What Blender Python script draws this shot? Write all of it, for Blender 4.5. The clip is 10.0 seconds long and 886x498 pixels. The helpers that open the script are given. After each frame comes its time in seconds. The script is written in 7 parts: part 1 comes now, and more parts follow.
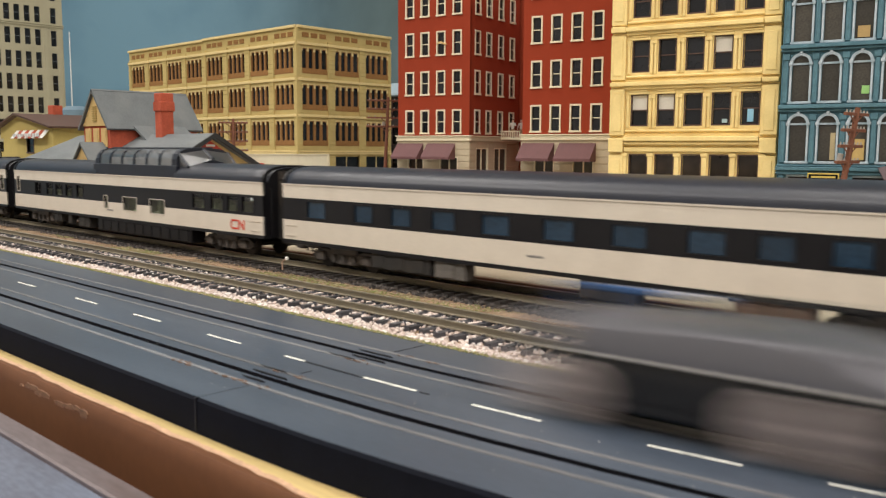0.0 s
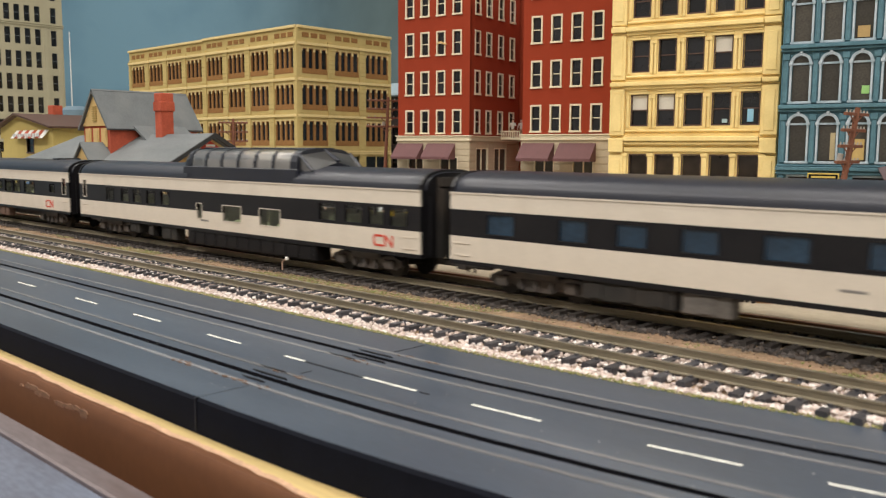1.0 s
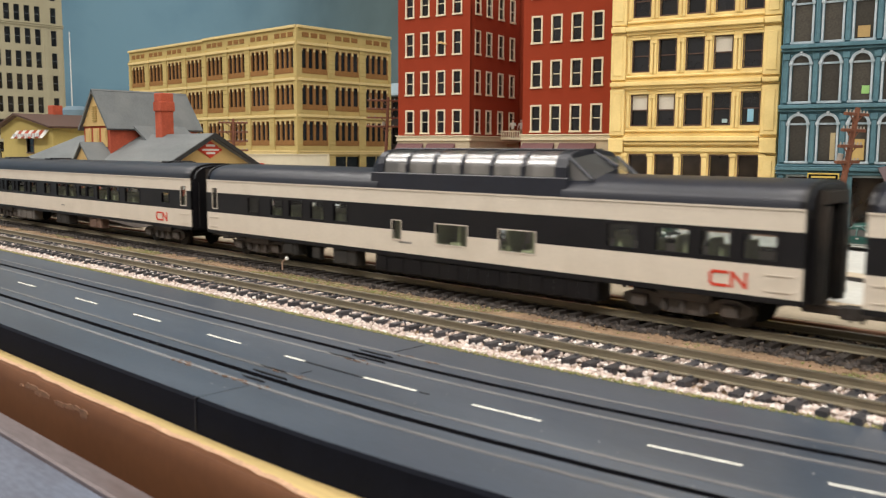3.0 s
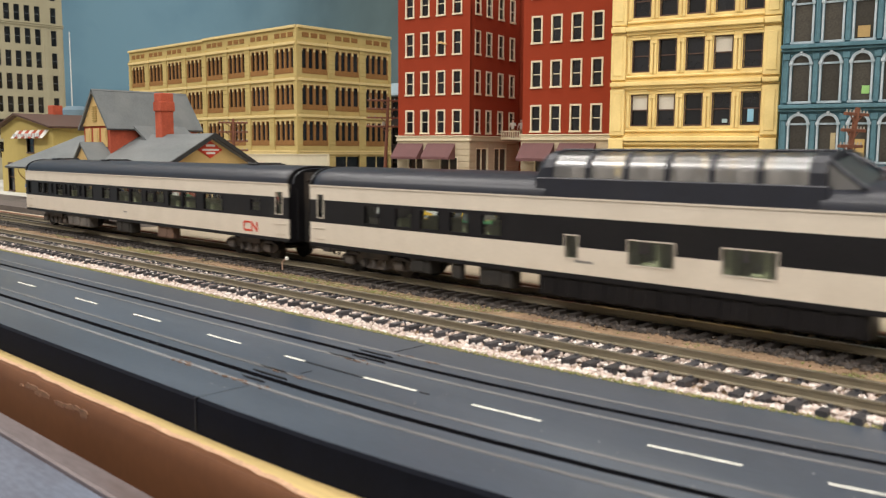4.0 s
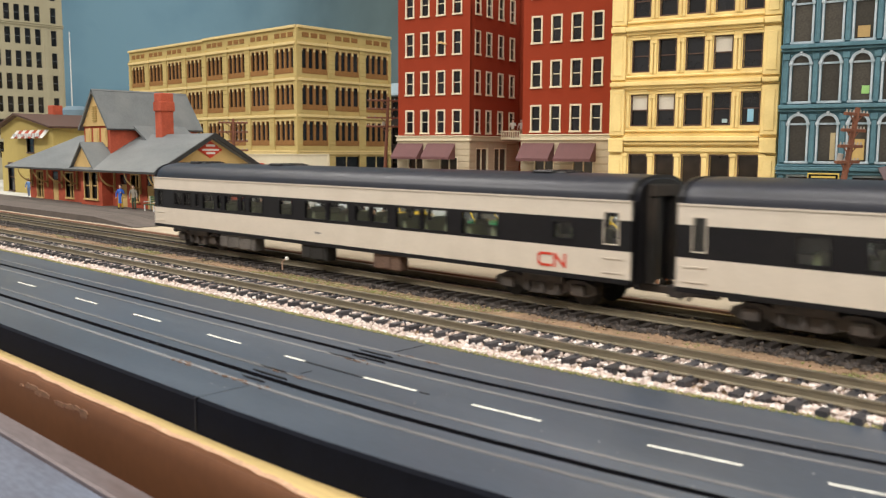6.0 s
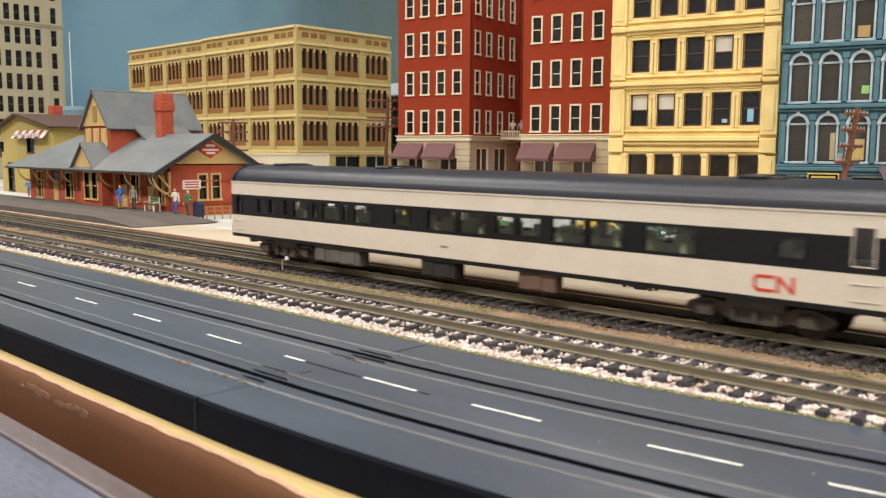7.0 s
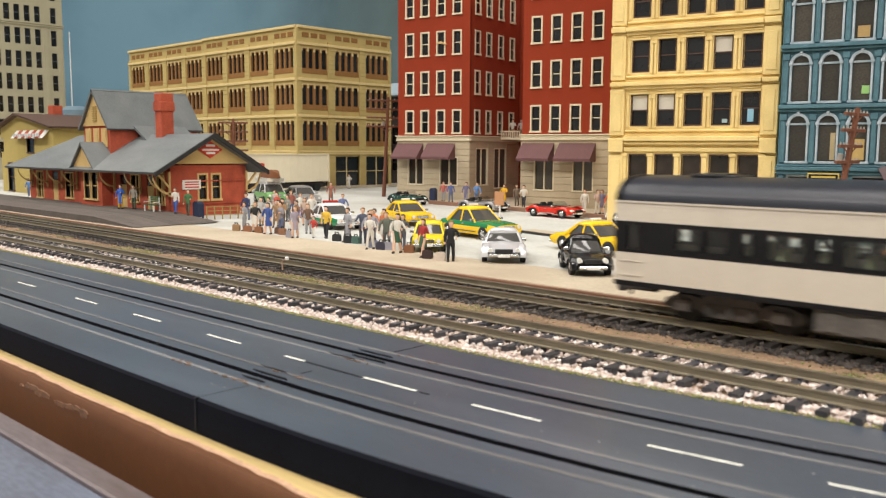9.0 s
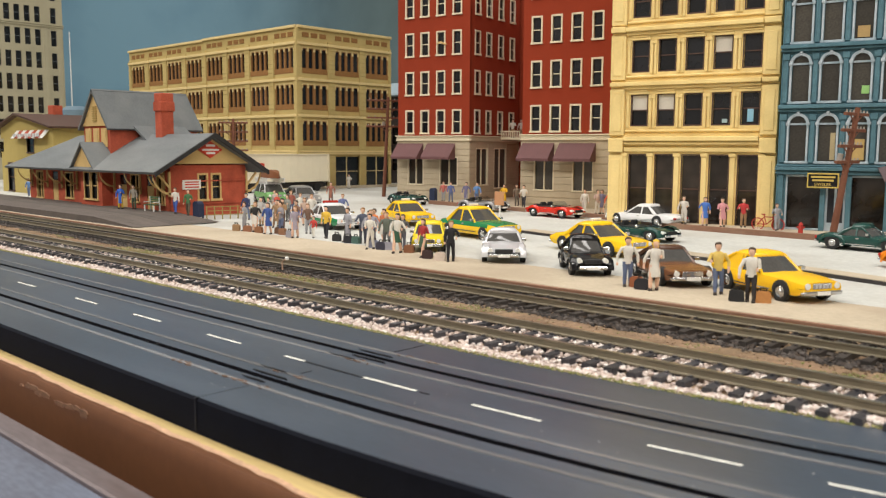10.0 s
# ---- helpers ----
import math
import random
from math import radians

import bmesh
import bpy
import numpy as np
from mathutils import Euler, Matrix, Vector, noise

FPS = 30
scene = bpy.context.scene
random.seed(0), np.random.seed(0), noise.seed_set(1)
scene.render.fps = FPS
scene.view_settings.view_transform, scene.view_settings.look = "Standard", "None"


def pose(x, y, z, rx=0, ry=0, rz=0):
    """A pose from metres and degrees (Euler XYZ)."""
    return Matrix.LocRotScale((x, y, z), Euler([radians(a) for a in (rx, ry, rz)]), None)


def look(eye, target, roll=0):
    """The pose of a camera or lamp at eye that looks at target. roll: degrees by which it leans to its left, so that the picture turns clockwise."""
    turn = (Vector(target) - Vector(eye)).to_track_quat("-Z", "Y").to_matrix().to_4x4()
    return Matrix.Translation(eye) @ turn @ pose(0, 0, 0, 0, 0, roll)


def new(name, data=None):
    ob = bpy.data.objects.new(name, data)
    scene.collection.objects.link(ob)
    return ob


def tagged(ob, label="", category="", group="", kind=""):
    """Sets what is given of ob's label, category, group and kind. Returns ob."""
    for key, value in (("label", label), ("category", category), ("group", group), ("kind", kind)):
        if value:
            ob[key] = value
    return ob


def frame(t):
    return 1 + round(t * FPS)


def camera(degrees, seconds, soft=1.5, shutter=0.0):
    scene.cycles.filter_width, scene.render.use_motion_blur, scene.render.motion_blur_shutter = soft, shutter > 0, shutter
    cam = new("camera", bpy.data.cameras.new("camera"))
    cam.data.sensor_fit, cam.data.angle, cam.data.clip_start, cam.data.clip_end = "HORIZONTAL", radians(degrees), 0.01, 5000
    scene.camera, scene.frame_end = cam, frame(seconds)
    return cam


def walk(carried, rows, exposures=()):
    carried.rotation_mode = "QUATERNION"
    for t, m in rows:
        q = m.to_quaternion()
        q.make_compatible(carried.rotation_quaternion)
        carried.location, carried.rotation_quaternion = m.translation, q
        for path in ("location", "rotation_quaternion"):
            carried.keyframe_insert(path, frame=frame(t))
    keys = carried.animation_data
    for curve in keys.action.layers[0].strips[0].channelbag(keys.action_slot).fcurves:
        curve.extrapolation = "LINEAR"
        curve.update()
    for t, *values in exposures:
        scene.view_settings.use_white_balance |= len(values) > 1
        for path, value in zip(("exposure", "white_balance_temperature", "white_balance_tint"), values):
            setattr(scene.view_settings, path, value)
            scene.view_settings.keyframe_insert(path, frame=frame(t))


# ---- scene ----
cam = camera(54.493, 10.0, soft=1.25, shutter=0.7)
cam.data.dof.use_dof, cam.data.dof.focus_distance, cam.data.dof.aperture_fstop = True, 0.55, 46.0
EYE, AIM = (0.17042, -0.25208, 0.05201), (-0.03364, -0.03487, 0.01767)
SHOT = look(EYE, AIM, 0.2974)
EXPOSURES = [(0.0, -0.05), (5.0, 0.02), (8.0, 0.14), (9.0, 0.0), (10.0, -0.14)]
walk(cam, [(0.0, SHOT), (10.0, SHOT)], EXPOSURES)

# ---- light: a windowless layout room with rows of ceiling tubes ----
world = bpy.data.worlds.new("room_dark")
scene.world = world
world.use_nodes = True
world.node_tree.nodes["Background"].inputs[0].default_value = (0.9, 0.95, 1.0, 1)
world.node_tree.nodes["Background"].inputs[1].default_value = 0.03
scene.view_settings.exposure = 0.0

S = 0.001  # the plan below is in millimetres; rail tops lie at z = 0
GROUND = -1.0


def ceiling_tube(x, y, z, length, watts, turn=0):
    lamp = bpy.data.lights.new("ceiling_tube", "AREA")
    lamp.shape, lamp.size, lamp.size_y, lamp.energy = "RECTANGLE", length, 0.22, watts
    lamp.color = (1.0, 0.95, 0.895)
    ob = new("ceiling_tube", lamp)
    ob.matrix_world = pose(x, y, z, 0, 0, turn)
    tagged(ob, "lit fluorescent ceiling tube", "lamp", "ceiling tubes")


for lx in (-1.6, 0.0, 1.6):
    ceiling_tube(lx, -1.25, 1.5, 1.2, 25)
    ceiling_tube(lx, -0.35, 1.55, 1.2, 8)
    ceiling_tube(lx + 0.1, 0.15, 1.55, 1.2, 10)

# ---- materials ----
def nodes_of(name):
    m = bpy.data.materials.new(name)
    m.use_nodes = True
    nt = m.node_tree
    return m, nt, nt.nodes["Principled BSDF"]


def mat(name, color, rough=0.6, metal=0.0, vary=0.12, scale=120.0, bump=0.15, fine=900.0, spec=0.5, dirt=None, dirt_amount=0.0, random_tint=0.0, stretch=(1, 1, 1), distance=0.0003):
    """Paint, plastic, card or metal: colour that varies at two scales, with fine relief and optional dirt."""
    m, nt, b = nodes_of(name)
    n, l = nt.nodes, nt.links
    tc = n.new("ShaderNodeTexCoord")
    mp = n.new("ShaderNodeMapping")
    mp.inputs["Scale"].default_value = stretch
    l.new(tc.outputs["Object"], mp.inputs[0])
    n1, n2 = n.new("ShaderNodeTexNoise"), n.new("ShaderNodeTexNoise")
    n1.inputs["Scale"].default_value, n1.inputs["Detail"].default_value = scale, 5
    n2.inputs["Scale"].default_value, n2.inputs["Detail"].default_value = fine, 3
    l.new(mp.outputs[0], n1.inputs["Vector"])
    l.new(mp.outputs[0], n2.inputs["Vector"])
    add = n.new("ShaderNodeMath")
    add.operation = "ADD"
    l.new(n1.outputs["Fac"], add.inputs[0])
    l.new(n2.outputs["Fac"], add.inputs[1])
    half = n.new("ShaderNodeMath")
    half.operation = "MULTIPLY"
    half.inputs[1].default_value = 0.5
    l.new(add.outputs[0], half.inputs[0])
    ramp = n.new("ShaderNodeValToRGB")
    e = ramp.color_ramp.elements
    e[0].position, e[1].position = 0.3, 0.7
    e[0].color = (*[max(0, c * (1 - vary)) for c in color], 1)
    e[1].color = (*[min(1, c * (1 + vary)) for c in color], 1)
    l.new(half.outputs[0], ramp.inputs[0])
    out = ramp.outputs[0]
    if dirt:
        n3 = n.new("ShaderNodeTexNoise")
        n3.inputs["Scale"].default_value, n3.inputs["Detail"].default_value = scale * 0.45, 8
        l.new(mp.outputs[0], n3.inputs["Vector"])
        r3 = n.new("ShaderNodeMapRange")
        r3.inputs[1].default_value, r3.inputs[2].default_value = 0.48, 0.68
        r3.inputs[4].default_value = dirt_amount
        l.new(n3.outputs["Fac"], r3.inputs[0])
        mix = n.new("ShaderNodeMix")
        mix.data_type = "RGBA"
        l.new(r3.outputs[0], mix.inputs[0])
        l.new(out, mix.inputs[6])
        mix.inputs[7].default_value = (*dirt, 1)
        out = mix.outputs[2]
    if random_tint:
        oi = n.new("ShaderNodeObjectInfo")
        hv = n.new("ShaderNodeHueSaturation")
        mr = n.new("ShaderNodeMapRange")
        mr.inputs[3].default_value, mr.inputs[4].default_value = 1 - random_tint, 1 + random_tint
        l.new(oi.outputs["Random"], mr.inputs[0])
        l.new(mr.outputs[0], hv.inputs["Value"])
        l.new(out, hv.inputs["Color"])
        out = hv.outputs[0]
    l.new(out, b.inputs["Base Color"])
    b.inputs["Roughness"].default_value, b.inputs["Metallic"].default_value = rough, metal
    b.inputs["Specular IOR Level"].default_value = spec
    if bump:
        bp = n.new("ShaderNodeBump")
        bp.inputs["Strength"].default_value, bp.inputs["Distance"].default_value = bump, distance
        l.new(half.outputs[0], bp.inputs["Height"])
        l.new(bp.outputs[0], b.inputs["Normal"])
    return m


def island_mat(name, colors, rough=0.9, bump=0.3, fine=1500.0):
    """Loose stones: each island takes its own shade."""
    m, nt, b = nodes_of(name)
    n, l = nt.nodes, nt.links
    g = n.new("ShaderNodeNewGeometry")
    ramp = n.new("ShaderNodeValToRGB")
    ramp.color_ramp.interpolation = "CONSTANT"
    for i, c in enumerate(colors):
        e = ramp.color_ramp.elements[i] if i < 2 else ramp.color_ramp.elements.new(i / len(colors))
        e.position, e.color = i / len(colors), (*c, 1)
    l.new(g.outputs["Random Per Island"], ramp.inputs[0])
    l.new(ramp.outputs[0], b.inputs["Base Color"])
    b.inputs["Roughness"].default_value = rough
    return m


def glass(name, tint=(0.9, 0.95, 1.0), rough=0.03, see=0.85):
    """Thin clear styrene: part see-through, part gloss."""
    m, nt, b = nodes_of(name)
    n, l = nt.nodes, nt.links
    tr, gl, mx = n.new("ShaderNodeBsdfTransparent"), n.new("ShaderNodeBsdfGlossy"), n.new("ShaderNodeMixShader")
    tr.inputs[0].default_value = (*tint, 1)
    gl.inputs["Roughness"].default_value = rough
    mx.inputs[0].default_value = 1 - see
    l.new(tr.outputs[0], mx.inputs[1])
    l.new(gl.outputs[0], mx.inputs[2])
    l.new(mx.outputs[0], n["Material Output"].inputs[0])
    return m


BLACK = mat("train_black", (0.009, 0.0085, 0.010), 0.35, spec=0.3, vary=0.25, dirt=(0.022, 0.02, 0.018), dirt_amount=0.2)
CREAM = mat("train_cream", (0.64, 0.57, 0.475), 0.45, vary=0.05, dirt=(0.50, 0.43, 0.34), dirt_amount=0.25, bump=0.05)
LOGO_RED = mat("logo_red", (0.55, 0.04, 0.015), 0.5, vary=0.05, bump=0)
UNDER = mat("under_black", (0.02, 0.018, 0.016), 0.75, vary=0.3, dirt=(0.07, 0.05, 0.035), dirt_amount=0.5)
TRUCK_RUST = mat("weathered_truck", (0.060, 0.052, 0.047), 0.6, vary=0.4, dirt=(0.11, 0.078, 0.056), dirt_amount=0.45, scale=220)
RAIL_SIDE = mat("rail_brown", (0.20, 0.17, 0.115), 0.6, metal=0.3, vary=0.3, stretch=(0.2, 1, 1), dirt=(0.14, 0.11, 0.075), dirt_amount=0.6)
RAIL_TOP = mat("rail_worn_top", (0.5, 0.46, 0.38), 0.3, metal=0.9, vary=0.2, stretch=(0.1, 1, 1))
TIE = mat("tie_black_plastic", (0.045, 0.045, 0.052), 0.36, vary=0.35, dirt=(0.10, 0.095, 0.10), dirt_amount=0.5, random_tint=0.25)
EARTH = mat("brown_scenic_earth", (0.225, 0.145, 0.085), 0.95, vary=0.5, scale=90, fine=700, bump=0.6, dirt=(0.14, 0.115, 0.055), dirt_amount=0.45, distance=0.001)
PAVING = mat("grey_plaster_street", (0.50, 0.505, 0.47), 0.9, vary=0.15, scale=22, fine=400, bump=0.3, dirt=(0.36, 0.335, 0.285), dirt_amount=0.8)
PLATFORM = mat("tan_platform_card", (0.46, 0.39, 0.285), 0.9, vary=0.15, scale=30, fine=600, bump=0.25, dirt=(0.34, 0.27, 0.19), dirt_amount=0.8)
SLOT_ROAD = mat("slot_track_plastic", (0.046, 0.059, 0.081), 0.32, spec=1.0, vary=0.3, scale=70, fine=1500, bump=0.2, stretch=(0.16, 1, 1), dirt=(0.10, 0.12, 0.15), dirt_amount=0.55)
SLOT_DARK = mat("slot_black", (0.005, 0.005, 0.007), 0.5, vary=0.2, spec=0.25)
SLOT_STEEL = mat("contact_rail_steel", (0.26, 0.26, 0.27), 0.4, metal=0.5, vary=0.35, scale=60, stretch=(0.15, 1, 1), dirt=(0.09, 0.09, 0.092), dirt_amount=0.7)
WHITE_LINE = mat("lane_paint", (0.68, 0.68, 0.62), 0.7, vary=0.1, dirt=(0.2, 0.2, 0.2), dirt_amount=0.5, scale=400)
FASCIA = mat("brown_painted_board", (0.112, 0.046, 0.020), 0.6, spec=0.2, vary=0.12, scale=30, fine=300, bump=0.15, dirt=(0.145, 0.066, 0.032), dirt_amount=0.35)
RAW_WOOD = mat("bare_pine_edge", (0.46, 0.34, 0.14), 0.7, vary=0.18, scale=60, fine=700, bump=0.2, stretch=(0.12, 1, 1), dirt=(0.40, 0.24, 0.08), dirt_amount=0.5)
STEEL_SHEET = mat("brushed_metal_edge", (0.30, 0.33, 0.42), 0.32, metal=0.7, vary=0.3, scale=45, stretch=(0.3, 1, 1), dirt=(0.13, 0.09, 0.08), dirt_amount=0.75)
RED_BRICK = mat("red_brick_card", (0.265, 0.041, 0.018), 0.9, spec=0.1, vary=0.1, scale=40, fine=1500, bump=0.3, dirt=(0.25, 0.036, 0.016), dirt_amount=0.5)
STONE = mat("buff_stone", (0.47, 0.39, 0.27), 0.85, vary=0.12, scale=60, dirt=(0.30, 0.24, 0.16), dirt_amount=0.5)
CREAM_TRIM = mat("cream_trim", (0.68, 0.60, 0.43), 0.7, vary=0.06)
YELLOW_STONE = mat("yellow_painted_front", (0.82, 0.63, 0.27), 0.75, spec=0.2, vary=0.07, dirt=(0.50, 0.33, 0.11), dirt_amount=0.4, scale=80)
BLUE_IRON = mat("teal_painted_front", (0.085, 0.175, 0.21), 0.7, spec=0.25, vary=0.2, scale=200, dirt=(0.045, 0.10, 0.13), dirt_amount=0.5)
PALE_BLUE = mat("pale_blue_trim", (0.42, 0.48, 0.52), 0.65, vary=0.15, scale=250, dirt=(0.16, 0.26, 0.31), dirt_amount=0.7)
TAN_BRICK = mat("tan_brick_card", (0.47, 0.365, 0.15), 0.9, spec=0.15, vary=0.1, scale=60, fine=1300, dirt=(0.40, 0.27, 0.10), dirt_amount=0.4)
ORANGE_BRICK = mat("orange_brick_infill", (0.25, 0.125, 0.045), 0.9, spec=0.15, vary=0.2, scale=300)
TOWER_STONE = mat("grey_tan_tower", (0.40, 0.37, 0.26), 0.9, spec=0.2, vary=0.12, scale=30)
PANE_DARK = mat("dark_window_pane", (0.012, 0.013, 0.016), 0.12, vary=0.4, scale=40, bump=0, random_tint=0.5)
PANE_GREY = mat("grey_window_pane", (0.062, 0.056, 0.046), 0.1, vary=0.35, scale=15, bump=0, random_tint=0.4)
SHOP_PANE = mat("brown_shop_pane", (0.030, 0.023, 0.018), 0.08, vary=0.8, scale=22, fine=90, bump=0, random_tint=0.4)
SASH_BROWN = mat("dark_brown_sash", (0.075, 0.035, 0.022), 0.6, vary=0.15)
SLATE = mat("grey_slate_roof", (0.125, 0.137, 0.14), 0.75, vary=0.2, scale=70, stretch=(0.4, 1, 1), dirt=(0.185, 0.192, 0.185), dirt_amount=0.6, bump=0.3)
STATION_RED = mat("station_brick_red", (0.44, 0.095, 0.052), 0.85, spec=0.2, vary=0.25, scale=140, dirt=(0.27, 0.055, 0.033), dirt_amount=0.5)
OCHRE = mat("ochre_station_trim", (0.58, 0.40, 0.16), 0.75, vary=0.08)
OLIVE_YELLOW = mat("olive_yellow_siding", (0.43, 0.33, 0.10), 0.8, vary=0.08)
PLANK_GREY = mat("grey_platform_planks", (0.10, 0.082, 0.07), 0.9, vary=0.25, random_tint=0.15)
WHITE = mat("white_paint", (0.76, 0.75, 0.71), 0.5, vary=0.04)
MAROON = mat("maroon_awning", (0.12, 0.05, 0.05), 0.75, vary=0.12)
POLE_BROWN = mat("brown_pole", (0.17, 0.062, 0.032), 0.75, vary=0.25)
ROOM = mat("plain_room_wall", (0.45, 0.43, 0.40), 0.9, vary=0.04, scale=3, bump=0)


# ---- mesh helpers ----
def part(name, bm, material, parent=None, label="", smooth=False, recalc=True):
    """Link a bmesh, drawn in millimetres, as one mesh object, under a thing or a part if given."""
    if recalc:
        bmesh.ops.recalc_face_normals(bm, faces=bm.faces[:])
    for v in bm.verts:
        v.co *= S
    me = bpy.data.meshes.new(name)
    bm.to_mesh(me)
    bm.free()
    mats = material if isinstance(material, (list, tuple)) else [material]
    for one in mats:
        me.materials.append(one)
    if smooth:
        me.shade_smooth()
        me.set_sharp_from_angle(angle=radians(38))
    ob = new(name, me)
    if parent is not None:
        ob.parent = parent
    if label:
        tagged(ob, label)
    return ob


def again(name, ob, parent, m=None):
    """One more object on the mesh of ob, under parent, at the pose m."""
    o = new(name, ob.data)
    o.parent = parent
    if m is not None:
        o.matrix_local = m
    return o


def at(x, y, z, rx=0, ry=0, rz=0):
    return pose(x * S, y * S, z * S, rx, ry, rz)


def thing(name, label, category, m=None, group="", kind=""):
    """An Empty at the thing's base, which carries its parts."""
    ob = new(name)
    ob.empty_display_size = 0.01
    if m is not None:
        ob.matrix_world = m
    return tagged(ob, label, category, group, kind)


def B():
    return bmesh.new()


def box(bm, x0, y0, z0, x1, y1, z1, bevel=0.0, mi=0, m=None):
    vs = [bm.verts.new(p) for p in ((x0, y0, z0), (x1, y0, z0), (x1, y1, z0), (x0, y1, z0), (x0, y0, z1), (x1, y0, z1), (x1, y1, z1), (x0, y1, z1))]
    fs = [bm.faces.new([vs[i] for i in q]) for q in ((3, 2, 1, 0), (4, 5, 6, 7), (0, 1, 5, 4), (1, 2, 6, 5), (2, 3, 7, 6), (3, 0, 4, 7))]
    for fc in fs:
        fc.material_index = mi
    if bevel:
        es = list({e for fc in fs for e in fc.edges})
        r = bmesh.ops.bevel(bm, geom=es, offset=bevel, segments=1, affect="EDGES")
        vs = list({v for fc in r["faces"] for v in fc.verts} | {v for v in vs if v.is_valid})
        for fc in r["faces"]:
            fc.material_index = mi
    if m is not None:
        for v in vs:
            v.co = m @ v.co
    return vs


def prism(bm, pts, a, b, axis="y", mi=0):
    """A polygon in the plane across the axis, drawn out from a to b."""
    def co(p, d):
        return {"x": (d, p[0], p[1]), "y": (p[0], d, p[1]), "z": (p[0], p[1], d)}[axis]
    v0 = [bm.verts.new(co(p, a)) for p in pts]
    v1 = [bm.verts.new(co(p, b)) for p in pts]
    n = len(pts)
    fs = [bm.faces.new(v0), bm.faces.new(v1[::-1])]
    fs += [bm.faces.new((v0[i], v1[i], v1[(i + 1) % n], v0[(i + 1) % n])) for i in range(n)]
    for fc in fs:
        fc.material_index = mi
    return v0 + v1


def rod(bm, p, q, r, r2=None, seg=8, mi=0):
    """A round bar from p to q."""
    p, q = Vector(p), Vector(q)
    d = (q - p).normalized()
    a = d.orthogonal().normalized()
    b = d.cross(a)
    r2 = r if r2 is None else r2
    rings = []
    for c, rad in ((p, r), (q, r2)):
        rings.append([bm.verts.new(c + (a * math.cos(2 * math.pi * i / seg) + b * math.sin(2 * math.pi * i / seg)) * rad) for i in range(seg)])
    fs = [bm.faces.new(rings[0][::-1]), bm.faces.new(rings[1])]
    fs += [bm.faces.new((rings[0][i], rings[0][(i + 1) % seg], rings[1][(i + 1) % seg], rings[1][i])) for i in range(seg)]
    for fc in fs:
        fc.material_index = mi


def loft(bm, rings, mi=0, caps=True, closed=True):
    """Skin a list of rings of points of equal count."""
    vr = [[bm.verts.new(p) for p in ring] for ring in rings]
    n = len(vr[0])
    fs = []
    for a, b in zip(vr, vr[1:]):
        for i in range(n if closed else n - 1):
            fs.append(bm.faces.new((a[i], a[(i + 1) % n], b[(i + 1) % n], b[i])))
    if caps:
        fs += [bm.faces.new(vr[0][::-1]), bm.faces.new(vr[-1])]
    for fc in fs:
        fc.material_index = mi
    return vr


def wall(bm, w, z0, z1, holes, thick=3.0, mi=0, m=None, x0=0.0):
    """A wall in the local xz plane, front at y = 0, pierced by holes (x0, z0, x1, z1), with reveals."""
    xs = sorted({x0, x0 + w, *[h[0] for h in holes], *[h[2] for h in holes]})
    zs = sorted({z0, z1, *[h[1] for h in holes], *[h[3] for h in holes]})
    def solid(i, j):
        if not (0 <= i < len(xs) - 1 and 0 <= j < len(zs) - 1):
            return False
        cx, cz = (xs[i] + xs[i + 1]) / 2, (zs[j] + zs[j + 1]) / 2
        return not any(h[0] < cx < h[2] and h[1] < cz < h[3] for h in holes)
    grid = {}
    def v(i, j, y):
        k = (i, j, y)
        if k not in grid:
            p = Vector((xs[i], y, zs[j]))
            grid[k] = bm.verts.new(m @ p if m is not None else p)
        return grid[k]
    for i in range(len(xs) - 1):
        for j in range(len(zs) - 1):
            if not solid(i, j):
                continue
            q = [bm.faces.new((v(i, j, 0), v(i + 1, j, 0), v(i + 1, j + 1, 0), v(i, j + 1, 0))),
                 bm.faces.new((v(i, j, thick), v(i, j + 1, thick), v(i + 1, j + 1, thick), v(i + 1, j, thick)))]
            if not solid(i - 1, j):
                q.append(bm.faces.new((v(i, j, 0), v(i, j + 1, 0), v(i, j + 1, thick), v(i, j, thick))))
            if not solid(i + 1, j):
                q.append(bm.faces.new((v(i + 1, j, 0), v(i + 1, j, thick), v(i + 1, j + 1, thick), v(i + 1, j + 1, 0))))
            if not solid(i, j - 1):
                q.append(bm.faces.new((v(i, j, 0), v(i, j, thick), v(i + 1, j, thick), v(i + 1, j, 0))))
            if not solid(i, j + 1):
                q.append(bm.faces.new((v(i, j + 1, 0), v(i + 1, j + 1, 0), v(i + 1, j + 1, thick), v(i, j + 1, thick))))
            for fc in q:
                fc.material_index = mi


def text_mesh(words, size, material, parent, m, name="lettering", depth=0.1, align="CENTER"):
    """Raised lettering in the built-in font, as a mesh under its thing."""
    cu = bpy.data.curves.new(name, "FONT")
    cu.body, cu.size, cu.extrude, cu.align_x, cu.align_y = words, size * S, depth * S, align, "CENTER"
    cu.resolution_u = 2
    tmp = bpy.data.objects.new(name, cu)
    scene.collection.objects.link(tmp)
    dg = bpy.context.evaluated_depsgraph_get()
    me = bpy.data.meshes.new_from_object(tmp.evaluated_get(dg))
    bpy.data.objects.remove(tmp)
    me.materials.clear()
    me.materials.append(material)
    ob = new(name, me)
    ob.parent = parent
    ob.matrix_local = m
    return ob


# ---- the layout: table, ground, slot track, edge ----
def bend(x):
    """The slot track sweeps very gently away from the table's edge towards the east."""
    u = min(max(0.0, x - 0.0), 150.0)
    return 6.4e-4 * u * u + max(0.0, x - 150.0) * 0.192


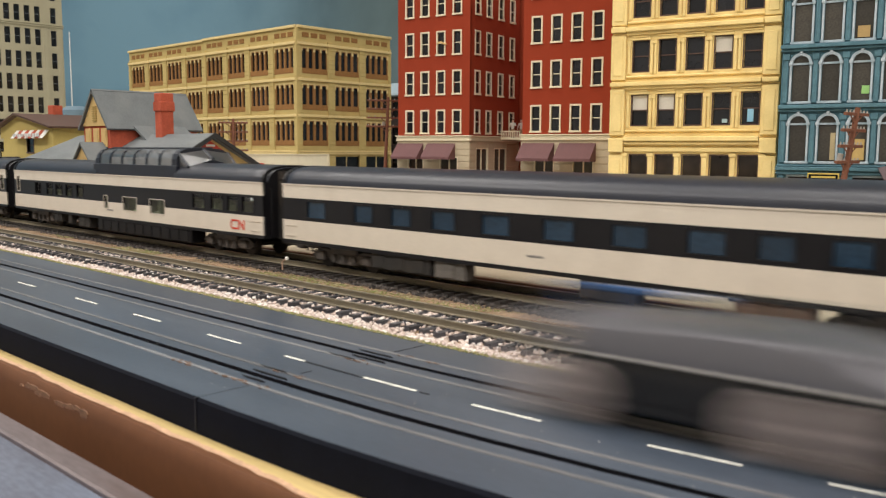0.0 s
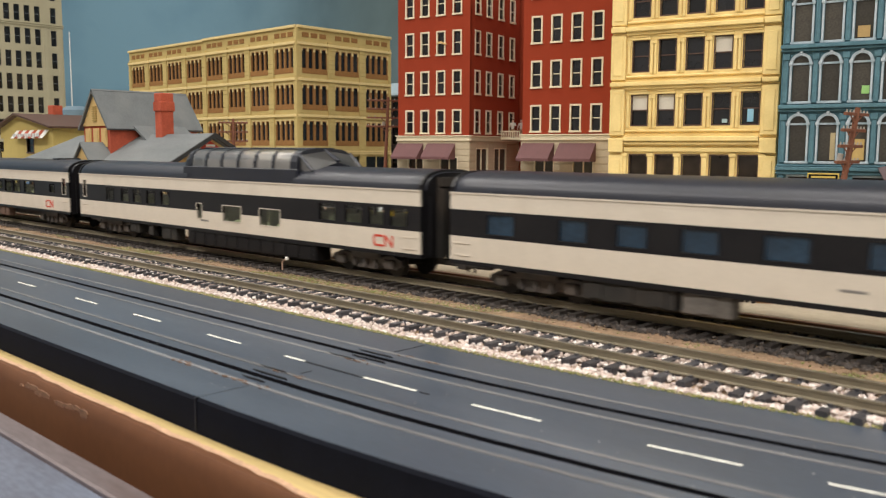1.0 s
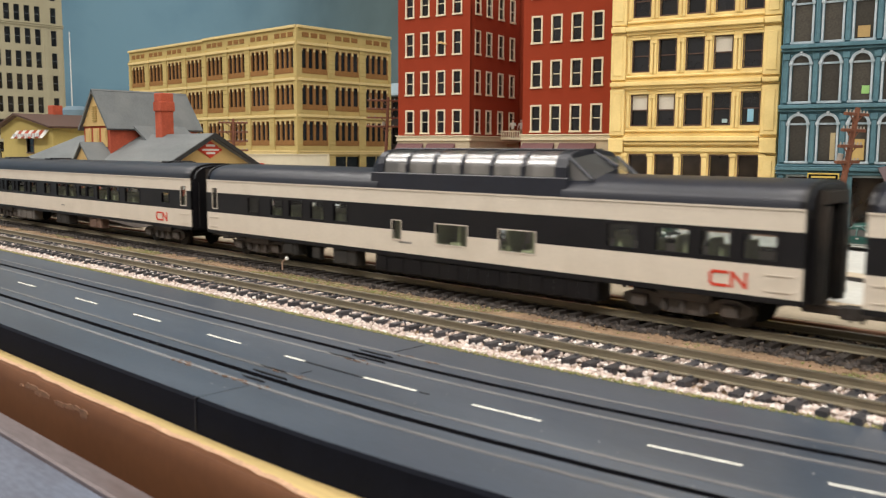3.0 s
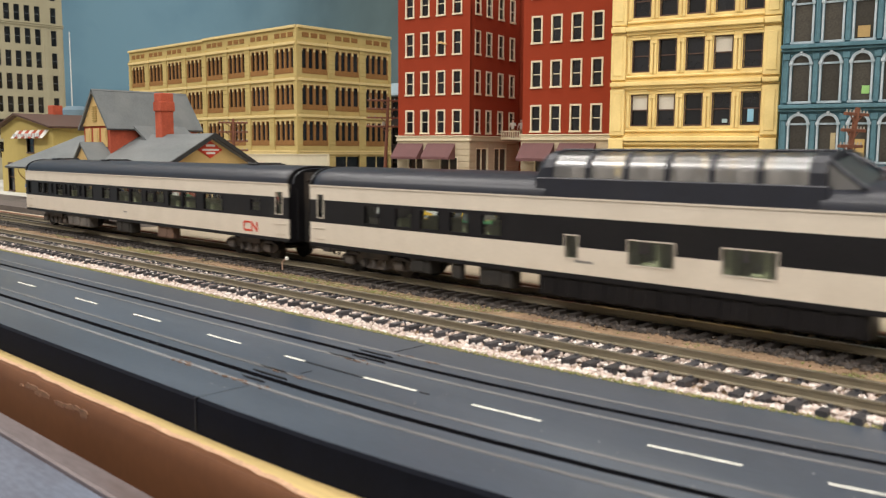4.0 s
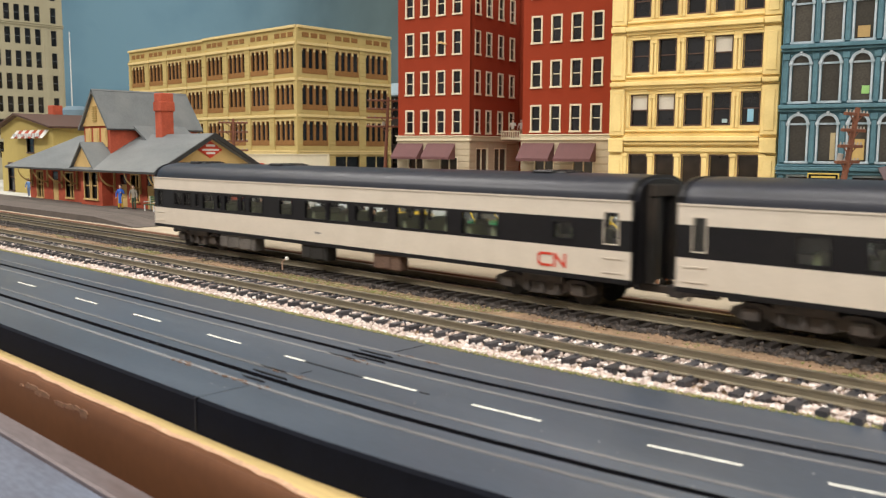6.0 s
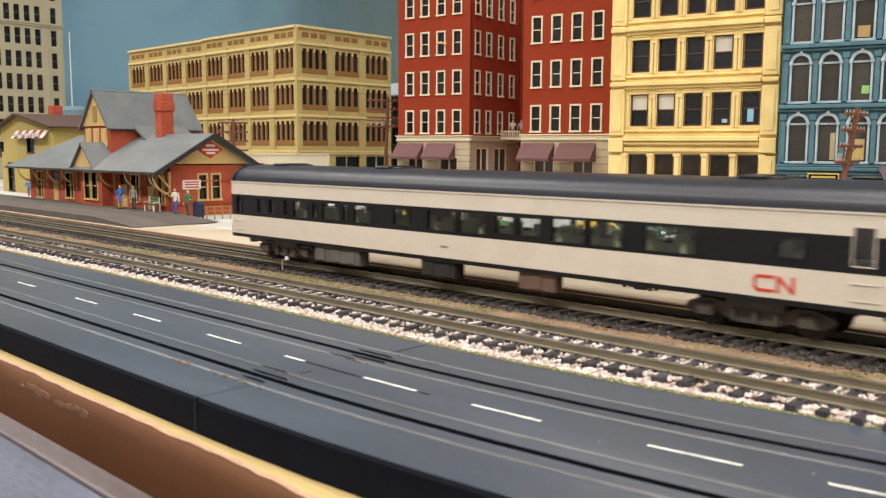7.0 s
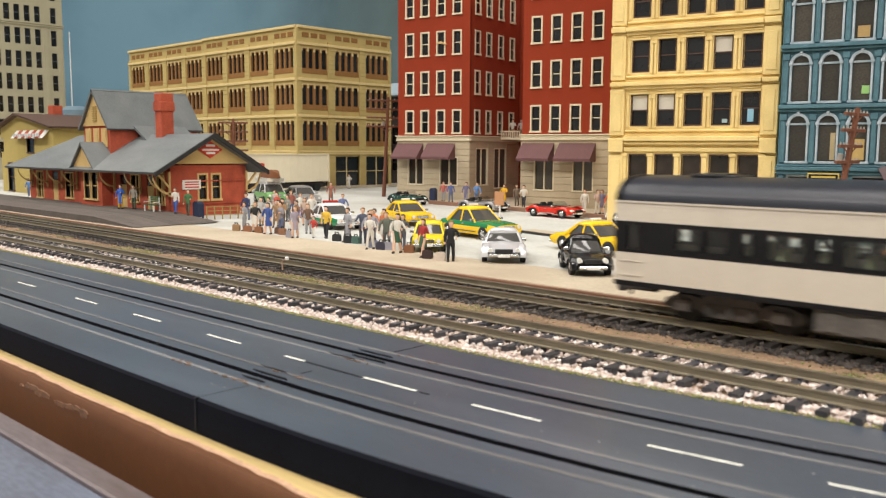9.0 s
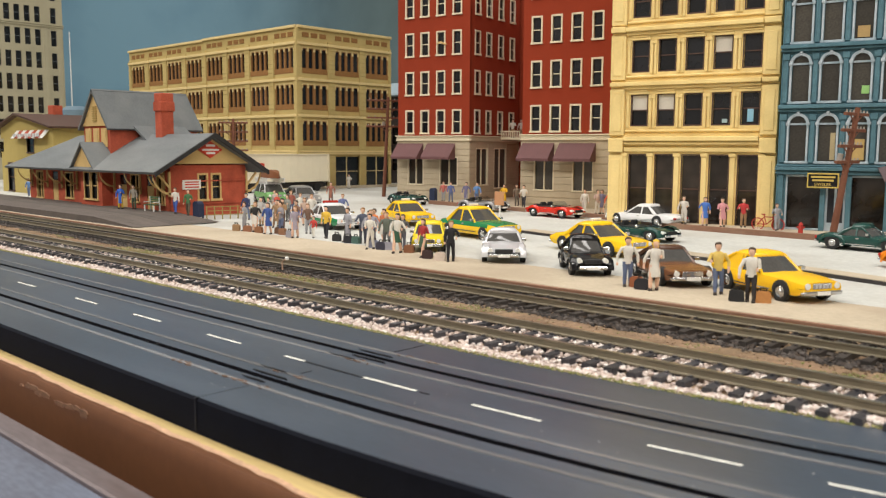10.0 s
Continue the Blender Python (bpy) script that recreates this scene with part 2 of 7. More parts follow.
def ribbon(bm, y0, y1, z, x0=-1500, x1=520, step=25, mi=0, curve=bend, z1=None):
    """A long strip that follows the slot track."""
    xs = [x0 + i * (x1 - x0) / int((x1 - x0) / step) for i in range(int((x1 - x0) / step) + 1)]
    a = [bm.verts.new((x, y0 + curve(x), z)) for x in xs]
    b = [bm.verts.new((x, y1 + curve(x), z if z1 is None else z1)) for x in xs]
    for i in range(len(xs) - 1):
        bm.faces.new((a[i], a[i + 1], b[i + 1], b[i])).material_index = mi


def flat(x):
    return 0.0


def relief(bm, x0, y0, x1, y1, z, step, height):
    """An uneven sheet of ground."""
    nx, ny = int((x1 - x0) / step), int((y1 - y0) / step) + 1
    g = [[bm.verts.new((x0 + (x1 - x0) * i / nx, y0 + (y1 - y0) * j / ny, z - 1.5 * min(1.0, max(0.0, (-71.0 + bend(x0 + (x1 - x0) * i / nx) - (y0 + (y1 - y0) * j / ny)) / 4.0)) + height * noise.noise((i * step * 0.06, j * step * 0.06, 3)) + 0.35 * height * noise.noise((i * step * 0.3, j * step * 0.3, 9)))) for j in range(ny + 1)] for i in range(nx + 1)]
    for i in range(nx):
        for j in range(ny):
            bm.faces.new((g[i][j], g[i + 1][j], g[i + 1][j + 1], g[i][j + 1]))


bm = B()
box(bm, -2400, -158.2, -60, 620, 1050, -12.5)
tagged(part("ground", bm, RAW_WOOD), "wooden layout table top with bare pine edge", "ground", kind="structure")

bm = B()
box(bm, -2300, -140, -999, 560, -120, -60.2)
box(bm, -2300, 980, -999, 560, 1000, -60.2)
tagged(part("wall_bench", bm, RAW_WOOD), "plain pine panels that carry the layout table", "wall", kind="structure")

bm = B()
relief(bm, -1500, -84, 520, 30, -4.15, 4, 0.55)
tagged(part("ground_earth", bm, EARTH, smooth=True), "brown scenic earth with green turf beside the tracks", "ground", kind="structure")
bm = B()
box(bm, -1500, -84, -12.4, 520, 30, -6.6)
tagged(part("ground_bed", bm, EARTH), "fibreboard bed under the earth", "ground", kind="structure")

bm = B()
box(bm, -2300, 24, -12.4, 560, 1000, GROUND)
tagged(part("road_street", bm, PAVING), "pale grey plaster street and parking lot", "road", kind="structure")

# platform strip beside the far track, with its brick-red edge
bm = B()
box(bm, -900, 20.5, -12.3, 520, 62, GROUND + 0.35, 0.25)
tagged(part("pavement_platform", bm, PLATFORM), "tan card platform strip along the track", "pavement", kind="structure")
EDGE_RED = mat("brick_red_edge", (0.23, 0.12, 0.075), 0.9, vary=0.2, dirt=(0.30, 0.22, 0.15), dirt_amount=0.5, stretch=(0.3, 1, 1))
bm = B()
box(bm, -900, 18.9, -12.2, 520, 20.4, GROUND + 0.1, 0.2)
tagged(part("pavement_edge", bm, EDGE_RED), "worn reddish platform edge strip", "pavement", kind="structure")

# slot-car track: two slots, each between two contact rails
LANES = (-98.0, -131.0)
ROAD_Z = -4.0
bm = B()
ribbon(bm, LANES[1] + 1.1, LANES[0] - 1.1, ROAD_Z)
slot_road = part("road_slot_track", bm, SLOT_ROAD, recalc=False)
tagged(slot_road, "dark grey plastic two-lane slot-car track", "road", kind="structure")
for y0, y1 in ((-75.8, LANES[0] + 1.1), (LANES[1] - 1.1, -151.5)):
    bm = B()
    ribbon(bm, y1, y0, ROAD_Z)
    part("track_shoulder", bm, SLOT_ROAD, slot_road, recalc=False)
bm = B()
for y in LANES:
    ribbon(bm, y - 1.3, y + 1.3, ROAD_Z - 2.4)
    ribbon(bm, y - 1.1, y - 1.1, ROAD_Z - 2.4, z1=ROAD_Z)
    ribbon(bm, y + 1.1, y + 1.1, ROAD_Z - 2.4, z1=ROAD_Z)
part("slot", bm, SLOT_DARK, slot_road, "black guide slots", recalc=False)
bm = B()
ribbon(bm, -152.2, -151.5, ROAD_Z - 0.7, z1=ROAD_Z)
ribbon(bm, -152.2, -152.2, -12.3, z1=ROAD_Z - 0.7)
part("side_skirt", bm, mat("skirt_black", (0.004, 0.005, 0.009), 0.75, vary=0.3, spec=0.08), slot_road, "glossy black side of the track", recalc=False)
for y in LANES:
    for o in (-6.0, 6.0):
        bm = B()
        ribbon(bm, y + o - 0.6, y + o + 0.6, ROAD_Z + 0.2)
        ribbon(bm, y + o - 0.6, y + o - 0.6, ROAD_Z - 0.1, z1=ROAD_Z + 0.2)
        part("contact_rail", bm, SLOT_STEEL, slot_road, recalc=False)
for x in (-290, -246, -203, -148, -103, -57, -18, 14, 48.5, 90, 122, 160):
    bm = B()
    ribbon(bm, -0.52, 0.52, 0.0, 0.0, 18.0 if x != -18 else 9.0, 4, curve=flat)
    ob = part("lane_dash", bm, WHITE_LINE, slot_road, recalc=False)
    ob.matrix_local = at(x, -114.3 + bend(x), ROAD_Z + 0.12, 0, 0, math.degrees(math.atan((bend(x + 19) - bend(x)) / 19)))
# one cross joint between track sections, with gapped contact rails and a scored centre line
bm = B()
box(bm, -0.12, -152.1, ROAD_Z - 0.1, 0.12, -133, ROAD_Z + 0.03)
box(bm, -0.3, -122.5, ROAD_Z - 0.1, 0.3, -119, ROAD_Z + 0.04)
box(bm, -0.3, -90.5, ROAD_Z - 0.1, 0.3, -78.5, ROAD_Z + 0.04)
box(bm, -8.6, -114.75, ROAD_Z - 0.1, 14.2, -113.85, ROAD_Z + 0.06)
box(bm, 33.0, -113.9, ROAD_Z - 0.1, 36.0, -113.2, ROAD_Z + 0.06)
for x0, x1, y in ((-12, 3, -128.6), (-9, 1, -133.8), (-14, -2, -124.9), (-9, 5, -95.2), (-6, 8, -100.6), (-12, 0, -103.8)):
    prism(bm, [(x0, y), (x0 + 2.5, y - 0.5), (x1, y - 0.45), (x1 - 1.5, y + 0.3)], ROAD_Z - 0.1, ROAD_Z + 0.3, "z")
part("section_joint", bm, SLOT_DARK, slot_road)
bm = B()
box(bm, -0.25, -152.45, -12, 0.25, -151.2, ROAD_Z + 0.05)
part("skirt_seam", bm, mat("scuffed_seam", (0.012, 0.013, 0.017), 0.6, spec=0.2), slot_road)
bm = B()
random.seed(4)
for cx, cy in ((-3, -125), (-12, -137.2), (-2, -137), (2, -104), (10, -92), (-36, -137)):
    for i in range(7):
        x, y = cx + random.uniform(-7, 7), cy + random.uniform(-0.9, 0.9)
        w, d = random.uniform(0.8, 3.2), random.uniform(0.15, 0.5)
        prism(bm, [(x, y), (x + w * 0.6, y - d), (x + w, y), (x + w * 0.4, y + d)], ROAD_Z - 0.05, ROAD_Z + 0.3, "z")
part("worn_contact", bm, mat("rusty_contact", (0.15, 0.10, 0.075), 0.8, vary=0.4), slot_road, "rust-brown worn contact spots")
bm = B()
ribbon(bm, -76.0, -75.3, ROAD_Z + 0.12, z1=ROAD_Z + 0.05)
part("glue_line", bm, mat("pale_glue_line", (0.50, 0.44, 0.37), 0.9, vary=0.3, scale=300), slot_road, "pale glued border along the ballast", recalc=False)
# specks of plaster and grit that lie on the track
bm = B()
random.seed(14)
for i in range(70):
    x, y = random.uniform(-160, 130), random.uniform(-150, -78)
    r = random.uniform(0.1, 0.3)
    y += bend(x)
    prism(bm, [(x - r, y), (x, y - r * 0.7), (x + r * 1.2, y), (x + 0.1, y + r * 0.6)], ROAD_Z - 0.02, ROAD_Z + r * 0.5, "z")
tagged(part("grit", bm, mat("pale_grit", (0.36, 0.36, 0.36), 0.9, vary=0.4, scale=500), slot_road), kind="stuff")

# table edge: peeled paint over pine, then the brown face and a metal channel
bm = B()
n = 420
rows = []
PRIMER = mat("pink_primer", (0.48, 0.30, 0.19), 0.7, vary=0.3, scale=300)
prof = [(-155.3, -12.46), (-156.9, -12.44), (-158.3, -12.50), (-159.1, -13.4), (-159.4, -16), (-159.5, -40), (-159.5, -120)]
for i in range(n + 1):
    x = -700 + i * 900 / n
    w = 1.6 * noise.noise((x * 0.03, 1, 0)) + 0.9 * noise.noise((x * 0.12, 5, 0)) + 0.35 * noise.noise((x * 0.5, 7, 0))
    rows.append([bm.verts.new((x, y + (w * 0.75 + (0.5 * noise.noise((x * 0.35, 11, 0)) if j < 1 else 0) if j < 2 else 0), z + (0.10 if j < 3 else 0))) for j, (y, z) in enumerate(prof)])
for a, b in zip(rows, rows[1:]):
    for j in range(len(prof) - 1):
        bm.faces.new((a[j], a[j + 1], b[j + 1], b[j])).material_index = 1 if j == 0 else 0
rnd = random.Random(8)
for i in range(26):
    k = rnd.random()
    x, z = -84 + 44 * k + rnd.uniform(-3, 3), -14.7 - 0.8 * math.sin(k * 2.6) + rnd.uniform(-0.9, 0.9)
    r = rnd.uniform(0.5, 1.7)
    pts = [(x + r * 1.7 * math.cos(q) * rnd.uniform(0.6, 1.2), z + 0.5 * r * math.sin(q) * rnd.uniform(0.5, 1.2)) for q in [math.pi * 2 * e / 7 for e in range(7)]]
    prism(bm, pts, -159.53 - 0.004 * i, -159.3, "y", 2)
tagged(part("trim_fascia", bm, [FASCIA, PRIMER, mat("worn_through_brown", (0.17, 0.085, 0.045), 0.7, vary=0.5, scale=200)], smooth=True), "brown painted fascia board with flaking paint at its top edge", "trim", kind="structure")
bm = B()
box(bm, -900, -214, -999, 300, -173.6, -21, 0.8)
tagged(part("trim_metal_channel", bm, STEEL_SHEET), "scuffed brushed metal channel along the aisle edge", "trim", kind="structure")
bm = B()
box(bm, -900, -173.4, -999, 300, -167.2, -20.4, 0.5)
tagged(part("trim_metal_lip", bm, mat("stained_metal_lip", (0.20, 0.165, 0.165), 0.4, metal=0.5, vary=0.25, stretch=(0.2, 1, 1), dirt=(0.11, 0.06, 0.045), dirt_amount=0.7)), "bright worn lip of the metal channel", "trim", kind="structure")


# ---- backdrop and room ----
def sky_paint():
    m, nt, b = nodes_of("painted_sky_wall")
    n, l = nt.nodes, nt.links
    tc, n1, n2 = n.new("ShaderNodeTexCoord"), n.new("ShaderNodeTexNoise"), n.new("ShaderNodeTexNoise")
    n1.inputs["Scale"].default_value, n1.inputs["Detail"].default_value = 1.6, 4
    n2.inputs["Scale"].default_value, n2.inputs["Detail"].default_value = 9, 6
    l.new(tc.outputs["Object"], n1.inputs["Vector"])
    l.new(tc.outputs["Object"], n2.inputs["Vector"])
    add = n.new("ShaderNodeMix")
    add.data_type = "FLOAT"
    add.inputs[0].default_value = 0.35
    l.new(n1.outputs["Fac"], add.inputs[2])
    l.new(n2.outputs["Fac"], add.inputs[3])
    ramp = n.new("ShaderNodeValToRGB")
    e = ramp.color_ramp.elements
    e[0].position, e[0].color = 0.36, (0.08, 0.17, 0.245, 1)
    e[1].position, e[1].color = 0.60, (0.135, 0.25, 0.325, 1)
    l.new(add.outputs[0], ramp.inputs[0])
    # the wall's colour turns from blue to a darker grey-green towards +x
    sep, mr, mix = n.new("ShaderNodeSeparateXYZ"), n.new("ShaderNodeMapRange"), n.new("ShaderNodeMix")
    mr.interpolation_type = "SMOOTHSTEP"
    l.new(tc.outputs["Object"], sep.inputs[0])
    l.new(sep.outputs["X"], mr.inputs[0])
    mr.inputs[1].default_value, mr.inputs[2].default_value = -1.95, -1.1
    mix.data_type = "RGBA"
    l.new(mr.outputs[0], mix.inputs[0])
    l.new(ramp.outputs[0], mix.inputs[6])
    grey_green = n.new("ShaderNodeValToRGB")
    grey_green.color_ramp.elements[0].position, grey_green.color_ramp.elements[0].color = 0.36, (0.058, 0.088, 0.088, 1)
    grey_green.color_ramp.elements[1].position, grey_green.color_ramp.elements[1].color = 0.62, (0.10, 0.150, 0.160, 1)
    l.new(add.outputs[0], grey_green.inputs[0])
    l.new(grey_green.outputs[0], mix.inputs[7])
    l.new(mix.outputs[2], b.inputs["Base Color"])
    b.inputs["Roughness"].default_value = 0.85
    return m


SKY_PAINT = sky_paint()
bm = B()
path = [(700, 1010), (-1500, 1010)] + [(-1500 - 500 * math.sin(a), 510 + 500 * math.cos(a)) for a in [radians(10 * i) for i in range(1, 10)]] + [(-2000, -900)]
prev = None
for x, y in path:
    cur = [bm.verts.new((x, y, z)) for z in (-12, 900)]
    if prev:
        bm.faces.new((prev[0], cur[0], cur[1], prev[1]))
    prev = cur
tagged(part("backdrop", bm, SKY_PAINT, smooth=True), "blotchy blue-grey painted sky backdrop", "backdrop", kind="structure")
for nm, b6 in (("wall_north", (-2600, 1100, -1000, 2600, 1150, 1700)), ("wall_south", (-2600, -2650, -1000, 2600, -2600, 1700)), ("wall_west", (-2650, -2600, -1000, -2600, 1100, 1700)), ("wall_east", (2600, -2600, -1000, 2650, 1100, 1700)), ("floor", (-2650, -2650, -1050, 2650, 1150, -1000)), ("ceiling", (-2650, -2650, 1700, 2650, 1150, 1750))):
    bm = B()
    box(bm, *b6)
    tagged(part(nm, bm, ROOM), "plain painted layout room " + nm.split("_")[0], nm.split("_")[0], kind="structure")


# ---- railway tracks ----
def rail_mesh(x0, x1):
    bm = B()
    prof = [(-0.75, -2.4), (0.75, -2.4), (0.75, -2.15), (0.3, -1.8), (0.3, -0.7), (0.55, -0.5), (0.55, 0.0), (-0.55, 0.0), (-0.55, -0.5), (-0.3, -0.7), (-0.3, -1.8), (-0.75, -2.15)]
    prism(bm, prof, x0, x1, "x")
    for fc in bm.faces:
        fc.material_index = 1 if fc.calc_center_median().z > -0.05 else 0
    return bm


TIE_BROWN = mat("tie_brown_plastic", (0.040, 0.034, 0.031), 0.5, vary=0.35, dirt=(0.075, 0.062, 0.053), dirt_amount=0.5, random_tint=0.25)


def railway_track(name, y, label, tie_x0, tie_x1, gap, tie_mat):
    tr = thing(name, label, "railway track", at(0, y, 0), "railway tracks")
    for o in (-8.25, 8.25):
        ob = part("rail", rail_mesh(-1500, 520), [RAIL_SIDE, RAIL_TOP], tr, "brown rail with bright worn head")
        ob.matrix_local = at(0, o, 0)
    bm = B()
    prism(bm, [(-1.45, -4.6), (1.45, -4.6), (1.2, -2.45), (-1.2, -2.45)], -15.2, 15.2, "y")
    for o in (-8.25, 8.25):
        for q in (-1.7, 1.7):
            box(bm, -0.45, o + q - 0.4, -2.45, 0.45, o + q + 0.4, -1.9)
    first = None
    n = int((tie_x1 - tie_x0) / gap)
    rnd = random.Random(11)
    for i in range(n):
        m = at(tie_x0 + i * gap + rnd.uniform(-0.3, 0.3), rnd.uniform(-0.4, 0.4), rnd.uniform(-0.15, 0.05), 0, 0, rnd.uniform(-1.3, 1.3))
        if first is None:
            first = part("tie", bm, tie_mat, tr)
            first.matrix_local = m
        else:
            again("tie", first, tr, m)
    rest = B()
    for x in [tie_x0 - gap * k for k in range(1, int((tie_x0 + 1400) / gap))] + [tie_x1 + gap * k for k in range(1, 40)]:
        box(rest, x - 1.4, -15, -4.6, x + 1.4, 15, -2.45)
    tagged(part("far_ties", rest, tie_mat, tr), kind="stuff")
    return tr


railway_track("railway_track", 0.0, "main line model track with dark weathered ties", -560, 180, 6.6, TIE_BROWN)
NEAR_Y = -53.2
railway_track("railway_track", NEAR_Y, "siding model track with black plastic ties in pale ballast", -420, 200, 6.6, TIE)


def stones(name, material, count, where, lo, hi, seed, label, flatten=0.75, kind="stuff"):
    """Loose stones, each an uneven eight- or twenty-sided lump."""
    rng = np.random.RandomState(seed)
    t = (1 + 5 ** 0.5) / 2
    base = np.array([(-1, t, 0), (1, t, 0), (-1, -t, 0), (1, -t, 0), (0, -1, t), (0, 1, t), (0, -1, -t), (0, 1, -t), (t, 0, -1), (t, 0, 1), (-t, 0, -1), (-t, 0, 1)]) / 1.9
    tri = np.array([(0, 11, 5), (0, 5, 1), (0, 1, 7), (0, 7, 10), (0, 10, 11), (1, 5, 9), (5, 11, 4), (11, 10, 2), (10, 7, 6), (7, 1, 8), (3, 9, 4), (3, 4, 2), (3, 2, 6), (3, 6, 8), (3, 8, 9), (4, 9, 5), (2, 4, 11), (6, 2, 10), (8, 6, 7), (9, 8, 1)])
    vs, fs = [], []
    for i in range(count):
        x, y, z = where(rng)
        s = rng.uniform(lo, hi) / 2
        a = rng.uniform(0, 6.28)
        p = base * (1 + rng.uniform(-0.28, 0.28, (12, 1))) * s * np.array([rng.uniform(0.8, 1.4), rng.uniform(0.7, 1.1), flatten])
        c, sn = math.cos(a), math.sin(a)
        p = np.stack([p[:, 0] * c - p[:, 1] * sn, p[:, 0] * sn + p[:, 1] * c, p[:, 2]], 1) + (x, y, z)
        vs.append(p * S)
        fs.append(tri + 12 * i)
    me = bpy.data.meshes.new(name)
    me.from_pydata(np.concatenate(vs).tolist(), [], np.concatenate(fs).tolist())
    me.materials.append(material)
    return tagged(new(name, me), label, name.replace("_", " "), kind=kind)


PINK_STONE = island_mat("pale_pink_ballast", [(0.56, 0.47, 0.42), (0.64, 0.56, 0.51), (0.44, 0.35, 0.30), (0.70, 0.65, 0.61), (0.50, 0.40, 0.35), (0.34, 0.27, 0.24)])
DARK_STONE = island_mat("dark_grey_ballast", [(0.040, 0.032, 0.028), (0.062, 0.050, 0.043), (0.024, 0.020, 0.018), (0.10, 0.085, 0.075), (0.055, 0.040, 0.030)])
TURF = island_mat("green_brown_turf", [(0.16, 0.175, 0.05), (0.21, 0.21, 0.075), (0.26, 0.22, 0.11), (0.14, 0.15, 0.045), (0.30, 0.25, 0.15), (0.20, 0.17, 0.07)])


def near_ballast(rng):
    x = 200 - 640 * rng.uniform() ** 1.15
    if rng.uniform() < 0.42:
        y = rng.normal(-20.0, 2.6)
    else:
        y = rng.uniform(-15, 16)
    y = max(-24.0, min(16, y))
    y = max(y, -74.6 + bend(x) - NEAR_Y + rng.uniform(0, 2.0))
    z = (-3.15 if abs(y) < 12.5 else -4.0) + rng.uniform(-0.3, 0.25) - 0.03 * max(0.0, abs(y) - 17.0)
    return x, NEAR_Y + y, z


def far_ballast(rng):
    x = 190 - 800 * rng.uniform() ** 1.1
    y = rng.uniform(-15, 17) if rng.uniform() < 0.5 else rng.normal(-16.5, 1.7)
    y = max(-21, min(17, y))
    return x, y, -3.75 - 0.09 * max(0.0, abs(y) - 15.0) + rng.uniform(-0.3, 0.25)


def turf_spot(rng):
    x = 200 - 760 * rng.uniform()
    y = rng.uniform(-39, -19)
    for k in range(6):
        if noise.noise((x * 0.02, y * 0.05, 2.0)) > 0.12:
            break
        x, y = 200 - 760 * rng.uniform(), rng.uniform(-39, -19)
    return x, y, -4.1 + rng.uniform(-0.2, 0.25)


EARTH_GRAIN = island_mat("brown_earth_grain", [(0.23, 0.15, 0.09), (0.30, 0.21, 0.13), (0.15, 0.095, 0.055), (0.36, 0.28, 0.20), (0.19, 0.125, 0.07)])


def grain_spot(rng):
    return 200 - 760 * rng.uniform(), rng.uniform(-39, -18), -4.1 + rng.uniform(-0.2, 0.2)


def verge_spot(rng):
    x = 200 - 640 * rng.uniform()
    return x, -76.9 + abs(rng.normal(0, 1.6)) + bend(x), -3.88


stones("pale_ballast", PINK_STONE, 23000, near_ballast, 0.8, 1.7, 1, "coarse pale pink ballast stones around the siding")
stones("dark_ballast", DARK_STONE, 9500, far_ballast, 0.9, 2.0, 2, "dark grey ballast along the main line")
stones("turf", TURF, 6500, turf_spot, 0.4, 1.0, 3, "olive green turf patches between the tracks")
stones("earth_grains", EARTH_GRAIN, 5000, grain_spot, 0.3, 0.9, 6, "brown earth grains between the tracks")
stones("turf", TURF, 6000, verge_spot, 0.35, 0.9, 5, "green turf grains at the verge of the slot track")


# ---- the passenger train ----
CAR, HALF, GAP = 297.0, 17.5, 15.6
Z_SKIRT, Z_LOW, Z_BELT, Z_BAND, Z_EAVE, Z_ROOF = 10.0, 11.6, 20.5, 30.3, 36.4, 44.4
SEAT_GREEN = mat("grey_green_seats", (0.46, 0.50, 0.28), 0.8, vary=0.15)
CAR_GLASS = glass("clear_car_glazing", (0.88, 0.90, 0.90), 0.05, 0.94)
BLUE_GLASS = mat("blue_window_shade", (0.016, 0.036, 0.062), 0.15, vary=0.45, scale=60, bump=0, random_tint=0.25)
DOME_GLASS = glass("clear_dome_glazing", (0.80, 0.80, 0.82), 0.28, 0.66)
STEEL_TRIM = mat("dull_metal_trim", (0.32, 0.30, 0.28), 0.45, metal=0.6, vary=0.1)
BLACK_GLOSS = mat("roof_black", (0.011, 0.013, 0.022), 0.38, spec=0.55, vary=0.25, dirt=(0.025, 0.024, 0.023), dirt_amount=0.2, bump=0.06)


def roof_ring(x, shrink=0.0, top=Z_ROOF):
    pts = []
    for i in range(15):
        a = math.pi * i / 14
        pts.append((x, -(HALF + 0.25 - shrink) * math.copysign(abs(math.cos(a)) ** 0.72, math.cos(a)), Z_EAVE + (top - Z_EAVE - shrink * 0.4) * math.sin(a) ** 0.85))
    return pts


